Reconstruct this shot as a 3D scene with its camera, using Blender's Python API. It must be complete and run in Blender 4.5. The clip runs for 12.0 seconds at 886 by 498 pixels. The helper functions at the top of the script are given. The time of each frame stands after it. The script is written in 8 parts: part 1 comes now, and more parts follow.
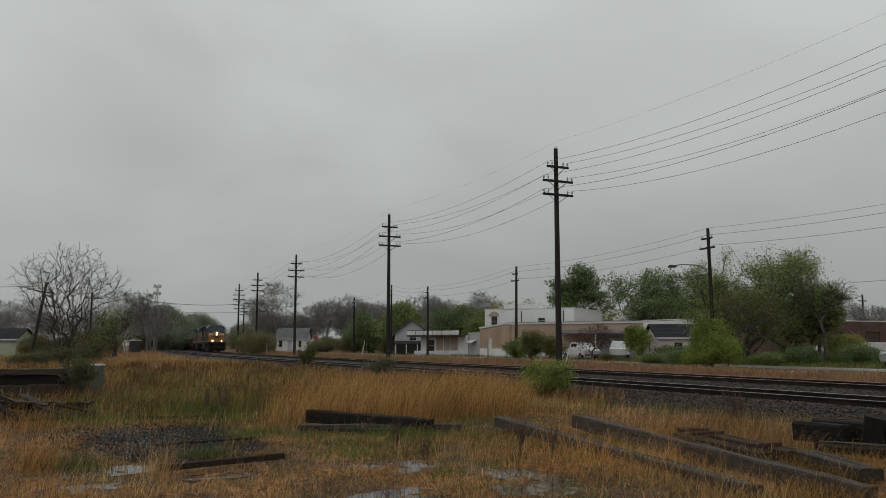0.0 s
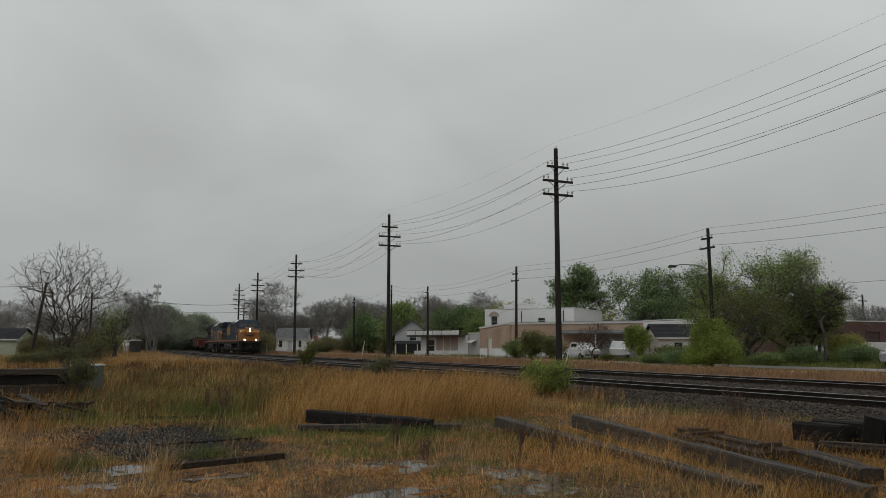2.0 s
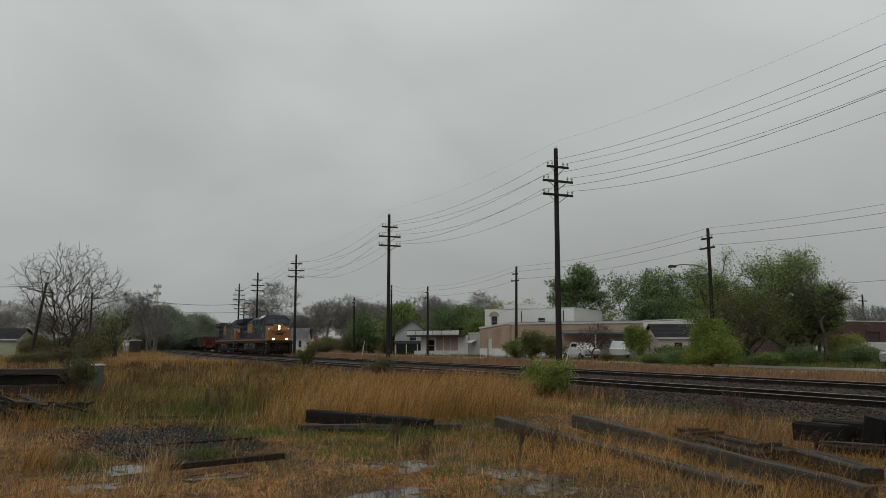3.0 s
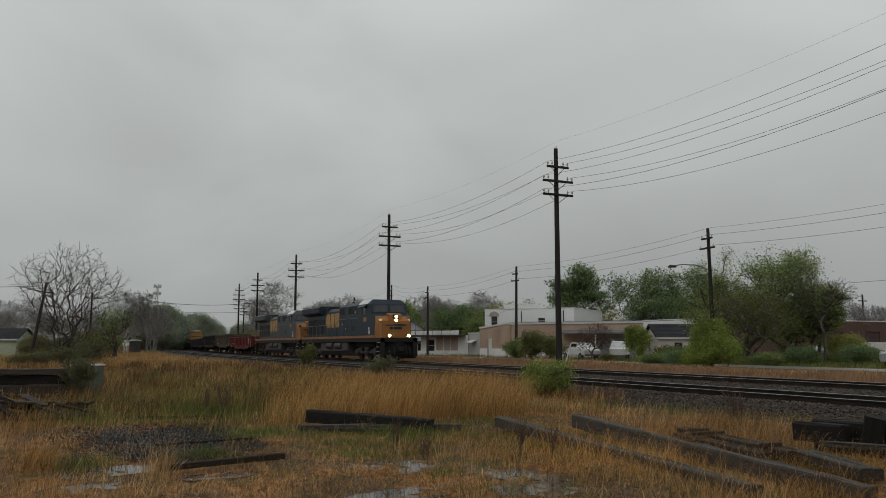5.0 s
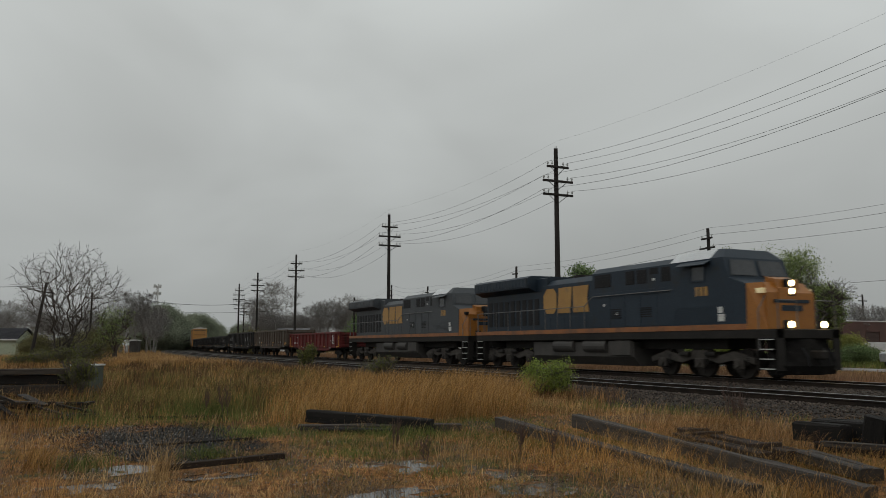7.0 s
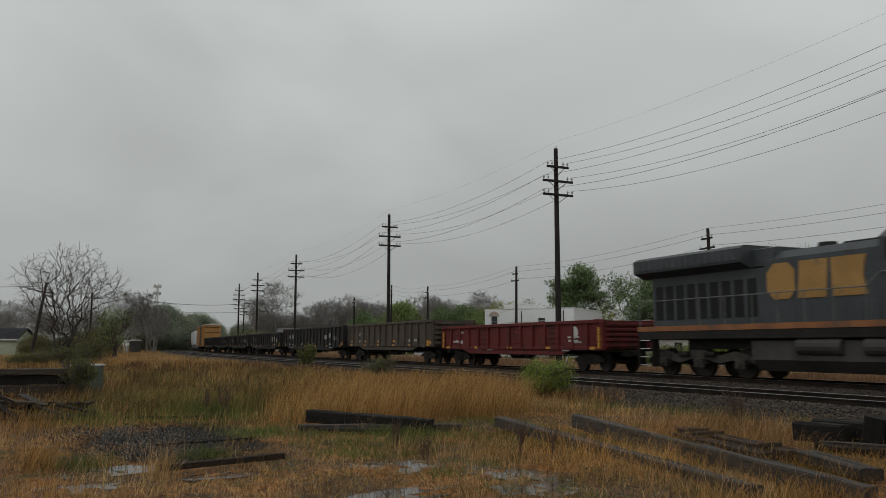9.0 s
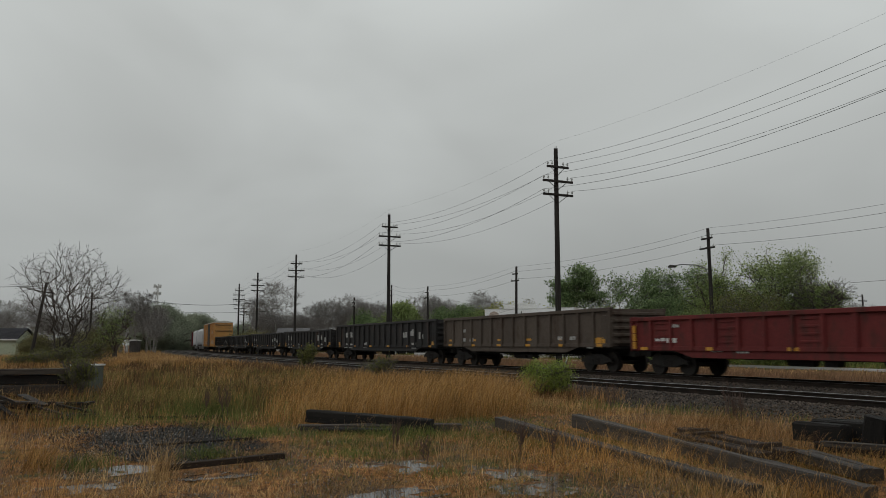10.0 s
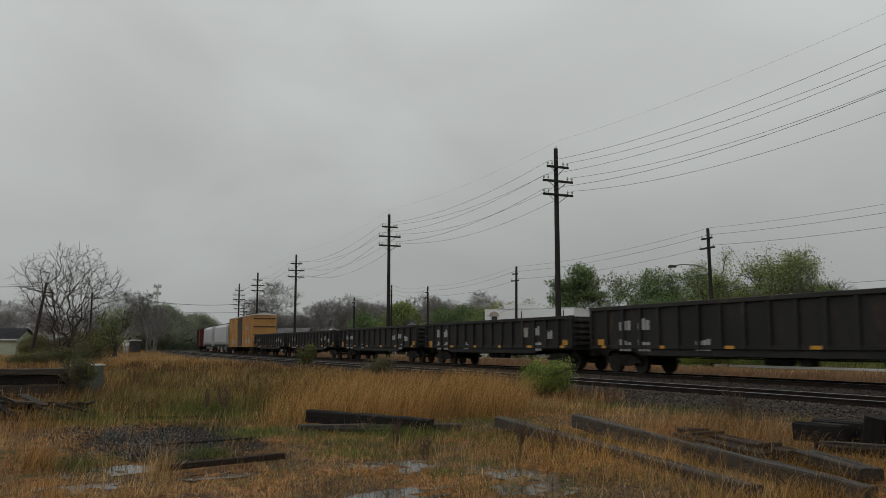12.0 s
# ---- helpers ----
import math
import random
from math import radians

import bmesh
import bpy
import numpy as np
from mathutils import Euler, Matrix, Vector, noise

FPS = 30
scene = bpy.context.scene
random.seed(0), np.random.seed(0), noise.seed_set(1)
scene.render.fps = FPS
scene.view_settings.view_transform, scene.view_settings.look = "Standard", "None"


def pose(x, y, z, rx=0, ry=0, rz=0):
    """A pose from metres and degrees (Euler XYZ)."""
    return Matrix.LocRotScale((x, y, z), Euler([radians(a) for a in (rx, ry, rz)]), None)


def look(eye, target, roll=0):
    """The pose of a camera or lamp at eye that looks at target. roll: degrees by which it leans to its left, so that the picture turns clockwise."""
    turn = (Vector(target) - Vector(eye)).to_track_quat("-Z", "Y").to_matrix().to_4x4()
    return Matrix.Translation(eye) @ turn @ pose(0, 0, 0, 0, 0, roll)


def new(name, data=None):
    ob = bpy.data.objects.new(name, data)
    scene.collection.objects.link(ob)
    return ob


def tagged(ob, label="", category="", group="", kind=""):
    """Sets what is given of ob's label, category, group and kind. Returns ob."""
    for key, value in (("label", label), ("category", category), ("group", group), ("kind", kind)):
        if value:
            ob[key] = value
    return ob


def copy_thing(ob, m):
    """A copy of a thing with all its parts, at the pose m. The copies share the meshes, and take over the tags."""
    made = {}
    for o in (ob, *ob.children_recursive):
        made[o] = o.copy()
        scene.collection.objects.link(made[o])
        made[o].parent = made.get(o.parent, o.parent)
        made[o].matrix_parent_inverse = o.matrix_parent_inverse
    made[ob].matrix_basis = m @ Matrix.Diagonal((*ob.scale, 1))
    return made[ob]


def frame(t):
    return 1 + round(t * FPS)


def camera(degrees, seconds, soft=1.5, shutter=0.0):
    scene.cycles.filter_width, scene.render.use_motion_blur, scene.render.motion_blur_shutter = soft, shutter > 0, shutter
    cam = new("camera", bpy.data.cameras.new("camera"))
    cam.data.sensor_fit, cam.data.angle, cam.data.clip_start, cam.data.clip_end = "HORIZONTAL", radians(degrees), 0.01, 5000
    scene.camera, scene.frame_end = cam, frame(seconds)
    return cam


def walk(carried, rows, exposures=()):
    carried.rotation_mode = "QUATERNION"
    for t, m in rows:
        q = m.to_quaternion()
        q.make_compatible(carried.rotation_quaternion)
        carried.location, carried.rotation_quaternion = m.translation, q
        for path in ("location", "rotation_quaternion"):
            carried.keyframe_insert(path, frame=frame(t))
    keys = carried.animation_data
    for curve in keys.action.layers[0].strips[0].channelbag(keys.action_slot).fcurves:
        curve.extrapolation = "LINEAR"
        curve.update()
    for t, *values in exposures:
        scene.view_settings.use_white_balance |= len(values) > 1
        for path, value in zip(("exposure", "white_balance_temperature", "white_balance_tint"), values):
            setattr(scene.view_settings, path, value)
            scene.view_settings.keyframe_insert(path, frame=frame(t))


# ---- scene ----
EYE = (0.0, 0.0, 1.65)
cam = camera(56.81, 12.0, soft=0.65, shutter=0.25)
CAM_POSE = look(EYE, (-89.99, 42.02, 1.65 + 11.644))
walk(cam, [(0.0, CAM_POSE), (12.0, CAM_POSE)], exposures=[(0.0, 0.0), (12.0, 0.0)])

# ---------------------------------------------------------------- world and light
def build_world():
    w = bpy.data.worlds.new("overcast_sky")
    scene.world = w
    w.use_nodes = True
    nt = w.node_tree
    nt.nodes.clear()
    out = nt.nodes.new("ShaderNodeOutputWorld")
    bg = nt.nodes.new("ShaderNodeBackground")
    sky = nt.nodes.new("ShaderNodeTexSky")
    sky.sky_type = 'NISHITA'
    sky.sun_disc = False
    sky.sun_elevation = radians(35)
    sky.sun_rotation = radians(200)
    sky.dust_density = 4.0
    hs = nt.nodes.new("ShaderNodeHueSaturation")
    hs.inputs['Saturation'].default_value = 0.0
    nt.links.new(sky.outputs[0], hs.inputs['Color'])
    # thick cloud deck: soft broad patches over an even grey
    tc = nt.nodes.new("ShaderNodeTexCoord")
    mp = nt.nodes.new("ShaderNodeMapping")
    mp.inputs['Scale'].default_value = (1.0, 1.0, 2.2)
    nt.links.new(tc.outputs['Generated'], mp.inputs['Vector'])
    nz = nt.nodes.new("ShaderNodeTexNoise")
    nz.inputs['Scale'].default_value = 2.6
    nz.inputs['Detail'].default_value = 3.0
    nz.inputs['Roughness'].default_value = 0.45
    nz.inputs['Distortion'].default_value = 0.6
    nt.links.new(mp.outputs[0], nz.inputs['Vector'])
    rp = nt.nodes.new("ShaderNodeValToRGB")
    rp.color_ramp.elements[0].position = 0.25
    rp.color_ramp.elements[0].color = (4.55, 4.75, 4.65, 1)
    rp.color_ramp.elements[1].position = 0.75
    rp.color_ramp.elements[1].color = (6.0, 6.3, 6.2, 1)
    nt.links.new(nz.outputs['Fac'], rp.inputs['Fac'])
    mx = nt.nodes.new("ShaderNodeMix")
    mx.data_type = 'RGBA'
    mx.inputs['Factor'].default_value = 0.93
    nt.links.new(hs.outputs[0], mx.inputs[6])
    nt.links.new(rp.outputs[0], mx.inputs[7])
    # the deck is brighter overhead than low down
    sp = nt.nodes.new("ShaderNodeSeparateXYZ")
    nt.links.new(tc.outputs['Generated'], sp.inputs[0])
    mr = nt.nodes.new("ShaderNodeMapRange")
    mr.inputs['From Min'].default_value = 0.0
    mr.inputs['From Max'].default_value = 0.5
    mr.inputs['To Min'].default_value = 0.84
    mr.inputs['To Max'].default_value = 1.55
    nt.links.new(sp.outputs['Z'], mr.inputs['Value'])
    mu = nt.nodes.new("ShaderNodeVectorMath")
    mu.operation = 'SCALE'
    nt.links.new(mx.outputs[2], mu.inputs[0])
    nt.links.new(mr.outputs[0], mu.inputs['Scale'])
    nt.links.new(mu.outputs[0], bg.inputs['Color'])
    bg.inputs['Strength'].default_value = SKY_STRENGTH
    nt.links.new(bg.outputs[0], out.inputs['Surface'])


SKY_STRENGTH = 0.075
build_world()
sun = new("sun", bpy.data.lights.new("sun", 'SUN'))
sun.data.energy = 0.35
sun.data.angle = radians(25)
sun.data.color = (1.0, 0.97, 0.93)
sun.matrix_world = look((0, 0, 50), (-20, 30, 8))


# ---------------------------------------------------------------- materials
def mat(name, a, b, scale=3.0, fine=40.0, rough=0.8, metal=0.0, bump=0.3, bump_dist=0.01, rand=0.0, island=0.0,
        stain=None, stain_scale=0.8, stain_pos=0.58, stretch=(1, 1, 1), rough_var=0.15, spec=0.5):
    """Two colours mixed by a broad noise, fine grain, optional stains, bump, and a tone that varies by object or by island."""
    m = bpy.data.materials.new(name)
    m.use_nodes = True
    nt = m.node_tree
    n, l = nt.nodes, nt.links
    bs = n["Principled BSDF"]
    tc = n.new("ShaderNodeTexCoord")
    mp = n.new("ShaderNodeMapping")
    mp.inputs['Scale'].default_value = stretch
    l.new(tc.outputs['Object'], mp.inputs['Vector'])

    def nz(s, d=4.0, r=0.6):
        t = n.new("ShaderNodeTexNoise")
        t.inputs['Scale'].default_value = s
        t.inputs['Detail'].default_value = d
        t.inputs['Roughness'].default_value = r
        l.new(mp.outputs[0], t.inputs['Vector'])
        return t

    def mixc(fac, c1, c2, kind='MIX'):
        x = n.new("ShaderNodeMix")
        x.data_type = 'RGBA'
        x.blend_type = kind
        for sock, v in ((x.inputs[0], fac), (x.inputs[6], c1), (x.inputs[7], c2)):
            if hasattr(v, 'links'):
                l.new(v, sock)
            elif isinstance(v, (int, float)):
                sock.default_value = v
            else:
                sock.default_value = (*v, 1)
        return x.outputs[2]

    def ramp(src, p0, p1):
        r = n.new("ShaderNodeMapRange")
        r.inputs['From Min'].default_value = p0
        r.inputs['From Max'].default_value = p1
        l.new(src, r.inputs['Value'])
        return r.outputs[0]

    big, small = nz(scale), nz(fine, 3.0)
    col = mixc(ramp(big.outputs['Fac'], 0.35, 0.65), a, b)
    grain = ramp(small.outputs['Fac'], 0.3, 0.7)
    dark = mixc(0.35, col, (0.0, 0.0, 0.0))
    col = mixc(grain, dark, col)
    if stain:
        st = nz(stain_scale, 6.0, 0.7)
        col = mixc(ramp(st.outputs['Fac'], stain_pos, stain_pos + 0.12), col, stain)
    for amount, node, sock in ((rand, "ShaderNodeObjectInfo", 'Random'), (island, "ShaderNodeNewGeometry", 'Random Per Island')):
        if amount:
            oi = n.new(node)
            hv = n.new("ShaderNodeHueSaturation")
            mr = n.new("ShaderNodeMapRange")
            mr.inputs['To Min'].default_value = 1 - amount
            mr.inputs['To Max'].default_value = 1 + amount
            l.new(oi.outputs[sock], mr.inputs['Value'])
            l.new(mr.outputs[0], hv.inputs['Value'])
            l.new(col, hv.inputs['Color'])
            col = hv.outputs[0]
    l.new(col, bs.inputs['Base Color'])
    rr = n.new("ShaderNodeMapRange")
    rr.inputs['To Min'].default_value = max(0.02, rough - rough_var)
    rr.inputs['To Max'].default_value = min(1.0, rough + rough_var)
    l.new(big.outputs['Fac'], rr.inputs['Value'])
    l.new(rr.outputs[0], bs.inputs['Roughness'])
    bs.inputs['Metallic'].default_value = metal
    bs.inputs['Specular IOR Level'].default_value = spec
    if bump:
        bp = n.new("ShaderNodeBump")
        bp.inputs['Strength'].default_value = bump
        bp.inputs['Distance'].default_value = bump_dist
        l.new(small.outputs['Fac'], bp.inputs['Height'])
        l.new(bp.outputs[0], bs.inputs['Normal'])
    return m


def glow(name, col, strength):
    m = bpy.data.materials.new(name)
    m.use_nodes = True
    bs = m.node_tree.nodes["Principled BSDF"]
    bs.inputs['Base Color'].default_value = (*col, 1)
    bs.inputs['Emission Color'].default_value = (*col, 1)
    bs.inputs['Emission Strength'].default_value = strength
    return m


def leafmat(name, a, b, vary=0.45):
    """Leaves and blades: colour differs from piece to piece, a little light comes through."""
    m = bpy.data.materials.new(name)
    m.use_nodes = True
    nt = m.node_tree
    n, l = nt.nodes, nt.links
    bs = n["Principled BSDF"]
    g = n.new("ShaderNodeNewGeometry")
    r = n.new("ShaderNodeValToRGB")
    r.color_ramp.elements[0].color = (*[c * (1 - vary) for c in a], 1)
    r.color_ramp.elements[1].color = (*[c * (1 + vary * 0.6) for c in b], 1)
    e = r.color_ramp.elements.new(0.5)
    e.color = (*[(p + q) / 2 for p, q in zip(a, b)], 1)
    l.new(g.outputs['Random Per Island'], r.inputs['Fac'])
    tc = n.new("ShaderNodeTexCoord")
    nz = n.new("ShaderNodeTexNoise")
    nz.inputs['Scale'].default_value = 0.45
    nz.inputs['Detail'].default_value = 3
    l.new(tc.outputs['Object'], nz.inputs['Vector'])
    hv = n.new("ShaderNodeHueSaturation")
    mr = n.new("ShaderNodeMapRange")
    mr.inputs['From Min'].default_value, mr.inputs['From Max'].default_value = 0.3, 0.7
    mr.inputs['To Min'].default_value, mr.inputs['To Max'].default_value = 0.65, 1.3
    l.new(nz.outputs['Fac'], mr.inputs['Value'])
    l.new(mr.outputs[0], hv.inputs['Value'])
    l.new(r.outputs[0], hv.inputs['Color'])
    l.new(hv.outputs[0], bs.inputs['Base Color'])
    bs.inputs['Roughness'].default_value = 0.7
    bs.inputs['Specular IOR Level'].default_value = 0.08
    tr = n.new("ShaderNodeBsdfTranslucent")
    l.new(hv.outputs[0], tr.inputs['Color'])
    ms = n.new("ShaderNodeMixShader")
    ms.inputs[0].default_value = 0.38
    l.new(bs.outputs[0], ms.inputs[1])
    l.new(tr.outputs[0], ms.inputs[2])
    l.new(ms.outputs[0], n["Material Output"].inputs['Surface'])
    return m


M_POLE = mat("creosote_pole", (0.03, 0.027, 0.025), (0.052, 0.047, 0.043), 1.5, 30, 0.9, spec=0.15, stretch=(6, 6, 0.4), rand=0.2)
M_INSUL = mat("glass_insulator", (0.45, 0.47, 0.46), (0.55, 0.57, 0.56), 4, 30, 0.3, bump=0)
M_WIRE = mat("wire", (0.03, 0.03, 0.03), (0.05, 0.05, 0.05), 1, 10, 0.6, bump=0)
M_RAIL = mat("rail_side", (0.018, 0.014, 0.012), (0.036, 0.026, 0.02), 2, 30, 0.85, 0.0, spec=0.15)
M_RAILTOP = mat("rail_head", (0.22, 0.22, 0.22), (0.34, 0.34, 0.34), 2, 30, 0.4, 1.0, bump=0.05)
M_TIE = mat("tie_wood", (0.03, 0.025, 0.022), (0.055, 0.046, 0.04), 1.2, 25, 0.9, spec=0.15, stretch=(8, 0.6, 8), rand=0.25, bump=0.6)
M_BALLAST = mat("ballast_bed", (0.035, 0.03, 0.026), (0.07, 0.06, 0.053), 1.2, 26, 0.9, spec=0.15, bump=1.0, bump_dist=0.04)
M_STONE = mat("ballast_stone", (0.050, 0.038, 0.030), (0.112, 0.089, 0.072), 2.5, 30, 0.8, spec=0.2, island=0.75, bump=0.2)
M_GRASS_DRY = leafmat("dry_grass", (0.24, 0.125, 0.038), (0.52, 0.295, 0.10), 0.65)
M_GRASS_RUST = leafmat("rusty_grass", (0.16, 0.09, 0.038), (0.36, 0.205, 0.085), 0.65)
M_GRASS_PALE = leafmat("pale_straw", (0.33, 0.20, 0.085), (0.60, 0.40, 0.19), 0.55)
M_GRASS_GREEN = leafmat("green_grass", (0.075, 0.10, 0.028), (0.17, 0.20, 0.06))
M_GRASS_OLIVE = leafmat("olive_grass", (0.12, 0.105, 0.035), (0.25, 0.21, 0.075))
M_GRASS_PINK = leafmat("pinkish_dead_grass", (0.21, 0.125, 0.072), (0.34, 0.21, 0.125), 0.3)
M_WEED = leafmat("brown_weed", (0.085, 0.05, 0.03), (0.15, 0.09, 0.05))
M_LEAF_DARK = leafmat("dark_leaves", (0.11, 0.165, 0.075), (0.21, 0.28, 0.125))
M_LEAF_MID = leafmat("spring_leaves", (0.15, 0.20, 0.07), (0.26, 0.32, 0.12))
M_LEAF_LIGHT = leafmat("fresh_leaves", (0.18, 0.235, 0.05), (0.31, 0.38, 0.10))
M_LEAF_YELLOW = leafmat("yellow_buds", (0.24, 0.25, 0.07), (0.40, 0.40, 0.13))
M_LEAF_OLIVE = leafmat("olive_buds", (0.16, 0.15, 0.075), (0.24, 0.225, 0.115), 0.3)
M_LEAF_SHRUB = leafmat("scrubby_leaves", (0.10, 0.115, 0.04), (0.19, 0.19, 0.075))
M_BARK = mat("bark", (0.055, 0.045, 0.038), (0.10, 0.085, 0.072), 2, 18, 0.9, stretch=(3, 3, 0.7), bump=0.6)
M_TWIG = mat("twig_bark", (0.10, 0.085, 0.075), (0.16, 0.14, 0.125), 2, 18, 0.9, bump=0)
# paler copy of the twig bark: distance haze mixed into the colour
M_TWIG_HAZE = mat("haze_paled_twigs", (0.19, 0.178, 0.165), (0.27, 0.255, 0.24), 2, 18, 0.9, bump=0)


# ---------------------------------------------------------------- mesh helpers
def part(name, bm, material, parent=None, label=""):
    """Links a bmesh as one mesh object, under parent if there is one."""
    me = bpy.data.meshes.new(name)
    bm.to_mesh(me)
    bm.free()
    me.materials.append(material)
    ob = new(name, me)
    if parent is not None:
        ob.parent = parent
    return tagged(ob, label=label)


def empty(name, m=None, label="", category="", group=""):
    e = new(name)
    e.empty_display_size = 0.2
    if m is not None:
        e.matrix_basis = m
    return tagged(e, label, category, group)


def np_mesh(name, verts, faces, material, smooth=False):
    """A mesh from arrays: verts (n,3), faces (m,3) or (m,4)."""
    me = bpy.data.meshes.new(name)
    verts, faces = np.asarray(verts, np.float32), np.asarray(faces, np.int32)
    k = faces.shape[1]
    me.vertices.add(len(verts))
    me.vertices.foreach_set("co", verts.ravel())
    me.loops.add(faces.size)
    me.loops.foreach_set("vertex_index", faces.ravel())
    me.polygons.add(len(faces))
    me.polygons.foreach_set("loop_start", np.arange(len(faces), dtype=np.int32) * k)
    if smooth:
        me.polygons.foreach_set("use_smooth", np.ones(len(faces), bool))
    me.update(calc_edges=True)
    me.materials.append(material)
    return me


def box(bm, x0, x1, y0, y1, z0, z1, bevel=0.0, m=None):
    r = bmesh.ops.create_cube(bm, size=1)
    vs = r['verts']
    for v in vs:
        v.co = Vector((x0 + (v.co.x + 0.5) * (x1 - x0), y0 + (v.co.y + 0.5) * (y1 - y0), z0 + (v.co.z + 0.5) * (z1 - z0)))
    if bevel:
        es = list({e for v in vs for e in v.link_edges})
        r2 = bmesh.ops.bevel(bm, geom=es, offset=bevel, segments=1, affect='EDGES', profile=0.5)
        vs = list({v for f in r2['faces'] for v in f.verts} | {v for v in vs if v.is_valid})
    if m is not None:
        bmesh.ops.transform(bm, matrix=m, verts=[v for v in vs if v.is_valid])
    return vs


def cyl(bm, p, q, r0, r1=None, seg=8, caps=True):
    p, q = Vector(p), Vector(q)
    d = q - p
    r1 = r0 if r1 is None else r1
    mtx = Matrix.Translation((p + q) / 2) @ d.to_track_quat('Z', 'Y').to_matrix().to_4x4()
    bmesh.ops.create_cone(bm, cap_ends=caps, segments=seg, radius1=r0, radius2=r1, depth=d.length, matrix=mtx)


def prism(bm, outline, axis, a0, a1):
    """Extrudes a closed outline of (u, v) along axis 'x' (u=y, v=z) or 'y' (u=x, v=z) from a0 to a1."""
    def pt(u, v, a):
        return (a, u, v) if axis == 'x' else (u, a, v)
    f0 = [bm.verts.new(pt(u, v, a0)) for u, v in outline]
    f1 = [bm.verts.new(pt(u, v, a1)) for u, v in outline]
    n = len(outline)
    bm.faces.new(f0)
    bm.faces.new(f1[::-1])
    for i in range(n):
        bm.faces.new((f0[i], f1[i], f1[(i + 1) % n], f0[(i + 1) % n]))
    bmesh.ops.recalc_face_normals(bm, faces=bm.faces)


def tube_path(bm, pts, r, seg=6):
    """A round tube along points."""
    rings = []
    pts = [Vector(p) for p in pts]
    for i, p in enumerate(pts):
        d = (pts[min(i + 1, len(pts) - 1)] - pts[max(i - 1, 0)]).normalized()
        q = d.to_track_quat('Z', 'Y')
        rings.append([bm.verts.new(p + q @ Vector((r * math.cos(2 * math.pi * k / seg), r * math.sin(2 * math.pi * k / seg), 0))) for k in range(seg)])
    for a, b in zip(rings, rings[1:]):
        for k in range(seg):
            bm.faces.new((a[k], a[(k + 1) % seg], b[(k + 1) % seg], b[k]))
    bm.faces.new(rings[0][::-1])
    bm.faces.new(rings[-1])


# ---------------------------------------------------------------- the line of the railway
BEND_S, BEND_R = 73.0, 1167.0      # straight up to here, then a long bend to the north
RAIL_Z = 0.45
FAR_TRACK, NEAR_TRACK, POLE_LINE = 23.2, 16.85, 27.5


def on_line(a, y):
    """Place and heading (degrees) at the distance a west of the viewer, on the line that runs at y where it is straight."""
    if a <= BEND_S:
        return -a, y, 0.0
    al = (a - BEND_S) / BEND_R
    r = BEND_R + FAR_TRACK - y
    return -(BEND_S + r * math.sin(al)), y + r * (1 - math.cos(al)), -math.degrees(al)


def bend(x):
    return max(0.0, -x - BEND_S) ** 2 / (2 * BEND_R)


def smooth01(a, b, v):
    t = min(1.0, max(0.0, (v - a) / (b - a)))
    return t * t * (3 - 2 * t)


PUDDLES = [(-10.7, 4.35, 0.7, 0.55, 0.5), (-9.4, 5.55, 0.9, 0.5, 0.6), (-11.9, 0.75, 0.45, 0.7, 0.4), (-10.6, 0.2, 0.35, 0.6, 0.3), (-10.9, 2.0, 0.25, 0.6, 0.2), (-8.6, 3.3, 0.4, 0.9, 0.3), (-8.4, 5.2, 0.5, 0.6, 0.3), (-17.8, 0.3, 0.35, 0.5, 0.3)]
PUDDLE_Z = -0.005


def ground_z(x, y):
    yy = y - bend(x)
    z = 0.3 * smooth01(14.5, 27.0, yy) - 0.12 * smooth01(14.0, 16.0, yy) * (1 - smooth01(25.0, 27.0, yy))
    near = 1 - smooth01(60, 140, math.hypot(x, y))
    z += near * 0.07 * noise.noise(Vector((x * 0.35, y * 0.35, 0))) + near * 0.03 * noise.noise(Vector((x * 1.3, y * 1.3, 3)))
    if -22 < x < -5:
        for cx, cy, rx, ry, rot in PUDDLES:
            u = ((x - cx) * math.cos(rot) + (y - cy) * math.sin(rot)) / rx
            v = (-(x - cx) * math.sin(rot) + (y - cy) * math.cos(rot)) / ry
            k = 1 - smooth01(0.5, 1.6, math.hypot(u, v))
            z += ((PUDDLE_Z - 0.009 + 0.045 * noise.noise(Vector((x * 2.6, y * 2.6, 1))) + 0.05 * noise.noise(Vector((x * 5.5, y * 5.5, 2)))) - z) * k
    return z


GROUND = {}


def ground_at(x, y):
    """Heights of the ground sheet at many places."""
    gx, gy, gz = GROUND["x"], GROUND["y"], GROUND["z"]
    i = np.clip(np.searchsorted(gx, -x) - 1, 0, len(gx) - 2)
    j = np.clip(np.searchsorted(gy, y) - 1, 0, len(gy) - 2)
    a, b = (-x - gx[i]) / (gx[i + 1] - gx[i]), (y - gy[j]) / (gy[j + 1] - gy[j])
    return (gz[i, j] * (1 - a) + gz[i + 1, j] * a) * (1 - b) + (gz[i, j + 1] * (1 - a) + gz[i + 1, j + 1] * a) * b


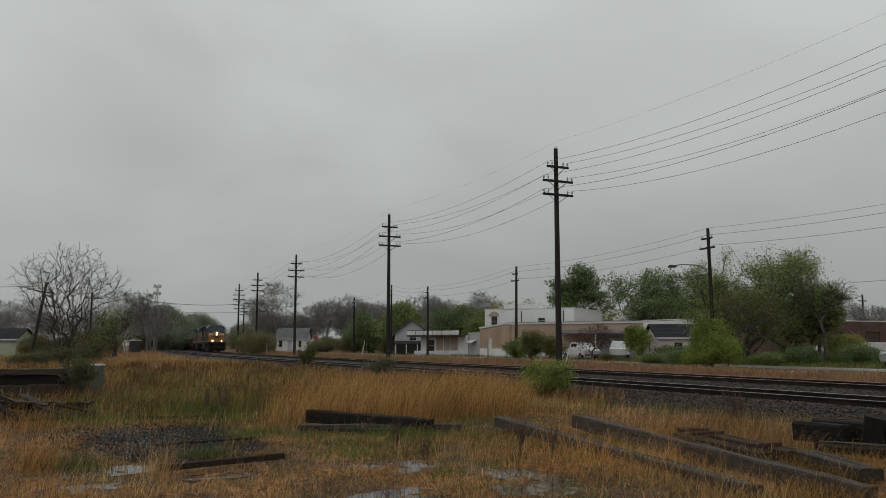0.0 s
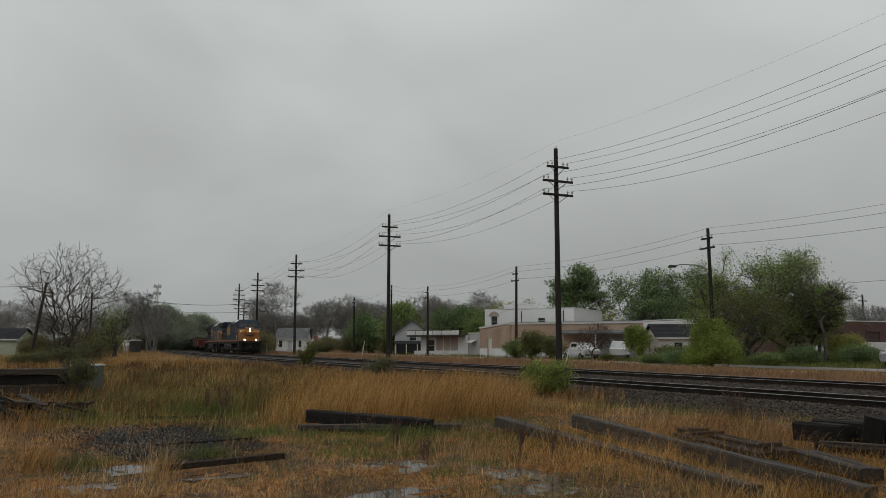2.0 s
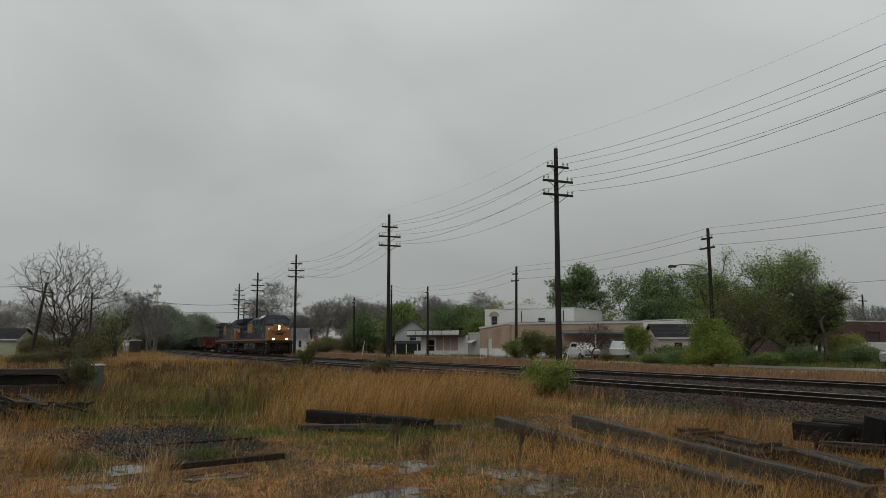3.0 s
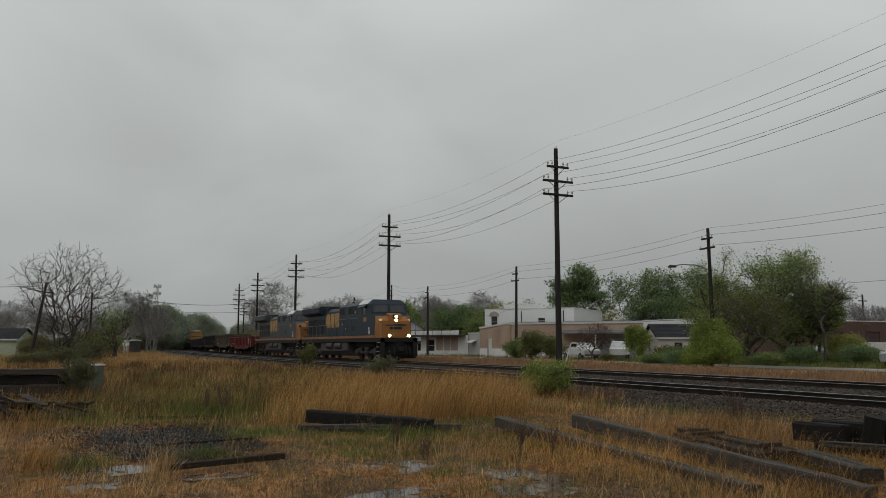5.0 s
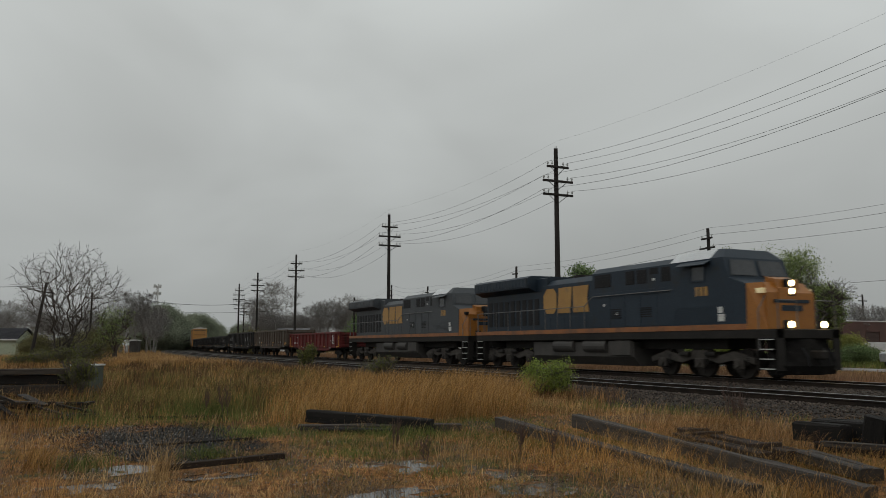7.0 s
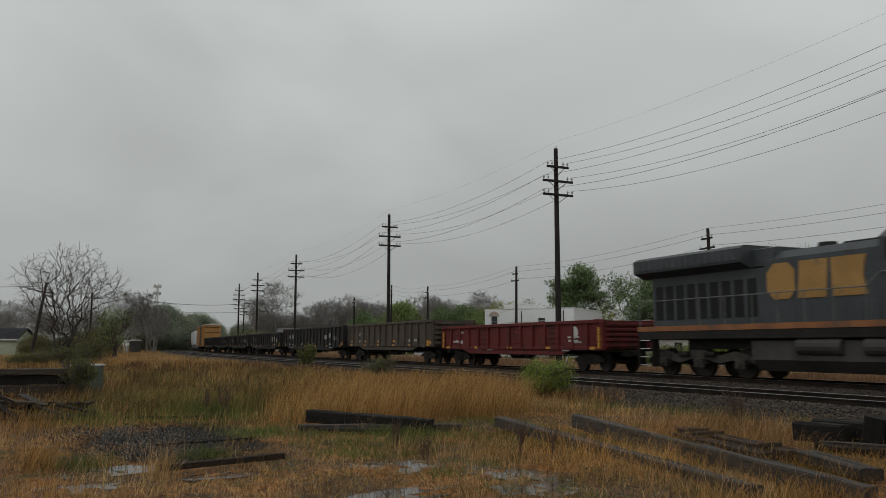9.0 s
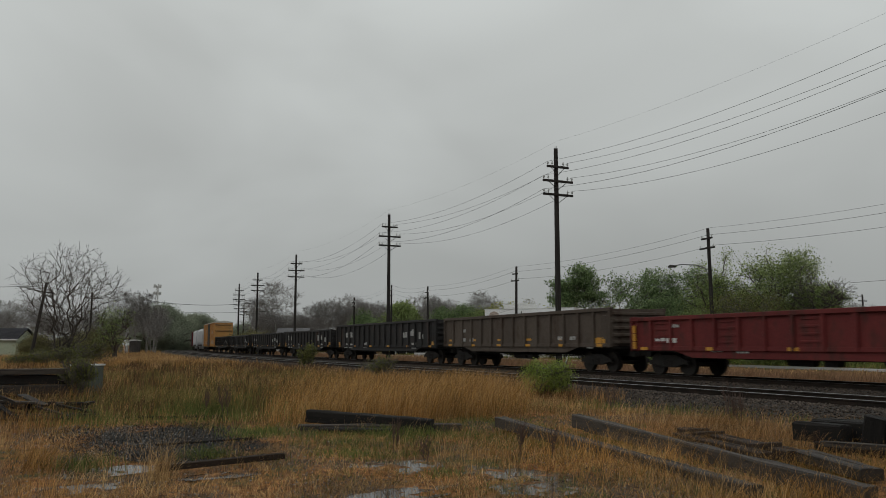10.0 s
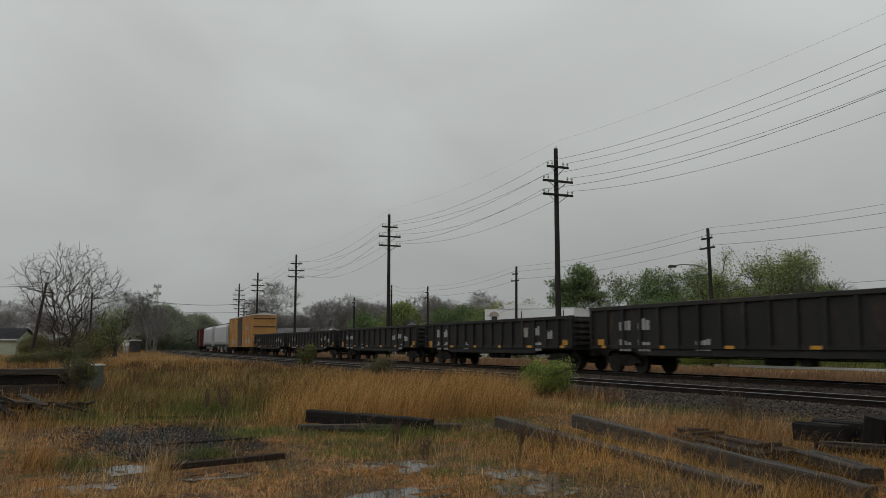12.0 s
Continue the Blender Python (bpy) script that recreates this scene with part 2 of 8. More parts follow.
def build_ground():
    xs = np.concatenate([np.linspace(3000, 60, 8), np.linspace(40, 2, 12), np.linspace(1.4, -6, 12), np.linspace(-6.12, -20, 118), np.linspace(-20.3, -45, 80), np.linspace(-46, -120, 75), np.linspace(-126, -400, 40), np.linspace(-500, -4000, 10)])
    ys = np.concatenate([np.linspace(-3000, -60, 8), np.linspace(-50, -9, 16), np.linspace(-8.6, -2.6, 15), np.linspace(-2.4, 12.6, 126), np.linspace(12.8, 34, 90), np.linspace(35, 120, 60), np.linspace(130, 3000, 12)])
    verts = [(x, y, ground_z(x, y)) for x in xs for y in ys]
    GROUND.update(x=-xs, y=ys, z=np.array([v[2] for v in verts]).reshape(len(xs), len(ys)))
    ny = len(ys)
    i, j = np.meshgrid(np.arange(len(xs) - 1), np.arange(ny - 1), indexing='ij')
    a = (i * ny + j).ravel()
    faces = np.stack([a, a + ny, a + ny + 1, a + 1], 1)[:, ::-1]
    m = bpy.data.materials.new("earth_and_litter")
    m.use_nodes = True
    nt = m.node_tree
    n, l = nt.nodes, nt.links
    bs = n["Principled BSDF"]
    tc = n.new("ShaderNodeTexCoord")

    def nz(s, d=5.0, r=0.6):
        t = n.new("ShaderNodeTexNoise")
        t.inputs['Scale'].default_value, t.inputs['Detail'].default_value, t.inputs['Roughness'].default_value = s, d, r
        l.new(tc.outputs['Object'], t.inputs['Vector'])
        return t.outputs['Fac']

    def ramp(src, stops):
        r = n.new("ShaderNodeValToRGB")
        while len(r.color_ramp.elements) < len(stops):
            r.color_ramp.elements.new(0.5)
        for e, (p, c) in zip(r.color_ramp.elements, stops):
            e.position, e.color = p, (*c, 1)
        l.new(src, r.inputs['Fac'])
        return r.outputs['Color']

    def mix(f, c1, c2):
        x = n.new("ShaderNodeMix")
        x.data_type = 'RGBA'
        l.new(f, x.inputs[0])
        l.new(c1, x.inputs[6])
        l.new(c2, x.inputs[7])
        return x.outputs[2]
    litter = ramp(nz(7.0), [(0.35, (0.07, 0.030, 0.012)), (0.5, (0.24, 0.105, 0.036)), (0.66, (0.46, 0.235, 0.09))])
    earth = ramp(nz(22.0), [(0.35, (0.030, 0.020, 0.013)), (0.52, (0.10, 0.064, 0.040)), (0.7, (0.25, 0.185, 0.125))])
    moss = ramp(nz(14.0), [(0.35, (0.035, 0.05, 0.018)), (0.7, (0.09, 0.12, 0.04))])
    c = mix(ramp(nz(0.55, 6, 0.65), [(0.44, (0, 0, 0)), (0.56, (1, 1, 1))]), litter, earth)
    c = mix(ramp(nz(0.8, 6, 0.7), [(0.52, (0, 0, 0)), (0.66, (0.85, 0.85, 0.85))]), c, moss)
    l.new(c, bs.inputs['Base Color'])
    bs.inputs['Roughness'].default_value = 0.85
    bs.inputs['Specular IOR Level'].default_value = 0.12
    bp = n.new("ShaderNodeBump")
    bp.inputs['Strength'].default_value, bp.inputs['Distance'].default_value = 0.9, 0.04
    l.new(nz(30.0), bp.inputs['Height'])
    l.new(bp.outputs[0], bs.inputs['Normal'])
    ob = new("ground", np_mesh("ground", verts, faces, m, True))
    tagged(ob, "wet brown earth with dead grass litter and moss", "ground", kind="structure")


build_ground()


def build_railway():
    stations = list(np.linspace(-60, 70, 53)) + list(np.linspace(74, 420, 80))
    # ballast: a broad bed under both tracks with a shallow trough between them
    prof = [(13.7, -0.08), (14.3, 0.06), (15.0, 0.22), (15.4, 0.29), (18.3, 0.29), (19.2, 0.22), (20.6, 0.22), (21.5, 0.28), (24.9, 0.28), (25.6, 0.2), (26.8, 0.1), (27.6, 0.05)]
    fine = []
    for (y0, z0), (y1, z1) in zip(prof, prof[1:]):
        k = max(1, int((y1 - y0) / 0.3))
        fine += [(y0 + (y1 - y0) * i / k, z0 + (z1 - z0) * i / k) for i in range(k)]
    fine.append(prof[-1])
    v = []
    for a in stations:
        for y, z in fine:
            px, py, _ = on_line(a, y)
            edge = 0 if y in (fine[0][0], fine[-1][0]) else 1
            v.append((px, py, z + edge * 0.03 * noise.noise(Vector((px * 1.7, py * 1.7, 9)))))
    nf = len(fine)
    i, j = np.meshgrid(np.arange(len(stations) - 1), np.arange(nf - 1), indexing='ij')
    q = (i * nf + j).ravel()
    bed = new("ballast_bed", np_mesh("ballast_bed", v, np.stack([q, q + 1, q + nf + 1, q + nf], 1), M_BALLAST, True))
    tagged(bed, "grey crushed stone ballast under two railway tracks", "ballast", kind="structure")
    # rails: foot, web and head
    half = [(-0.07, 0.0), (0.07, 0.0), (0.07, 0.014), (0.012, 0.03), (0.012, 0.125), (0.036, 0.135), (0.036, 0.165), (0.028, 0.172), (-0.028, 0.172), (-0.036, 0.165), (-0.036, 0.135), (-0.012, 0.125), (-0.012, 0.03), (-0.07, 0.014)]
    for tname, yc in (("far", FAR_TRACK), ("near", NEAR_TRACK)):
        track = empty("railway_track", label="weathered steel rails on dark wooden ties in ballast", category="railway track", group="railway tracks")
        track["kind"] = "structure"
        for side in (-0.7535, 0.7535):
            bm = bmesh.new()
            rings = []
            for a in stations:
                ring = []
                for u, z in half:
                    px, py, _ = on_line(a, yc + side + u)
                    ring.append(bm.verts.new((px, py, RAIL_Z - 0.172 + z)))
                rings.append(ring)
            for r0, r1 in zip(rings, rings[1:]):
                for k in range(len(half)):
                    f = bm.faces.new((r0[k], r0[(k + 1) % len(half)], r1[(k + 1) % len(half)], r1[k]))
                    f.material_index = 1 if k in (6, 7, 8) else 0
            bmesh.ops.recalc_face_normals(bm, faces=bm.faces)
            ob = part("rail", bm, M_RAIL, track)
            ob.data.materials.append(M_RAILTOP)
        bm = bmesh.new()
        box(bm, -0.115, 0.115, -1.3, 1.3, -0.18, 0.0, 0.012)
        tie = part("tie", bm, M_TIE, track)
        rng = random.Random(4)
        for k in range(150):
            a = 4 + k * 0.53
            px, py, h = on_line(a, yc)
            t = tie if k == 0 else new("tie", tie.data)
            t.parent = track
            t.matrix_basis = pose(px, py, RAIL_Z - 0.165 + rng.uniform(-0.01, 0.005), 0, 0, h + rng.uniform(-1.2, 1.2))


build_railway()


def ballast_stones():
    rng = np.random.default_rng(3)
    n = 42000
    x = -rng.uniform(8, 62, n) ** 1.0
    w = rng.random(n)
    y = np.where(w < 0.5, rng.uniform(14.0, 16.0, n), np.where(w < 0.55, rng.uniform(16.3, 17.4, n), rng.uniform(17.8, 22.3, n)))
    prof_y = [13.7, 14.3, 15.0, 15.4, 18.3, 19.2, 20.6, 21.5, 24.9]
    prof_z = [-0.08, 0.06, 0.22, 0.29, 0.29, 0.22, 0.22, 0.28, 0.28]
    z = np.interp(y, prof_y, prof_z)
    r = rng.uniform(0.018, 0.043, n)
    octa = np.array([(1, 0, 0), (-1, 0, 0), (0, 1, 0), (0, -1, 0), (0, 0, 0.8), (0, 0, -0.8)], float)
    tri = np.array([(0, 2, 4), (2, 1, 4), (1, 3, 4), (3, 0, 4), (2, 0, 5), (1, 2, 5), (3, 1, 5), (0, 3, 5)])
    ang = rng.uniform(0, 6.28, n)
    v = octa[None] * r[:, None, None] * rng.uniform(0.65, 1.35, (n, 6, 1))
    tilt = rng.uniform(-0.6, 0.6, n)
    vz = v[..., 2] * np.cos(tilt)[:, None] + v[..., 0] * np.sin(tilt)[:, None]
    vx0 = v[..., 0] * np.cos(tilt)[:, None] - v[..., 2] * np.sin(tilt)[:, None]
    vx = vx0 * np.cos(ang)[:, None] - v[..., 1] * np.sin(ang)[:, None]
    vy = vx0 * np.sin(ang)[:, None] + v[..., 1] * np.cos(ang)[:, None]
    p = np.stack([vx + x[:, None], vy + y[:, None], vz + z[:, None] + r[:, None] * 0.35], -1).reshape(-1, 3)
    f = (tri[None] + np.arange(n)[:, None, None] * 6).reshape(-1, 3)
    tagged(new("ballast_stones", np_mesh("ballast_stones", p, f, M_STONE)), "loose grey and brown crushed ballast stones", "ballast stones", kind="stuff")


ballast_stones()


# ---------------------------------------------------------------- poles and wires
def line_pole(height):
    """Wooden line pole with three crossarms across the line, braces and upright insulators."""
    e = empty("utility_pole")
    bm = bmesh.new()
    cyl(bm, (0, 0, -0.5), (0, 0, height), 0.2, 0.125, 12)
    part("pole", bm, M_POLE, e)
    bm = bmesh.new()
    for s in (-0.05, 0.05):
        cyl(bm, (0, s, height), (0, s, height + 0.16), 0.02, 0.02, 6)
    part("top_pin", bm, M_INSUL, e)
    for drop, half in ((1.2, 0.78), (2.1, 1.08), (2.95, 1.08)):
        z = height - drop
        bm = bmesh.new()
        box(bm, 0.14, 0.25, -half, half, z - 0.07, z + 0.07, 0.01)
        part("crossarm", bm, M_POLE, e)
        for s in (-1, 1):
            bm = bmesh.new()
            cyl(bm, (0.2, s * half * 0.6, z - 0.05), (0.16, s * 0.05, z - 0.5), 0.02, 0.02, 5)
            part("brace", bm, M_POLE, e)
            for q in (half - 0.06, half - 0.38):
                bm = bmesh.new()
                cyl(bm, (0.195, s * q, z + 0.05), (0.195, s * q, z + 0.16), 0.02, 0.02, 6)
                cyl(bm, (0.195, s * q, z + 0.15), (0.195, s * q, z + 0.22), 0.06, 0.065, 8)
                cyl(bm, (0.195, s * q, z + 0.22), (0.195, s * q, z + 0.32), 0.05, 0.03, 8)
                part("insulator", bm, M_INSUL, e)
    return e


POLE_S = [-13.0, 15.5, 42.3, 70.8, 105.8, 134.2, 156.5, 190.0, 222.0]
POLE_H = [13.8, 13.8, 13.8, 13.78, 13.5, 13.4, 13.1, 12.8, 12.6]


def build_line():
    first = None
    spots = []
    for s, h in zip(POLE_S, POLE_H):
        px, py, hd = on_line(s, POLE_LINE + max(0.0, s - 160) * 0.12)
        m = pose(px, py, 0.0, 0, 0, hd)
        if first is None:
            first = line_pole(13.8)
            first.matrix_basis = m
            tagged(first, "dark creosoted wooden line pole with three crossarms", "utility pole", "poles along the railway")
            ob = first
        else:
            ob = copy_thing(first, m @ Matrix.Translation((0, 0, h - 13.8)))
        spots.append((m, h))
    # one wire to each arm end, from pole to pole, and a thin ground wire on the tops
    for drop, y, r, sag in ((1.2, 0.72, 0.009, 0.75), (1.2, -0.72, 0.009, 0.8), (2.1, 1.02, 0.009, 0.9), (2.1, -1.02, 0.009, 0.85), (2.95, 1.02, 0.009, 1.0), (2.95, -1.02, 0.010, 0.95), (-0.15, 0.0, 0.0032, 0.5)):
        bm = bmesh.new()
        pts = []
        for (m0, h0), (m1, h1) in zip(spots, spots[1:]):
            p, q = m0 @ Vector((0.195, y, h0 - drop + 0.3)), m1 @ Vector((0.195, y, h1 - drop + 0.3))
            k = 14
            for i in range(k):
                t = i / k
                c = p.lerp(q, t)
                c.z -= 4 * sag * t * (1 - t) * ((q - p).length / 28.5) ** 2
                pts.append(c)
        pts.append(q)
        tube_path(bm, pts, r, 4)
        tagged(part("overhead_wire", bm, M_WIRE), "thin dark overhead wire strung between poles", "wire", "wires along the railway")


build_line()


# ---------------------------------------------------------------- the train
M_LBLUE = mat("dark_blue_paint", (0.018, 0.030, 0.045), (0.026, 0.040, 0.056), 0.7, 25, 0.5, bump=0.05, spec=0.25, stain=(0.022, 0.025, 0.028), stain_scale=0.9, stain_pos=0.56)
M_LGREY = mat("faded_grey_blue_paint", (0.055, 0.063, 0.070), (0.08, 0.088, 0.096), 0.7, 25, 0.55, bump=0.05, spec=0.25, stain=(0.05, 0.052, 0.055), stain_scale=0.9, stain_pos=0.56)
M_LYELLOW = mat("golden_yellow_paint", (0.34, 0.125, 0.016), (0.42, 0.165, 0.024), 0.8, 25, 0.42, bump=0.05, stain=(0.30, 0.14, 0.03), stain_scale=1.3)
M_LORANGE = mat("dirty_orange_stripe", (0.24, 0.085, 0.024), (0.34, 0.13, 0.036), 1.2, 25, 0.5, bump=0.05, stain=(0.12, 0.06, 0.03), stain_scale=1.0, stain_pos=0.5)
# near-white colour stands in for sky reflected off the cab roof
M_LROOF = mat("sky_sheen_roof", (0.55, 0.57, 0.58), (0.66, 0.68, 0.69), 0.7, 25, 0.3, bump=0.05)
M_UNDER = mat("grimy_steel", (0.016, 0.0145, 0.013), (0.03, 0.027, 0.024), 1.5, 25, 0.7, bump=0.3, spec=0.2)
M_FTRUCK = mat("sooty_freight_truck_steel", (0.016, 0.0145, 0.013), (0.032, 0.028, 0.025), 1.5, 25, 0.75, bump=0.3, spec=0.2)
M_TRUCK = mat("dusty_truck_steel", (0.042, 0.037, 0.033), (0.078, 0.069, 0.06), 1.5, 25, 0.75, bump=0.3, spec=0.2)
M_TANK = mat("tank_grey", (0.05, 0.047, 0.044), (0.08, 0.074, 0.068), 1.0, 25, 0.6, bump=0.1, spec=0.2)
M_WHEEL = mat("wheel_steel", (0.028, 0.024, 0.021), (0.05, 0.042, 0.036), 2.0, 25, 0.6, 0.3, bump=0.2, spec=0.2)
M_TREAD = mat("wheel_tread", (0.45, 0.44, 0.43), (0.55, 0.54, 0.53), 2.0, 25, 0.3, 1.0, bump=0.05)
M_BLACK = mat("black_vent", (0.012, 0.012, 0.013), (0.022, 0.022, 0.024), 2.0, 30, 0.6, bump=0.2, spec=0.2)
M_GLASSD = mat("cab_glass", (0.03, 0.035, 0.04), (0.05, 0.055, 0.06), 1.0, 10, 0.12, bump=0, rough_var=0.05, spec=0.45)
M_WHITE = mat("white_lettering", (0.55, 0.55, 0.53), (0.68, 0.68, 0.66), 3.0, 30, 0.6, bump=0)
M_LOGO = mat("yellow_lettering", (0.36, 0.19, 0.045), (0.44, 0.245, 0.065), 1.2, 25, 0.5, bump=0, stain=(0.2, 0.13, 0.06), stain_scale=1.5)
M_LAMP = glow("headlamp", (1.0, 0.66, 0.28), 14.0)
M_NUMLAMP = glow("number_board_lamp", (0.5, 0.42, 0.24), 0.5)
M_PLOW = mat("sooty_plow_steel", (0.010, 0.0095, 0.009), (0.02, 0.019, 0.018), 2.0, 30, 0.9, bump=0.2, spec=0.04, stain=(0.035, 0.03, 0.027), stain_scale=3, stain_pos=0.6)
M_HRAIL = mat("handrail_steel", (0.10, 0.10, 0.10), (0.16, 0.155, 0.15), 2.0, 25, 0.5, bump=0)
M_STEPW = mat("white_step_edge", (0.5, 0.5, 0.48), (0.6, 0.6, 0.58), 2.0, 25, 0.6, bump=0)


AXLES = []       # (wheelset, radius) of all that roll


def wheelset(parent, x, z, r, zoff=0.0, ww=0.7535):
    bm = bmesh.new()
    for s in (-1, 1):
        cyl(bm, (0, s * (ww - 0.07), 0), (0, s * (ww + 0.06), 0), r, r - 0.006, 28)
        cyl(bm, (0, s * (ww - 0.09), 0), (0, s * (ww - 0.065), 0), r + 0.03, r + 0.03, 28)
        cyl(bm, (0, s * (ww + 0.055), 0), (0, s * (ww + 0.075), 0), 0.17, 0.14, 12)
        for k in range(3):
            a = k * 2.094
            box(bm, -0.03, 0.03, s * (ww + 0.06) - 0.008, s * (ww + 0.06) + 0.008, 0.2, r - 0.09, m=pose(0, 0, 0, 0, math.degrees(a), 0))
    cyl(bm, (0, -0.75, 0), (0, 0.75, 0), 0.08, 0.08, 10)
    ob = part("wheelset", bm, M_WHEEL, parent)
    ob.location = (x, 0, z)
    AXLES.append((ob, r))
    return ob


def loco_truck(parent, xs):
    """Three-axle truck: frame with arched side members, axle boxes and springs."""
    xm = xs[1]
    r = 0.53
    bm = bmesh.new()
    for s in (-1, 1):
        y0, y1 = s * 1.0, s * 1.14
        a, b = min(y0, y1), max(y0, y1)
        L = xs[0] - xm
        top = [(-L - 0.75, 0.72), (-L - 0.35, 0.86), (-L + 0.25, 0.98), (-L * 0.5, 0.80), (-0.35, 1.02), (0.35, 1.02), (L * 0.5, 0.80), (L - 0.25, 0.98), (L + 0.35, 0.86), (L + 0.75, 0.72)]
        bot = [(L + 0.75, 0.52), (L + 0.3, 0.66), (L - 0.3, 0.66), (L * 0.5, 0.52), (0.3, 0.70), (-0.3, 0.70), (-L * 0.5, 0.52), (-L + 0.3, 0.66), (-L - 0.3, 0.66), (-L - 0.75, 0.52)]
        prism(bm, top + bot, 'y', a, b)
    box(bm, -0.3, 0.3, -1.0, 1.0, 0.6, 0.95)
    box(bm, xs[0] - xm + 0.55, xs[0] - xm + 0.72, -1.0, 1.0, 0.55, 0.75)
    box(bm, xs[2] - xm - 0.72, xs[2] - xm - 0.55, -1.0, 1.0, 0.55, 0.75)
    t = part("truck", bm, M_TRUCK, parent, "grime-dusted cast steel three-axle truck frame")
    t.location = (xm, 0, 0)
    for x in xs:
        wheelset(t, x - xm, r, r)
        for s in (-1, 1):
            bm = bmesh.new()
            box(bm, x - xm - 0.24, x - xm + 0.24, min(s * 1.02, s * 1.2), max(s * 1.02, s * 1.2), 0.33, 0.72, 0.04)
            cyl(bm, (x - xm, s * 1.14, r), (x - xm, s * 1.26, r), 0.15, 0.12, 12)
            part("axle_box", bm, M_TRUCK, t)
            bm = bmesh.new()
            for k in range(5):
                cyl(bm, (x - xm + 0.42, s * 1.08, 0.5 + k * 0.07), (x - xm + 0.42, s * 1.08, 0.545 + k * 0.07), 0.09, 0.09, 10)
            part("spring", bm, M_UNDER, t)
    for s in (-1, 1):
        for x0 in (-0.95, 0.45):
            bm = bmesh.new()
            cyl(bm, (x0, s * 1.2, 0.86), (x0 + 0.5, s * 1.2, 0.86), 0.1, 0.1, 10)
            part("brake_cylinder", bm, M_UNDER, t)
    return t


def railing(parent, pts, z0s, h=1.05, mid=False):
    """A handrail through pts with a stanchion at each."""
    bm = bmesh.new()
    tube_path(bm, [(x, y, z) for x, y, z in pts], 0.022, 6)
    part("handrail", bm, M_HRAIL, parent)
    for (x, y, z), zb in zip(pts, z0s):
        bm = bmesh.new()
        cyl(bm, (x, y, zb), (x, y, z), 0.02, 0.02, 6)
        part("stanchion", bm, M_HRAIL, parent)


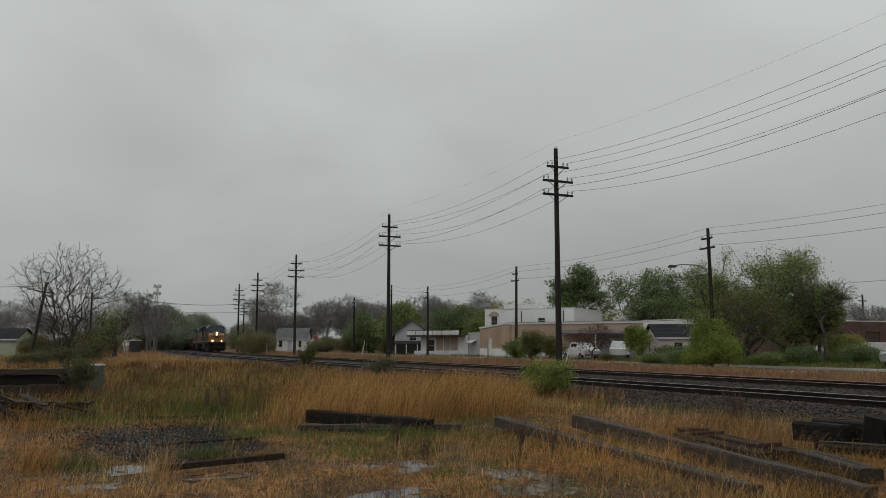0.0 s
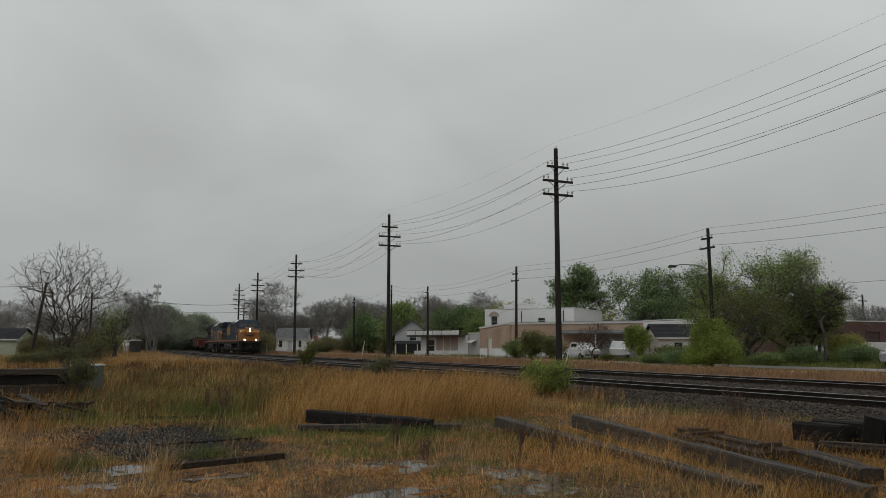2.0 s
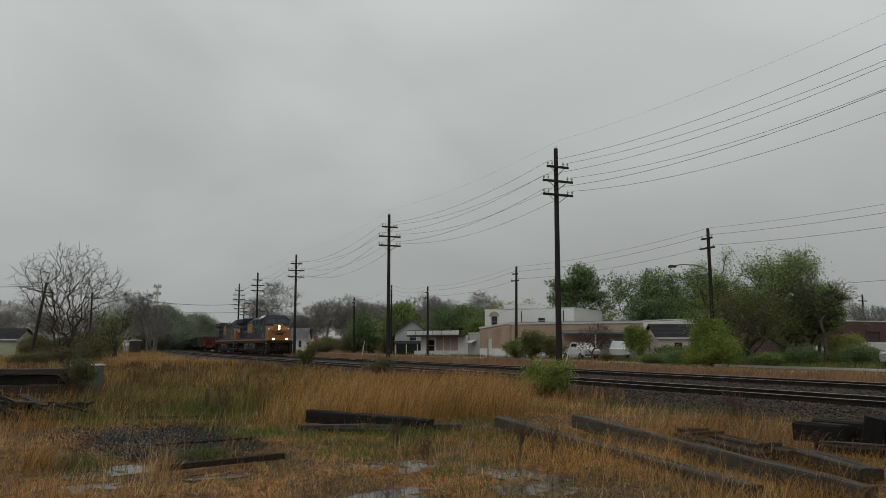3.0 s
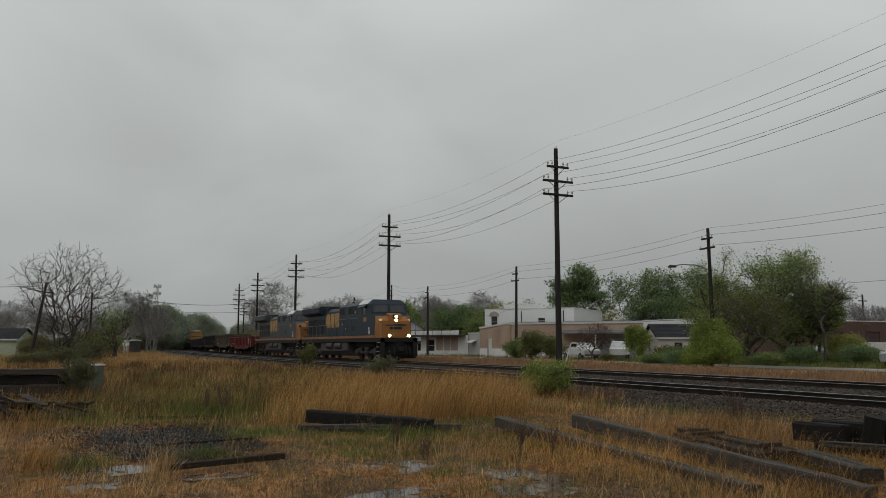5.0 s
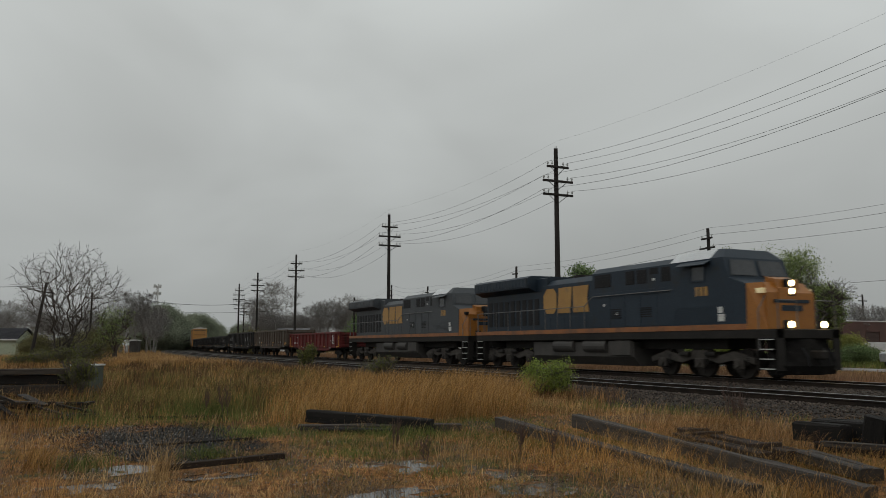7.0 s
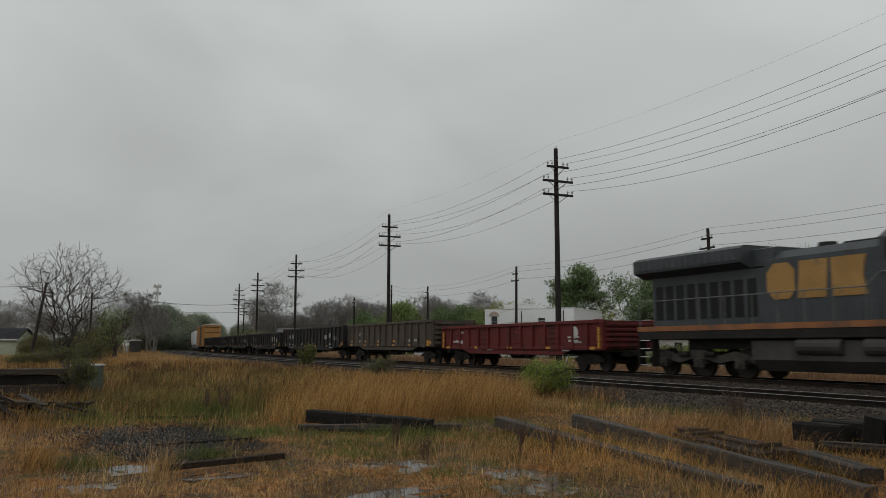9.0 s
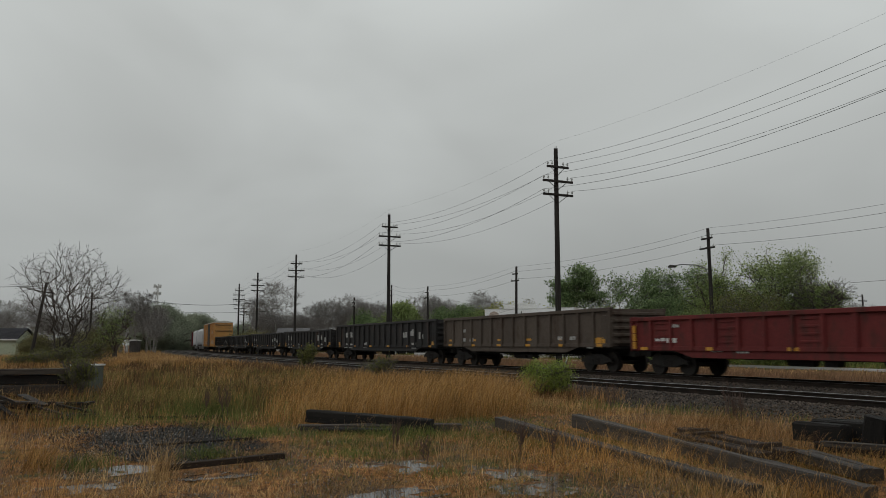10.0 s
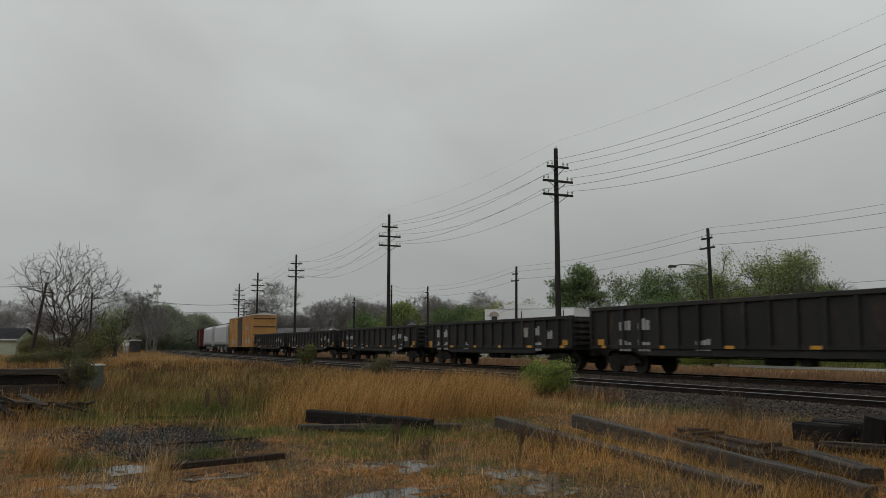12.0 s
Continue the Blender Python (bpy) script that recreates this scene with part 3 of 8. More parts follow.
def locomotive(body_paint, number, logo, lit, label):
    """Six-axle diesel; x forward, origin over the rails, 23 m long. L(l): l metres behind the nose."""
    e = empty("locomotive", None, label, "locomotive", "locomotives of the train")

    def L(l):
        return 10.0 - l
    # underframe and walkway
    bm = bmesh.new()
    box(bm, L(21.4), L(-0.35), -1.5, 1.5, 1.42, 1.74, 0.02)
    box(bm, L(19), L(2.5), -0.9, 0.9, 1.05, 1.42)
    part("underframe", bm, M_UNDER, e)
    for s in (-1, 1):
        bm = bmesh.new()
        box(bm, L(21.4), L(0.95), min(s * 1.502, s * 1.52), max(s * 1.502, s * 1.52), 1.74, 1.94)
        box(bm, L(21.4), L(0.95), min(s * 1.3, s * 1.502), max(s * 1.3, s * 1.502), 1.741, 1.80)
        part("side_stripe", bm, M_LORANGE, e, "dirty orange sill stripe")
    # hood under the radiator and engine hood
    bm = bmesh.new()
    prism(bm, [(-1.0, 1.74), (1.0, 1.74), (1.0, 3.95), (0.8, 4.0), (-0.8, 4.0), (-1.0, 3.95)], 'x', L(21.0), L(15.0))
    part("radiator_hood", bm, body_paint, e)
    bm = bmesh.new()
    prism(bm, [(-1.02, 1.74), (1.02, 1.74), (1.02, 4.15), (0.72, 4.42), (-0.72, 4.42), (-1.02, 4.15)], 'x', L(15.0), L(10.4))
    part("engine_hood", bm, body_paint, e)
    # hood doors in low relief
    for k in range(7):
        for s in (-1, 1):
            bm = bmesh.new()
            x1 = L(10.6 + k * 0.62)
            box(bm, x1 - 0.56, x1, min(s * 1.02, s * 1.035), max(s * 1.02, s * 1.035), 1.95, 2.55, 0.006)
            part("hood_door", bm, body_paint, e)
    bm = bmesh.new()
    prism(bm, [(-1.25, 1.74), (1.25, 1.74), (1.25, 4.40), (0.9, 4.64), (-0.9, 4.64), (-1.25, 4.40)], 'x', L(10.4), L(4.8))
    part("equipment_cabinet", bm, body_paint, e)
    for s in (-1, 1):
        for l0, l1 in ((4.95, 5.65), (6.55, 7.2), (7.35, 7.95), (9.0, 10.2)):
            bm = bmesh.new()
            a, b = sorted((s * 1.24, s * 1.262))
            box(bm, L(l1), L(l0), a, b, 3.74, 4.32, 0.004)
            for k in range(5):
                box(bm, L(l1) + 0.03, L(l0) - 0.03, *sorted((s * 1.26, s * 1.275)), 3.78 + k * 0.11, 3.82 + k * 0.11)
            part("vent_screen", bm, M_BLACK, e)
        for l0 in (4.9, 5.95, 7.0, 8.05, 9.1):
            bm = bmesh.new()
            box(bm, L(l0 + 0.95), L(l0), *sorted((s * 1.25, s * 1.265)), 1.98, 3.5, 0.006)
            part("cabinet_door", bm, body_paint, e)
        bm = bmesh.new()
        tube_path(bm, [(L(4.85), s * 1.33, 3.36), (L(10.3), s * 1.33, 3.36), (L(10.75), s * 1.47, 2.95)], 0.022, 6)
        part("grab_rail", bm, M_HRAIL, e)
        bm = bmesh.new()
        box(bm, L(6.35), L(5.85), *sorted((s * 1.24, s * 1.262)), 4.08, 4.34, 0.004)
        part("small_vent", bm, M_BLACK, e)
        for lp, zp in ((6.1, 3.82), (9.5, 2.9), (8.6, 2.5), (4.75, 3.1), (11.2, 3.35), (13.9, 2.2)):
            bm = bmesh.new()
            yy = 1.268 if lp < 10.4 else 1.025
            box(bm, L(lp + 0.07), L(lp - 0.07), *sorted((s * yy, s * (yy + 0.008))), zp, zp + 0.1)
            part("small_placard", bm, M_WHITE, e)
        for l0 in (6.3, 8.3):
            bm = bmesh.new()
            for k in range(5):
                box(bm, L(l0 + 0.7), L(l0), *sorted((s * 1.262, s * 1.285)), 2.35 + k * 0.09, 2.39 + k * 0.09)
            part("louvre", bm, M_BLACK, e)
    # flared radiator at the rear
    bm = bmesh.new()
    prism(bm, [(-1.0, 3.9), (-1.52, 4.12), (-1.55, 4.62), (-1.3, 4.74), (1.3, 4.74), (1.55, 4.62), (1.52, 4.12), (1.0, 3.9)], 'x', L(21.55), L(15.6))
    prism(bm, [(-1.0, 3.9), (1.0, 3.9), (1.0, 4.55), (0.8, 4.6), (-0.8, 4.6), (-1.0, 4.55)], 'x', L(15.6), L(14.6))
    part("radiator", bm, body_paint, e)
    for s in (-1, 1):
        bm = bmesh.new()
        for k in range(16):
            x0 = L(21.35 - k * 0.355)
            box(bm, x0, x0 + 0.3, *sorted((s * 1.52, s * 1.562)), 4.2, 4.56)
        part("radiator_grille", bm, body_paint, e)
        # dark grilles and doors below the overhang
        for k in range(9):
            bm = bmesh.new()
            x0 = L(20.8 - k * 0.62)
            box(bm, x0, x0 + 0.42, *sorted((s * 1.0, s * 1.025)), 2.2, 3.55, 0.006)
            part("grille_door", bm, M_BLACK, e)
    bm = bmesh.new()
    cyl(bm, (L(13.2), 0, 4.42), (L(13.2), 0, 4.62), 0.35, 0.3, 12)
    box(bm, L(12.3), L(11.0), -0.4, 0.4, 4.42, 4.52, 0.02)
    part("exhaust_stack", bm, M_UNDER, e)
    # cab
    bm = bmesh.new()
    w = 1.5
    side = [(L(4.8), 1.74), (L(0.95), 1.74), (L(0.95), 3.36), (L(1.72), 3.62), (L(1.95), 4.38), (L(4.8), 4.38)]
    prism(bm, side, 'y', -w, w)
    prism(bm, [(-1.5, 4.381), (1.5, 4.381), (1.1, 4.74), (-1.1, 4.74)], 'x', L(2.6), L(1.97))
    for v in bm.verts:
        if v.co.z > 4.5 and v.co.x > L(2):
            v.co.x = L(2.3)
    part("cab", bm, body_paint, e)
    # rear roof cap takes the painted sky sheen; the front keeps body paint
    bm = bmesh.new()
    prism(bm, [(-1.5, 4.382), (1.5, 4.382), (1.1, 4.75), (-1.1, 4.75)], 'x', L(4.8), L(2.601))
    part("cab_roof", bm, M_LROOF, e, "cab roof panel coloured pale for sky reflection")
    # windscreen: sloped panes on the raked front
    f0, f1 = Vector((L(1.72), 0, 3.62)), Vector((L(1.95), 0, 4.38))
    slope = (f1 - f0)
    nrm = Vector((slope.z, 0, -slope.x)).normalized()
    for y0, y1 in ((-1.38, -0.1), (0.1, 1.38)):
        bm = bmesh.new()
        c = []
        for d in (0.02, 0.035):
            q = []
            for u, y in ((0.12, y0), (0.12, y1), (0.88, y1 * (0.9 if abs(y1) > 1 else 1)), (0.88, y0 * (0.9 if abs(y0) > 1 else 1))):
                p = f0 + slope * u + nrm * d
                q.append(bm.verts.new((p.x, y, p.z)))
            c.append(q)
        bm.faces.new(c[0][::-1])
        bm.faces.new(c[1])
        for k in range(4):
            bm.faces.new((c[0][k], c[0][(k + 1) % 4], c[1][(k + 1) % 4], c[1][k]))
        bmesh.ops.recalc_face_normals(bm, faces=bm.faces)
        part("windscreen", bm, M_GLASSD, e)
    for s in (-1, 1):
        for l0, l1 in ((2.95, 3.6),):
            bm = bmesh.new()
            box(bm, L(l1), L(l0), *sorted((s * 1.495, s * 1.512)), 3.6, 4.2, 0.006)
            win = part("side_window", bm, M_GLASSD, e)
            bm = bmesh.new()
            for za, zb in ((3.55, 3.6), (4.2, 4.25)):
                box(bm, L(l1) - 0.05, L(l0) + 0.05, *sorted((s * 1.5, s * 1.525)), za, zb)
            for xa in (L(l1) - 0.05, L(l0)):
                box(bm, xa, xa + 0.05, *sorted((s * 1.5, s * 1.525)), 3.6, 4.2)
            part("window_frame", bm, body_paint, win)
        bm = bmesh.new()
        box(bm, L(4.2), L(2.6), *sorted((s * 1.5, s * 1.82)), 4.3, 4.33)
        for v in bm.verts:
            v.co.z -= 0.16 * (abs(v.co.y) > 1.7)
        part("sun_visor", bm, body_paint, e)
        bm = bmesh.new()
        for k in range(9):
            box(bm, L(4.7), L(2.5), *sorted((s * 1.5, s * 1.512)), 2.0 + k * 0.075, 2.03 + k * 0.075)
        part("cab_louvre", bm, body_paint, e)
        # white placards near the cab corner
        bm = bmesh.new()
        box(bm, L(2.3), L(1.98), *sorted((s * 1.5, s * 1.512)), 2.05, 2.32)
        box(bm, L(2.3), L(2.06), *sorted((s * 1.5, s * 1.512)), 2.36, 2.58)
        part("placard", bm, M_WHITE, e)
    # nose
    bm = bmesh.new()
    prism(bm, [(L(0.95), 1.74), (L(0.35), 1.74), (L(0.35), 3.02), (L(0.65), 3.40), (L(0.95), 3.44)], 'y', -1.35, 1.35)
    for v in bm.verts:
        if v.co.x > L(0.68):
            v.co.y *= 0.84
        if v.co.z > 3.3:
            v.co.y *= 0.80
    for v in bm.verts:
        if abs(v.co.x - L(0.95)) < 0.01:
            v.co.y = math.copysign(1.49 if v.co.z < 3 else 1.45, v.co.y)
            v.co.z = 3.36 if v.co.z > 3 else v.co.z
    # raised middle of the nose
    prism(bm, [(L(0.95), 3.2), (L(0.42), 3.0), (L(0.50), 3.5), (L(0.95), 3.62)], 'y', -0.55, 0.55)
    part("nose", bm, M_LYELLOW, e, "golden yellow sloped nose")
    bm = bmesh.new()
    box(bm, L(0.35) + 0.001, L(0.31), -0.62, 0.12, 1.78, 3.2, 0.02)
    part("nose_door", bm, M_LYELLOW, e)
    bm = bmesh.new()
    box(bm, L(0.32), L(0.30), -0.85, 0.85, 2.66, 2.78)
    box(bm, L(0.32), L(0.30), -0.5, 0.5, 2.38, 2.58)
    part("nose_emblem", bm, M_LBLUE, e)
    bm = bmesh.new()
    box(bm, L(0.70), L(0.30), -0.19, 0.19, 2.88, 3.52, 0.04)
    hl = part("headlight_housing", bm, M_BLACK, e)
    for z in (3.36, 3.08):
        bm = bmesh.new()
        cyl(bm, (L(0.31), 0, z), (L(0.27), 0, z), 0.105, 0.105, 16)
        part("headlight", bm, M_LAMP if lit else M_GLASSD, e)
    for s in (-1, 1):
        bm = bmesh.new()
        box(bm, L(0.8), L(0.5), *sorted((s * 0.78, s * 1.22)), 3.0, 3.18, 0.01)
        part("number_board", bm, M_NUMLAMP if lit else M_BLACK, e)
        bm = bmesh.new()
        cyl(bm, (L(-0.30), s * 0.78, 1.9), (L(-0.37), s * 0.78, 1.9), 0.11, 0.11, 16)
        part("ditch_light", bm, M_LAMP if lit else M_GLASSD, e)
        bm = bmesh.new()
        box(bm, L(-0.1), L(-0.31), *sorted((s * 0.64, s * 0.92)), 1.74, 2.04, 0.02)
        part("ditch_light_box", bm, M_UNDER, e)
        # corner steps, front and rear
        for lf, lr in ((-0.35, 0.55), (21.4, 20.5)):
            bm = bmesh.new()
            a, b = sorted((L(lf), L(lr)))
            for k in range(4):
                box(bm, a + 0.15, b - 0.15, *sorted((s * 1.2, s * 1.5)), 0.38 + k * 0.33, 0.41 + k * 0.33)
            box(bm, a, a + 0.04, *sorted((s * 1.15, s * 1.5)), 0.34, 1.74)
            box(bm, b - 0.04, b, *sorted((s * 1.15, s * 1.5)), 0.34, 1.74)
            part("step_well", bm, M_UNDER, e)
            bm = bmesh.new()
            for k in range(4):
                box(bm, a + 0.15, b - 0.15, *sorted((s * 1.5, s * 1.512)), 0.38 + k * 0.33, 0.415 + k * 0.33)
            part("step_edge", bm, M_STEPW, e)
        # walkway rails
        ls = [15.2, 16.5, 17.8, 19.1, 20.4, 21.3]
        railing(e, [(L(q), s * 1.47, 2.95) for q in [10.75, 11.9, 13.0, 14.1] + ls], [1.74] * 10)
    # front platform, plow, coupler
    bm = bmesh.new()
    prof = [(0.0, 0.2), (0.12, 0.5), (-0.15, 0.95), (-0.3, 1.42)]
    rowsp = []
    for y in (-1.42, -0.9, -0.4, 0.0, 0.4, 0.9, 1.42):
        x0 = L(-0.72) - 0.55 * abs(y) / 1.42
        rowsp.append([bm.verts.new((x0 + dx, y, z)) for dx, z in prof] + [bm.verts.new((x0 - 0.4, y, 1.42)), bm.verts.new((x0 - 0.25, y, 0.22))])
    for r0, r1 in zip(rowsp, rowsp[1:]):
        for k in range(6):
            bm.faces.new((r0[k], r0[(k + 1) % 6], r1[(k + 1) % 6], r1[k]))
    bm.faces.new(rowsp[0])
    bm.faces.new(rowsp[-1][::-1])
    bmesh.ops.recalc_face_normals(bm, faces=bm.faces)
    part("plow", bm, M_PLOW, e)
    for lx in (-0.45, 21.3):
        bm = bmesh.new()
        d = 1 if lx < 0 else -1
        box(bm, *sorted((L(lx), L(lx) + d * 0.55)), -0.16, 0.16, 0.72, 1.02, 0.04)
        part("coupler", bm, M_UNDER, e)
        for y in (-0.5, 0.45, 0.75):
            bm = bmesh.new()
            tube_path(bm, [(L(lx) + d * 0.05, y, 1.1), (L(lx) + d * 0.25, y, 0.8), (L(lx) + d * 0.3, y, 0.5)], 0.03, 5)
            part("air_hose", bm, M_BLACK, e)
    for y in (-1.35, -0.45, 0.45, 1.35):
        bm = bmesh.new()
        cyl(bm, (L(-0.3), y, 1.74), (L(-0.3), y, 2.72), 0.02, 0.02, 6)
        part("front_stanchion", bm, M_HRAIL, e)
    for pts in ([(L(-0.3), -1.35, 2.72), (L(-0.3), -0.45, 2.72)], [(L(-0.3), 0.45, 2.72), (L(-0.3), 1.35, 2.72)], [(L(0.45), -1.47, 1.0), (L(0.45), -1.47, 2.4), (L(0.32), -1.25, 2.9)]):
        bm = bmesh.new()
        tube_path(bm, pts, 0.022, 6)
        part("front_handrail", bm, M_HRAIL, e)
    bm = bmesh.new()
    for y in (-1.4, 1.4):
        tube_path(bm, [(L(21.35), y, 1.74), (L(21.35), y, 2.85), (L(21.35), y * 0.4, 2.85), (L(21.35), y * 0.4, 1.74)], 0.022, 6)
    part("rear_handrail", bm, M_HRAIL, e)
    # fuel tank, air tanks
    bm = bmesh.new()
    prism(bm, [(-1.35, 1.35), (1.35, 1.35), (1.35, 0.7), (1.0, 0.32), (-1.0, 0.32), (-1.35, 0.7)], 'x', L(15.4), L(7.4))
    part("fuel_tank", bm, M_TANK, e)
    for s in (-1, 1):
        for l0, l1 in ((10.9, 9.2), (13.4, 11.7)):
            bm = bmesh.new()
            cyl(bm, (L(l0), s * 1.25, 1.15), (L(l1), s * 1.25, 1.15), 0.3, 0.3, 16)
            part("air_tank", bm, M_TANK, e)
        bm = bmesh.new()
        box(bm, L(9.0), L(7.5), *sorted((s * 1.3, s * 1.45)), 0.75, 1.4, 0.03)
        part("tool_box", bm, M_TANK, e)
    loco_truck(e, [L(1.75), L(3.75), L(5.85)])
    loco_truck(e, [L(16.2), L(18.3), L(20.3)])
    # emblem on the flank: three broad letter-like shapes; numbers as bars
    for s in (-1, 1):
        y = s * 1.035
        shapes = ([(-0.3, -0.62), (0.32, -0.62), (0.58, -0.36), (0.58, 0.36), (0.32, 0.62), (-0.3, 0.62), (-0.6, 0.3), (-0.6, -0.3)],
                  [(-0.62, -0.62), (0.5, -0.62), (0.62, 0.62), (-0.5, 0.62)],
                  [(-0.62, -0.62), (0.66, -0.62), (0.52, 0.0), (0.66, 0.62), (-0.62, 0.62)])
        for lx, outline in zip((14.3, 13.0, 11.65), shapes):
            bm = bmesh.new()
            a, b = sorted((y, y + s * 0.012))
            c = L(lx) if s < 0 else L(25.95 - lx)
            prism(bm, [(c + u, 3.36 + v) for u, v in outline], 'y', a, b)
            part("emblem", bm, logo, e, "golden yellow emblem shape")
        for k in range(3):
            bm = bmesh.new()
            box(bm, L(3.45) + k * 0.24, L(3.45) + k * 0.24 + 0.17, *sorted((s * 1.5, s * 1.513)), 3.02, 3.36)
            part("number_bar", bm, logo, e)
    return e


def freight_truck(parent, x):
    """Two-axle freight truck with cast side frames."""
    bm = bmesh.new()
    for s in (-1, 1):
        a, b = sorted((s * 0.92, s * 1.06))
        prism(bm, [(-1.15, 0.56), (-0.95, 0.64), (-0.5, 0.80), (0.5, 0.80), (0.95, 0.64), (1.15, 0.56), (1.15, 0.42), (0.85, 0.46), (0.42, 0.32), (-0.42, 0.32), (-0.85, 0.46), (-1.15, 0.42)], 'y', a, b)
        for k in (-0.18, 0, 0.18):
            cyl(bm, (k, s * 1.05, 0.34), (k, s * 1.05, 0.62), 0.08, 0.08, 8)
    box(bm, -0.2, 0.2, -0.95, 0.95, 0.55, 0.8)
    t = part("truck", bm, M_FTRUCK, parent)
    t.location = (x, 0, 0)
    for d in (-0.88, 0.88):
        wheelset(t, d, 0.45, 0.45)
    return t


def couplers(e, half):
    for s in (-1, 1):
        bm = bmesh.new()
        box(bm, *sorted((s * (half - 0.2), s * (half + 0.62))), -0.14, 0.14, 0.72, 0.98, 0.03)
        part("coupler", bm, M_UNDER, e)


def gondola(length, top, bottom, paint, label, ribs, load=None, belly=True, panels=False):
    """Open car: two ribbed sides, ribbed ends, floor, side sill, top chord, ladders, trucks."""
    e = empty("gondola_car", None, label, "gondola car", "gondola cars of the train")
    h, w = length / 2, 1.5
    for s in (-1, 1):
        bm = bmesh.new()
        a, b = sorted((s * 1.40, s * 1.44))
        if belly:
            prism(bm, [(-h, bottom + 0.25), (-h + 2.6, bottom + 0.25), (-h + 3.6, bottom), (h - 3.6, bottom), (h - 2.6, bottom + 0.25), (h, bottom + 0.25), (h, top - 0.1), (-h, top - 0.1)], 'y', a, b)
        else:
            box(bm, -h, h, a, b, bottom, top - 0.1)
        side = part("side", bm, paint, e)
        bm = bmesh.new()
        box(bm, -h - 0.03, h + 0.03, *sorted((s * 1.38, s * 1.54)), top - 0.16, top, 0.015)
        part("top_chord", bm, paint, side)
        bm = bmesh.new()
        box(bm, -h, h, *sorted((s * 1.44, s * 1.5)), bottom + 0.26, bottom + 0.42, 0.01)
        part("side_sill", bm, paint, side)
        for k in range(ribs + 1):
            x = -h + 0.08 + (length - 0.16) * k / ribs
            bm = bmesh.new()
            box(bm, x - 0.07, x + 0.07, *sorted((s * 1.44, s * 1.55)), bottom + 0.26, top - 0.16, 0.015)
            part("rib", bm, paint, side)
        if panels:
            for k in range(ribs):
                if k % 3 == 1:
                    x0 = -h + (length) * k / ribs
                    for q in range(4):
                        bm = bmesh.new()
                        box(bm, x0 + 0.3, x0 + length / ribs - 0.2, *sorted((s * 1.44, s * 1.475)), bottom + 0.55 + q * 0.25, bottom + 0.63 + q * 0.25, 0.01)
                        part("corrugation", bm, paint, side)
        # ladder
        for xl in (-h + 0.35, h - 0.35):
            bm = bmesh.new()
            for q in range(5):
                cyl(bm, (xl - 0.2, s * 1.6, bottom + 0.3 + q * 0.33), (xl + 0.2, s * 1.6, bottom + 0.3 + q * 0.33), 0.014, 0.014, 5)
            for d in (-0.2, 0.2):
                cyl(bm, (xl + d, s * 1.6, bottom + 0.2), (xl + d, s * 1.6, min(top, bottom + 1.8)), 0.014, 0.014, 5)
            part("ladder", bm, paint, e)
    for s in (-1, 1):
        bm = bmesh.new()
        box(bm, *sorted((s * (h - 0.06), s * h)), -1.4, 1.4, bottom + 0.25, top - 0.05)
        end = part("end", bm, paint, e)
        for q in range(5):
            bm = bmesh.new()
            z = bottom + 0.4 + q * (top - bottom - 0.6) / 4.4
            box(bm, *sorted((s * h, s * (h + 0.09))), -1.4, 1.4, z, z + 0.14, 0.02)
            part("end_rib", bm, paint, end)
        bm = bmesh.new()
        box(bm, *sorted((s * (h - 0.02), s * (h + 0.3))), -0.5, -0.2, 0.7, 0.95)
        cyl(bm, (s * (h + 0.12), 0.7, bottom + 0.9), (s * (h + 0.2), 0.7, bottom + 0.9), 0.25, 0.25, 14)
        part("brake_gear", bm, M_UNDER, e)
    bm = bmesh.new()
    box(bm, -h, h, -1.4, 1.4, bottom + 0.2, bottom + 0.3)
    box(bm, -h, h, -0.25, 0.25, 0.72, bottom + 0.2)
    part("floor", bm, M_UNDER, e)
    bm = bmesh.new()
    cyl(bm, (-0.8, -0.8, 0.66), (0.3, -0.8, 0.66), 0.17, 0.17, 10)
    box(bm, 0.8, 1.3, -1.1, -0.7, 0.5, 0.75, 0.02)
    cyl(bm, (-h + 2.5, -0.95, 0.7), (h - 2.5, -0.95, 0.7), 0.025, 0.025, 5)
    part("brake_rigging", bm, M_UNDER, e)
    freight_truck(e, -h + 1.75)
    freight_truck(e, h - 1.75)
    couplers(e, h)
    return e


def marks(e, rng, h, bottom, top, spots, material, name, wide=0.5, tall=0.2):
    """Plain blocks of unreadable lettering on the flank."""
    for fx, fz in spots:
        x, z = fx * h, bottom + fz * (top - bottom)
        n = rng.choice((2, 3, 3, 4))
        for k in range(n):
            x0 = x + k * wide / n
            bm = bmesh.new()
            box(bm, x0, x0 + wide / n * 0.72, -1.462 - 0.004, -1.44, z, z + tall * rng.uniform(0.6, 1.0))
            part(name, bm, material, e)


def reflectors(e, h, bottom, top, n, material):
    for k in range(n):
        x = -h * 0.9 + 1.8 * h * k / (n - 1)
        bm = bmesh.new()
        box(bm, x - 0.22, x + 0.22, -1.508, -1.5, bottom + 0.28, bottom + 0.4)
        part("reflector", bm, material, e)


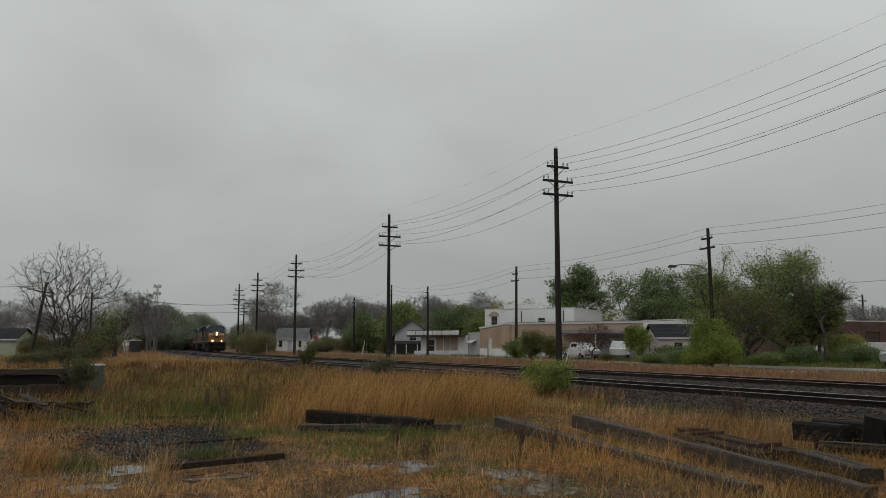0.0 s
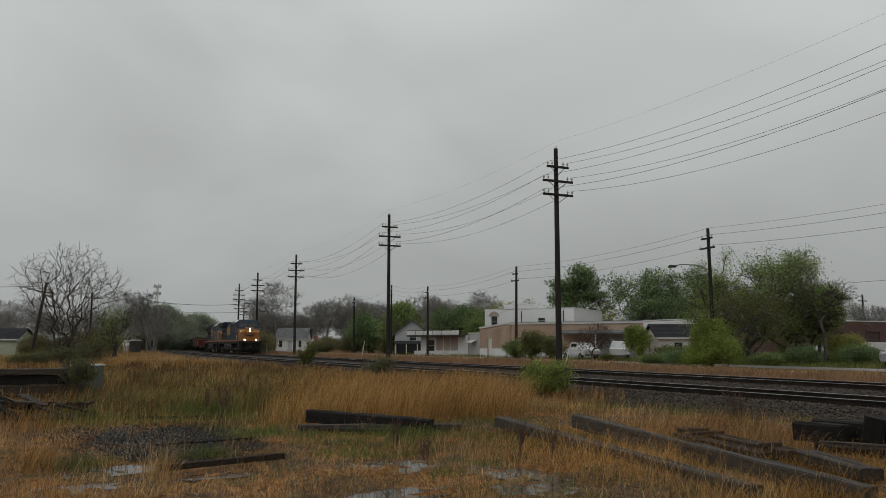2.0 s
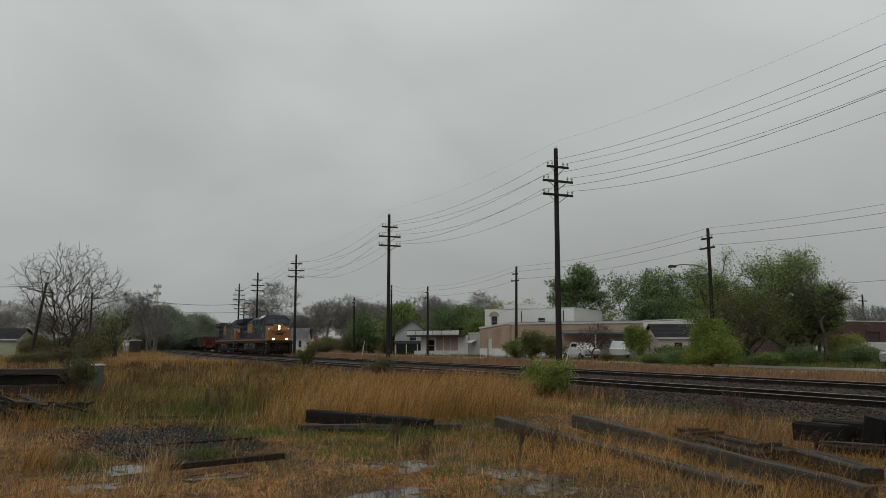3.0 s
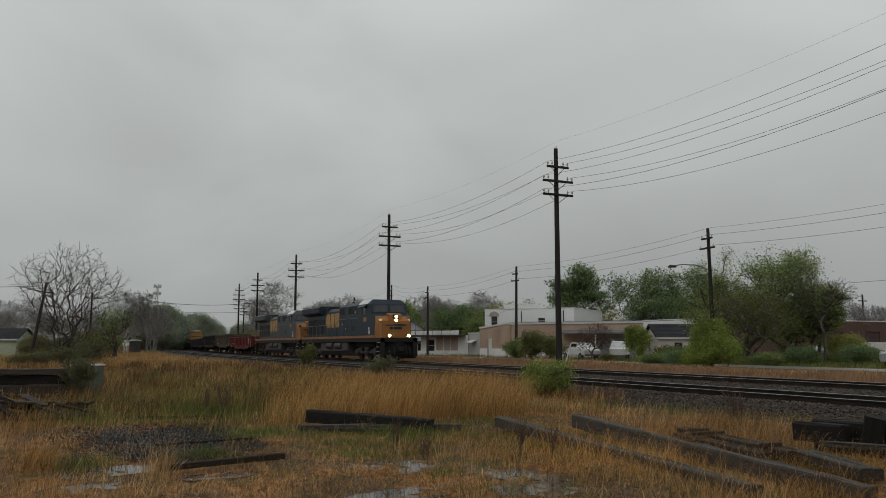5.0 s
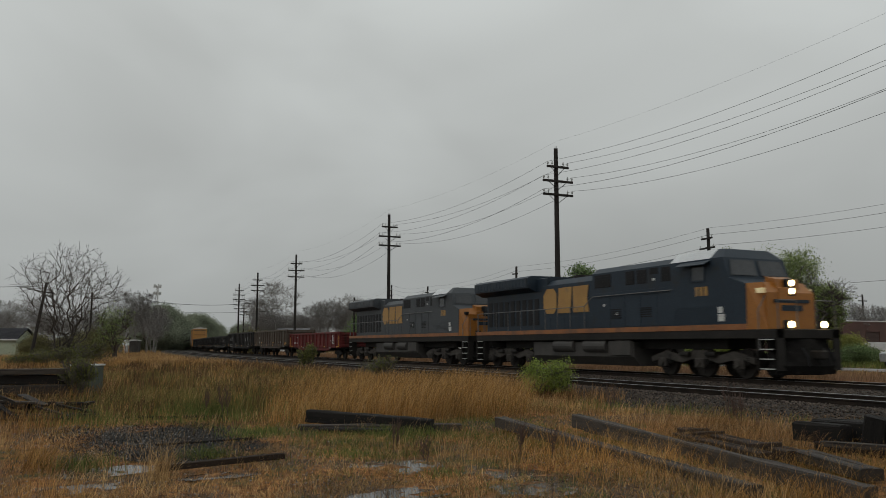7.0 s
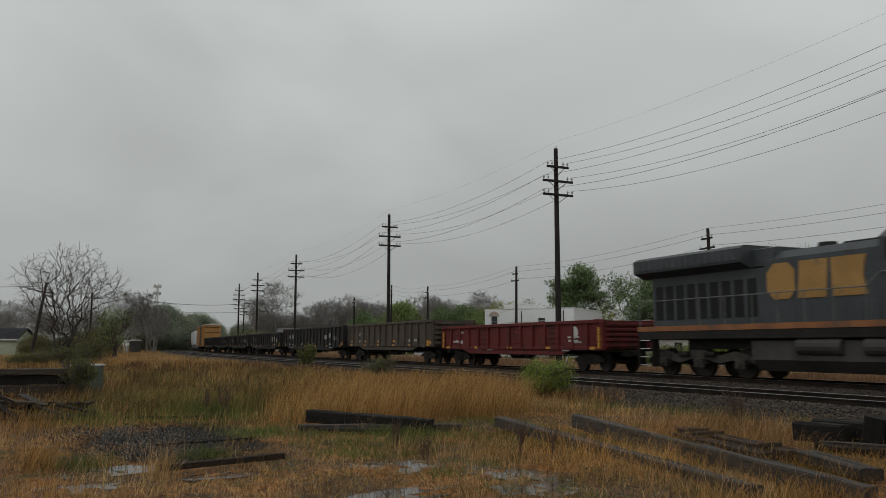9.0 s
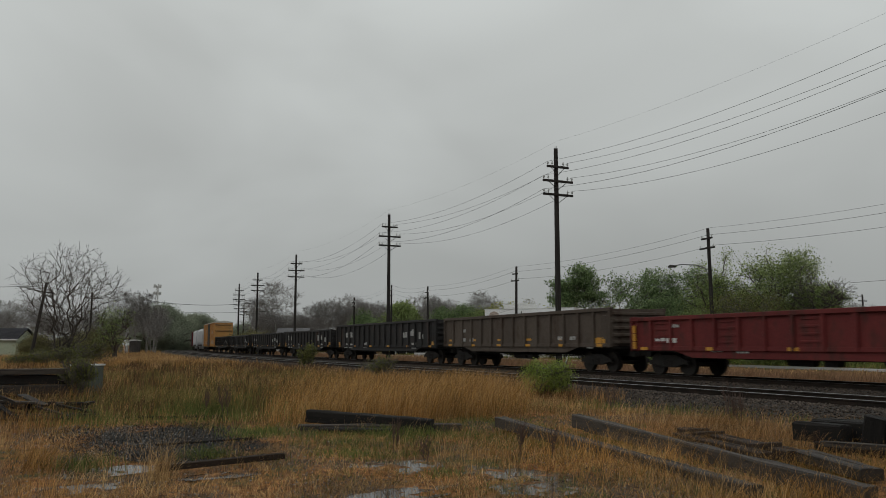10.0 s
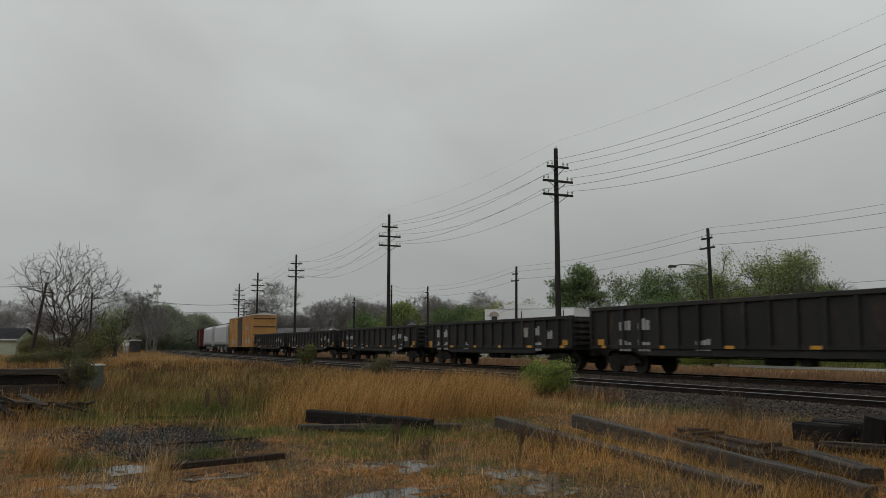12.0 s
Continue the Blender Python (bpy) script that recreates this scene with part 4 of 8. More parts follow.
M_GRED = mat("faded_red_oxide_paint", (0.125, 0.021, 0.021), (0.165, 0.031, 0.029), 0.6, 20, 0.65, bump=0.15, bump_dist=0.01, stain=(0.062, 0.022, 0.018), stain_scale=1.1, stain_pos=0.5, stretch=(1.4, 1.4, 0.45), spec=0.2)
M_GBROWN = mat("weathered_brown_paint", (0.082, 0.064, 0.052), (0.112, 0.089, 0.071), 0.5, 20, 0.7, bump=0.15, stain=(0.055, 0.037, 0.028), stain_scale=1.1, stain_pos=0.52, stretch=(1.4, 1.4, 0.45), spec=0.2)
M_GBLACK = mat("dull_black_car_paint", (0.021, 0.020, 0.020), (0.034, 0.032, 0.031), 0.6, 20, 0.6, bump=0.15, stain=(0.062, 0.042, 0.034), stain_scale=1.1, stain_pos=0.56, stretch=(1.4, 1.4, 0.45), rand=0.2, spec=0.2)
M_BOXY = mat("faded_yellow_boxcar_paint", (0.40, 0.19, 0.045), (0.50, 0.25, 0.065), 0.5, 20, 0.6, bump=0.1, stain=(0.25, 0.13, 0.05), stain_scale=0.7, stain_pos=0.55)
M_BOXROOF = mat("galvanised_roof", (0.50, 0.47, 0.42), (0.62, 0.60, 0.55), 0.7, 20, 0.5, bump=0.1)
M_HOPPER = mat("pale_hopper_paint", (0.48, 0.49, 0.50), (0.58, 0.59, 0.60), 0.5, 20, 0.5, bump=0.1, stain=(0.30, 0.29, 0.28), stain_scale=0.6, stain_pos=0.56)
M_REFY = mat("yellow_reflector", (0.55, 0.25, 0.02), (0.65, 0.32, 0.03), 4, 30, 0.4, bump=0)
M_PALEMARK = mat("chalky_markings", (0.36, 0.36, 0.34), (0.48, 0.48, 0.46), 5, 40, 0.7, bump=0, stain=(0.14, 0.13, 0.12), stain_scale=5, stain_pos=0.55)


def boxcar(length, top, bottom, paint, roof, label, name="boxcar"):
    e = empty(name, None, label, name.replace("_", " "))
    h = length / 2
    bm = bmesh.new()
    prism(bm, [(-1.45, bottom), (1.45, bottom), (1.45, top - 0.35), (-1.45, top - 0.35)], 'x', -h, h)
    part("body", bm, paint, e)
    bm = bmesh.new()
    prism(bm, [(-1.5, top - 0.35), (1.5, top - 0.35), (1.5, top - 0.25), (0, top), (-1.5, top - 0.25)], 'x', -h - 0.05, h + 0.05)
    part("roof", bm, roof, e)
    n = 16
    for s in (-1, 1):
        for k in range(n + 1):
            x = -h + 0.06 + (length - 0.12) * k / n
            if abs(x) < 1.7:
                continue
            bm = bmesh.new()
            box(bm, x - 0.05, x + 0.05, *sorted((s * 1.45, s * 1.51)), bottom + 0.1, top - 0.36)
            part("rib", bm, paint, e)
        bm = bmesh.new()
        box(bm, -1.6, 1.6, *sorted((s * 1.46, s * 1.53)), bottom + 0.15, top - 0.4, 0.02)
        door = part("door", bm, M_TANK, e, "grey sliding door")
        bm = bmesh.new()
        for x in (-1.2, -0.4, 0.4, 1.2):
            cyl(bm, (x, s * 1.56, bottom + 0.2), (x, s * 1.56, top - 0.5), 0.025, 0.025, 6)
        part("lock_rod", bm, M_HRAIL, door)
        bm = bmesh.new()
        box(bm, *sorted((s * h, s * (h + 0.02))), -1.42, 1.42, bottom + 0.1, top - 0.4)
        end = part("end", bm, paint, e)
        for q in range(4):
            z = bottom + 0.5 + q * (top - bottom - 1.0) / 3.3
            bm = bmesh.new()
            box(bm, *sorted((s * (h + 0.02), s * (h + 0.1))), -1.38, 1.38, z, z + 0.12, 0.02)
            part("end_rib", bm, M_GBROWN, end)
    bm = bmesh.new()
    box(bm, -h, h, -0.3, 0.3, 0.7, bottom)
    part("underframe", bm, M_UNDER, e)
    freight_truck(e, -h + 1.9)
    freight_truck(e, h - 1.9)
    couplers(e, h)
    return e


def covered_hopper(length, top, label):
    e = empty("covered_hopper", None, label, "hopper car", "covered hoppers of the train")
    h = length / 2
    bm = bmesh.new()
    prof = [(-1.35, 1.3), (-1.5, 1.7), (-1.52, 2.8), (-1.45, top - 0.7), (-1.1, top - 0.25), (0, top - 0.12), (1.1, top - 0.25), (1.45, top - 0.7), (1.52, 2.8), (1.5, 1.7), (1.35, 1.3)]
    prism(bm, prof, 'x', -h + 1.5, h - 1.5)
    part("body", bm, M_HOPPER, e)
    for s in (-1, 1):
        bm = bmesh.new()
        prism(bm, [(s * (h - 1.5), 2.2), (s * (h - 1.5), top - 0.3), (s * (h - 0.5), top - 0.4), (s * (h - 0.4), top - 0.6)], 'y', -1.35, 1.35)
        part("slope_sheet", bm, M_HOPPER, e)
        for x in (h - 0.25, h - 1.5):
            for y in (-1.4, 1.4):
                bm = bmesh.new()
                box(bm, s * x - 0.06, s * x + 0.06, y - 0.06, y + 0.06, 1.0, top - 0.4)
                part("end_post", bm, M_HOPPER, e)
    bm = bmesh.new()
    box(bm, -h + 0.4, h - 0.4, -0.45, 0.45, top - 0.1, top, 0.02)
    part("running_board", bm, M_TANK, e)
    for k in range(3):
        x = (k - 1) * (length - 5) / 3
        bm = bmesh.new()
        prism(bm, [(x - 1.4, 1.3), (x + 1.4, 1.3), (x + 0.35, 0.45), (x - 0.35, 0.45)], 'y', -1.2, 1.2)
        part("hopper_bay", bm, M_HOPPER, e)
    bm = bmesh.new()
    box(bm, -h, h, -1.4, -1.3, 1.05, 1.3)
    box(bm, -h, h, 1.3, 1.4, 1.05, 1.3)
    box(bm, -h, h, -0.3, 0.3, 0.8, 1.1)
    part("side_sill", bm, M_UNDER, e)
    freight_truck(e, -h + 1.9)
    freight_truck(e, h - 1.9)
    couplers(e, h)
    return e


SPEED, NOSE_AT_0 = 18.65, 151.07
TRAIN = []       # (thing, metres behind the nose)


def build_train():
    rng = random.Random(12)
    TRAIN.append((locomotive(M_LBLUE, "", M_LOGO, True, "dark blue diesel locomotive with yellow nose, headlights lit"), 10.0))
    TRAIN.append((locomotive(M_LGREY, "", M_LOGO, False, "faded grey diesel locomotive with yellow nose, unlit"), 32.8))
    red = gondola(16.75, 2.33, 0.72, M_GRED, "faded red empty gondola car with white markings", 14, panels=True)
    marks(red, rng, 8.37, 0.72, 2.33, [(-0.82, 0.35)], M_WHITE, "number_bar", 1.3, 0.24)
    marks(red, rng, 8.37, 0.72, 2.33, [(-0.72, 0.72), (0.72, 0.35), (0.6, 0.12), (-0.3, 0.12), (-0.45, 0.14)], M_PALEMARK, "marking_bar", 0.6, 0.14)
    bm = bmesh.new()
    box(bm, 5.5, 6.4, -1.465, -1.44, 1.52, 1.6)
    box(bm, 5.55, 6.3, -1.465, -1.44, 1.36, 1.44)
    cyl(bm, (6.05, -1.44, 1.78), (6.05, -1.465, 1.78), 0.28, 0.28, 16)
    part("emblem", bm, M_WHITE, red)
    for x in (-8.2, 8.0):
        bm = bmesh.new()
        box(bm, x, x + 0.18, -1.56, -1.5, 1.05, 2.0)
        part("yellow_panel", bm, M_REFY, red)
    reflectors(red, 8.37, 0.72, 2.33, 5, M_REFY)
    TRAIN.append((red, 54.95))
    brown = gondola(17.0, 2.83, 0.85, M_GBROWN, "weathered brown gondola car with close side ribs", 14)
    marks(brown, rng, 8.5, 0.85, 2.83, [(-0.72, 0.28), (-0.6, 0.28), (-0.72, 0.55), (0.5, 0.3), (0.62, 0.3), (0.78, 0.1)], M_PALEMARK, "marking_bar", 0.5, 0.2)
    reflectors(brown, 8.5, 0.85, 2.83, 6, M_REFY)
    for k in range(6):
        x = -7.65 + 15.3 * k / 5
        bm = bmesh.new()
        box(bm, x - 0.24, x + 0.24, -1.452, -1.44, 1.42, 1.53)
        part("reflector", bm, M_REFY, brown)
    bm = bmesh.new()
    box(bm, 7.3, 8.0, -1.46, -1.44, 1.2, 1.5)
    part("yellow_panel", bm, M_REFY, brown)
    TRAIN.append((brown, 73.2))
    centre = 82.9
    for k, (ln, top) in enumerate(((20.6, 2.86), (16.9, 2.58), (16.6, 2.55), (16.2, 2.5), (15.8, 2.5))):
        g = gondola(ln, top, 0.78, M_GBLACK, ("dull black gondola car with patchy pale markings", "dull black gondola car with yellow side reflectors", "sooty black gondola car with white stencil marks", "grimy black empty gondola car", "dark rusty black gondola car")[k], 18 if k == 0 else 14 + k % 2)
        h = ln / 2
        marks(g, rng, h, 0.78, top, [(-0.8, 0.08), (-0.68, 0.08), (-0.8, 0.5), (-0.68, 0.5), (0.45, 0.45), (0.58, 0.5), (0.72, 0.4), (0.6, 0.08), (-0.35, 0.1)], M_PALEMARK, "marking_bar", 0.8 if k == 0 else 0.6, 0.5 if k < 2 else 0.36)
        reflectors(g, h, 0.78, top, 6, M_REFY)
        for x in (-h + 0.5, h - 0.9):
            bm = bmesh.new()
            box(bm, x, x + 0.42, -1.46, -1.44, 1.15, 1.45)
            part("yellow_panel", bm, M_REFY, g)
        TRAIN.append((g, centre + ln / 2))
        centre += ln + 1.45
    b = boxcar(19.2, 5.3, 0.95, M_BOXY, M_BOXROOF, "tall faded yellow boxcar with grey doors and pale roof")
    marks(b, rng, 9.6, 0.95, 5.3, [(-0.75, 0.1), (-0.55, 0.1), (0.4, 0.12), (0.65, 0.1), (0.5, 0.5), (-0.6, 0.55)], M_PALEMARK, "marking_bar", 1.5, 0.7)
    TRAIN.append((b, 186.1))
    for k in range(2):
        TRAIN.append((covered_hopper(17.6, 4.65, "pale grey covered hopper car with stained flanks"), 206.4 + k * 18.9))
    TRAIN.append((boxcar(17.0, 4.6, 0.95, M_GRED, M_GRED, "dark red boxcar with closed doors"), 244.6))


build_train()


def motions():
    """The train rolls eastward at an even speed; every wheelset turns with it."""
    for thing, behind in TRAIN:
        rows = []
        for k in range(25):
            t = k * 0.5
            x, y, h = on_line(NOSE_AT_0 + behind - SPEED * t, FAR_TRACK)
            rows.append((t, pose(x, y, RAIL_Z, 0, 0, h)))
        walk(thing, rows)
    for axle, r in AXLES:
        p = axle.location.copy()
        turn = math.degrees(SPEED / r / FPS)
        walk(axle, [(k / FPS, pose(p.x, p.y, p.z) @ Matrix.Rotation(radians(turn * k), 4, 'Y')) for k in range(361)])


# ---------------------------------------------------------------- street side: road, poles, buildings
def spot(aside, ahead):
    """Plan place from the viewer: metres ahead along the axis of view, and aside as a share of that (right positive)."""
    c, s = 0.9061, 0.4231
    return -c * ahead + s * aside * ahead, s * ahead + c * aside * ahead


def build_road():
    bm = bmesh.new()
    n = 60
    ring = []
    for k in range(n + 1):
        a = -60 + 260 * k / n
        row = []
        for y in (36.3, 38.0, 40.6):
            px, py, _ = on_line(a, y)
            row.append(bm.verts.new((px, py, 0.36)))
        ring.append(row)
    for r0, r1 in zip(ring, ring[1:]):
        for k in range(2):
            bm.faces.new((r0[k], r0[k + 1], r1[k + 1], r1[k]))
    bmesh.ops.recalc_face_normals(bm, faces=bm.faces)
    bmesh.ops.solidify(bm, geom=bm.faces[:], thickness=0.15)
    m = mat("wet_asphalt", (0.11, 0.11, 0.112), (0.16, 0.16, 0.16), 0.5, 40, 0.35, bump=0.2, stain=(0.08, 0.08, 0.08), stain_scale=0.3)
    tagged(part("road", bm, m), "wet grey asphalt side street", "road", kind="structure")


build_road()


def street_poles():
    spots = [(-16.0, 10.0), (-44.7, 10.0), (-72.5, 9.6), (-94.5, 9.0), (-107.0, 10.0), (-123.0, 9.1)]
    made = []
    for k, (x, h) in enumerate(spots):
        e = empty("street_pole", pose(x, 42.0, 0.0, 0, 1.5 if k == 2 else (-1.0 if k == 1 else 0), 0), "weathered brown wooden street pole with short crossarms", "utility pole", "poles along the street")
        bm = bmesh.new()
        cyl(bm, (0, 0, -0.4), (0, 0, h), 0.17, 0.11, 10)
        part("pole", bm, M_POLE, e)
        for z, hw in ((h - 0.75, 0.55), (h - 1.45, 0.75)):
            bm = bmesh.new()
            box(bm, -hw, hw, -0.2, -0.1, z - 0.06, z + 0.06, 0.01)
            part("crossarm", bm, M_POLE, e)
            for s in (-1, 1):
                bm = bmesh.new()
                cyl(bm, (s * (hw - 0.08), -0.15, z + 0.05), (s * (hw - 0.08), -0.15, z + 0.24), 0.05, 0.035, 8)
                part("insulator", bm, M_INSUL, e)
        if k == 1:
            bm = bmesh.new()
            tube_path(bm, [(0, -0.15, 7.0), (-0.8, -0.5, 7.4), (-1.9, -0.9, 7.55), (-2.4, -1.1, 7.5)], 0.04, 6)
            arm = part("lamp_arm", bm, M_HRAIL, e)
            bm = bmesh.new()
            prism(bm, [(-2.95, 7.40), (-2.4, 7.36), (-2.35, 7.52), (-2.7, 7.6), (-2.95, 7.5)], 'y', -1.28, -1.02)
            part("lamp_head", bm, M_TANK, arm)
        made.append((x, h))
    for dz, y, r in ((0.02, 0.0, 0.008), (-0.5, -0.15, 0.010), (-1.2, 0.5, 0.010), (-4.3, -0.2, 0.009)):
        bm = bmesh.new()
        pts = []
        for (x0, h0), (x1, h1) in zip(made, made[1:]):
            for i in range(12):
                t = i / 12
                pts.append((x0 + (x1 - x0) * t, 42.0 + y, (h0 + (h1 - h0) * t) + dz - 4 * 0.45 * t * (1 - t)))
        pts.append((made[-1][0], 42.0 + y, made[-1][1] + dz))
        tube_path(bm, pts, r, 4)
        tagged(part("street_wire", bm, M_WIRE), "dark sagging street power wire", "wire", "wires along the street")


street_poles()

M_WALLWHITE = mat("white_painted_wall", (0.70, 0.71, 0.71), (0.80, 0.81, 0.81), 0.4, 12, 0.7, bump=0.1, stain=(0.58, 0.58, 0.56), stain_scale=0.4, stain_pos=0.55)
M_SIDING = mat("white_siding", (0.66, 0.66, 0.65), (0.76, 0.76, 0.75), 0.5, 12, 0.65, bump=0.1, stain=(0.52, 0.52, 0.51), stain_scale=0.5)
M_BEIGE = mat("beige_metal_siding", (0.42, 0.30, 0.22), (0.50, 0.37, 0.275), 0.25, 10, 0.55, bump=0.1, stain=(0.36, 0.26, 0.19), stain_scale=0.25)
M_BRICK = mat("dark_red_brick", (0.085, 0.045, 0.038), (0.125, 0.066, 0.055), 0.5, 9, 0.8, bump=0.4, stain=(0.06, 0.04, 0.036), stain_scale=0.3)
M_ROOFDK = mat("dark_shingle_roof", (0.03, 0.03, 0.034), (0.05, 0.05, 0.055), 0.8, 18, 0.9, spec=0.1, bump=0.4)
M_ROOFGR = mat("grey_shingle_roof", (0.13, 0.13, 0.135), (0.19, 0.19, 0.195), 0.8, 18, 0.9, spec=0.1, bump=0.4)
M_PANE = mat("dark_window_pane", (0.02, 0.022, 0.025), (0.035, 0.038, 0.042), 0.8, 5, 0.12, bump=0, rough_var=0.05)
M_FRAME = mat("window_frame_paint", (0.55, 0.55, 0.54), (0.65, 0.65, 0.64), 1, 20, 0.6, bump=0)
M_TRIMW = mat("white_metal_trim", (0.62, 0.62, 0.60), (0.72, 0.72, 0.70), 0.6, 15, 0.5, bump=0.05)
M_LIME = mat("pale_yellow_siding", (0.36, 0.40, 0.29), (0.44, 0.48, 0.35), 0.5, 12, 0.7, bump=0.1)
M_GREYWALL = mat("grey_siding", (0.40, 0.41, 0.42), (0.48, 0.49, 0.50), 0.5, 12, 0.7, bump=0.1)
M_TAN = mat("tan_panel", (0.36, 0.28, 0.235), (0.43, 0.345, 0.29), 0.5, 12, 0.6, bump=0.05)


def wall(parent, name, p0, p1, z0, z1, material, openings=(), thick=0.2, top_drop=0.0):
    """An upright wall from p0 to p1 (plan), with openings (u0, u1, w0, w1) cut through it. Returns it and its frame."""
    p0, p1 = Vector((*p0, 0)), Vector((*p1, 0))
    length = (p1 - p0).length
    us = sorted({0.0, length, *[o[0] for o in openings], *[o[1] for o in openings]})
    ws = sorted({z0, z1, *[o[2] for o in openings], *[o[3] for o in openings]})
    bm = bmesh.new()
    for u0, u1 in zip(us, us[1:]):
        for w0, w1 in zip(ws, ws[1:]):
            mid = ((u0 + u1) / 2, (w0 + w1) / 2)
            if any(o[0] < mid[0] < o[1] and o[2] < mid[1] < o[3] for o in openings):
                continue
            box(bm, u0, u1, 0, thick, w0, w1)
    bmesh.ops.remove_doubles(bm, verts=bm.verts[:], dist=0.001)
    inner = [f for f in bm.faces if sum(1 for g in bm.faces if g is not f and (g.calc_center_median() - f.calc_center_median()).length < 0.001)]
    bmesh.ops.delete(bm, geom=inner, context='FACES')
    ang = math.atan2(p1.y - p0.y, p1.x - p0.x)
    m = Matrix.Translation(p0) @ Matrix.Rotation(ang, 4, 'Z')
    ob = part(name, bm, material, parent)
    ob.matrix_basis = m
    return ob, length


def window(wall_ob, o, material=None, bars=1):
    """A framed pane set into an opening of a wall."""
    u0, u1, w0, w1 = o
    bm = bmesh.new()
    f = 0.07
    box(bm, u0 - 0.04, u1 + 0.04, -0.03, 0.08, w1, w1 + f)
    box(bm, u0 - 0.06, u1 + 0.06, -0.06, 0.08, w0 - f, w0)
    box(bm, u0 - 0.05, u0 + 0.02, -0.028, 0.08, w0, w1)
    box(bm, u1 - 0.02, u1 + 0.05, -0.028, 0.08, w0, w1)
    for k in range(bars):
        c = w0 + (w1 - w0) * (k + 1) / (bars + 1)
        box(bm, u0 + 0.02, u1 - 0.02, 0.02, 0.07, c - 0.02, c + 0.02)
    w = part("window", bm, material or M_FRAME, wall_ob)
    bm = bmesh.new()
    box(bm, u0, u1, 0.09, 0.11, w0, w1)
    part("pane", bm, M_PANE, w)
    return w


def siding(wall_ob, length, z0, z1, pitch, material, vertical=False, openings=()):
    """Boards or ribs on a wall, as one part, left out over the openings."""
    bm = bmesh.new()
    if vertical:
        k = 0
        while k * pitch < length:
            u = k * pitch
            if not any(o[0] - 0.05 < u < o[1] + 0.05 for o in openings):
                box(bm, u, u + 0.06, -0.03, 0.004, z0, z1)
            k += 1
    else:
        k = 0
        while z0 + k * pitch < z1 - 0.02:
            z = z0 + k * pitch
            cuts = sorted((o[0] - 0.06, o[1] + 0.06) for o in openings if o[2] - 0.1 < z + pitch / 2 < o[3] + 0.1)
            u = 0.0
            for a, b in cuts + [(length, length)]:
                if a - u > 0.05:
                    prism(bm, [(-0.03, z), (0.004, z), (0.004, min(z1, z + pitch)), (-0.008, min(z1, z + pitch))], 'x', u, a)
                u = max(u, b)
            k += 1
    return part("cladding", bm, material, wall_ob)


def gable_house(name, corner, along, depth, length, eave, ridge, base, wallm, roofm, openings_front, openings_gable, label, doors=(), lap=0.2, chimney=False):
    """House with its front from corner in direction along (degrees), running back by depth; ridge parallel to the front."""
    e = empty(name, pose(corner[0], corner[1], 0, 0, 0, along), label, "house")
    f, fl = wall(e, "wall", (0, 0), (length, 0), base, eave, wallm, list(openings_front) + list(doors))
    siding(f, fl, base, eave, lap, wallm, openings=list(openings_front) + list(doors))
    for o in openings_front:
        window(f, o)
    for o in doors:
        bm = bmesh.new()
        box(bm, o[0], o[1], 0.06, 0.11, o[2], o[3], 0.01)
        d = part("door", bm, M_GREYWALL, f)
        bm = bmesh.new()
        cyl(bm, (o[1] - 0.1, 0.05, o[2] + 1.0), (o[1] - 0.1, -0.01, o[2] + 1.0), 0.03, 0.03, 8)
        part("door_handle", bm, M_HRAIL, d)
    for u, flip in ((0.0, 1), (length, 0)):
        a, b = ((0.0, depth), (0.0, 0.2)) if flip else ((length, 0.2), (length, depth))
        g, gl = wall(e, "wall", a, b, base, eave, wallm, openings_gable)
        siding(g, gl, base, eave, lap, wallm, openings=openings_gable)
        for o in openings_gable:
            window(g, o)
        bm = bmesh.new()
        x0, x1 = (0.01, 0.2) if flip else (length - 0.2, length - 0.01)
        prism(bm, [(0.0, eave), (depth, eave), (depth / 2, ridge - 0.08)], 'x', x0, x1)
        part("gable", bm, wallm, e)
    wall(e, "wall", (length, depth), (0, depth), base, eave, wallm)
    rise = ridge - eave
    for s in (0, 1):
        bm = bmesh.new()
        y0 = -0.35 if s == 0 else depth + 0.35
        ze = eave - rise * 0.35 / (depth / 2)
        prism(bm, [(y0, ze), (depth / 2, ridge), (depth / 2, ridge + 0.14), (y0, ze + 0.14)], 'x', -0.3, length + 0.3)
        r = part("roof", bm, roofm, e)
        bm = bmesh.new()
        nrow = 10
        for k in range(nrow):
            t0 = k / nrow
            ya, za = y0 + (depth / 2 - y0) * t0, ze + 0.14 + (ridge - ze) * t0
            yb, zb = y0 + (depth / 2 - y0) * (t0 + 1 / nrow), ze + 0.14 + (ridge - ze) * (t0 + 1 / nrow)
            prism(bm, [(ya, za + 0.03), (ya, za), (yb, zb), (yb, zb + 0.006)], 'x', -0.3, length + 0.3)
        part("shingle_course", bm, roofm, r)
        bm = bmesh.new()
        box(bm, -0.32, length + 0.32, *sorted((y0, y0 + (-0.03 if s == 0 else 0.03))), ze - 0.05, ze + 0.13)
        part("fascia", bm, M_TRIMW, r)
    if chimney:
        bm = bmesh.new()
        box(bm, length * 0.75, length * 0.75 + 0.5, depth / 2 - 0.25, depth / 2 + 0.25, ridge - 0.4, ridge + 0.7, 0.02)
        part("chimney", bm, M_BRICK, e)
    return e


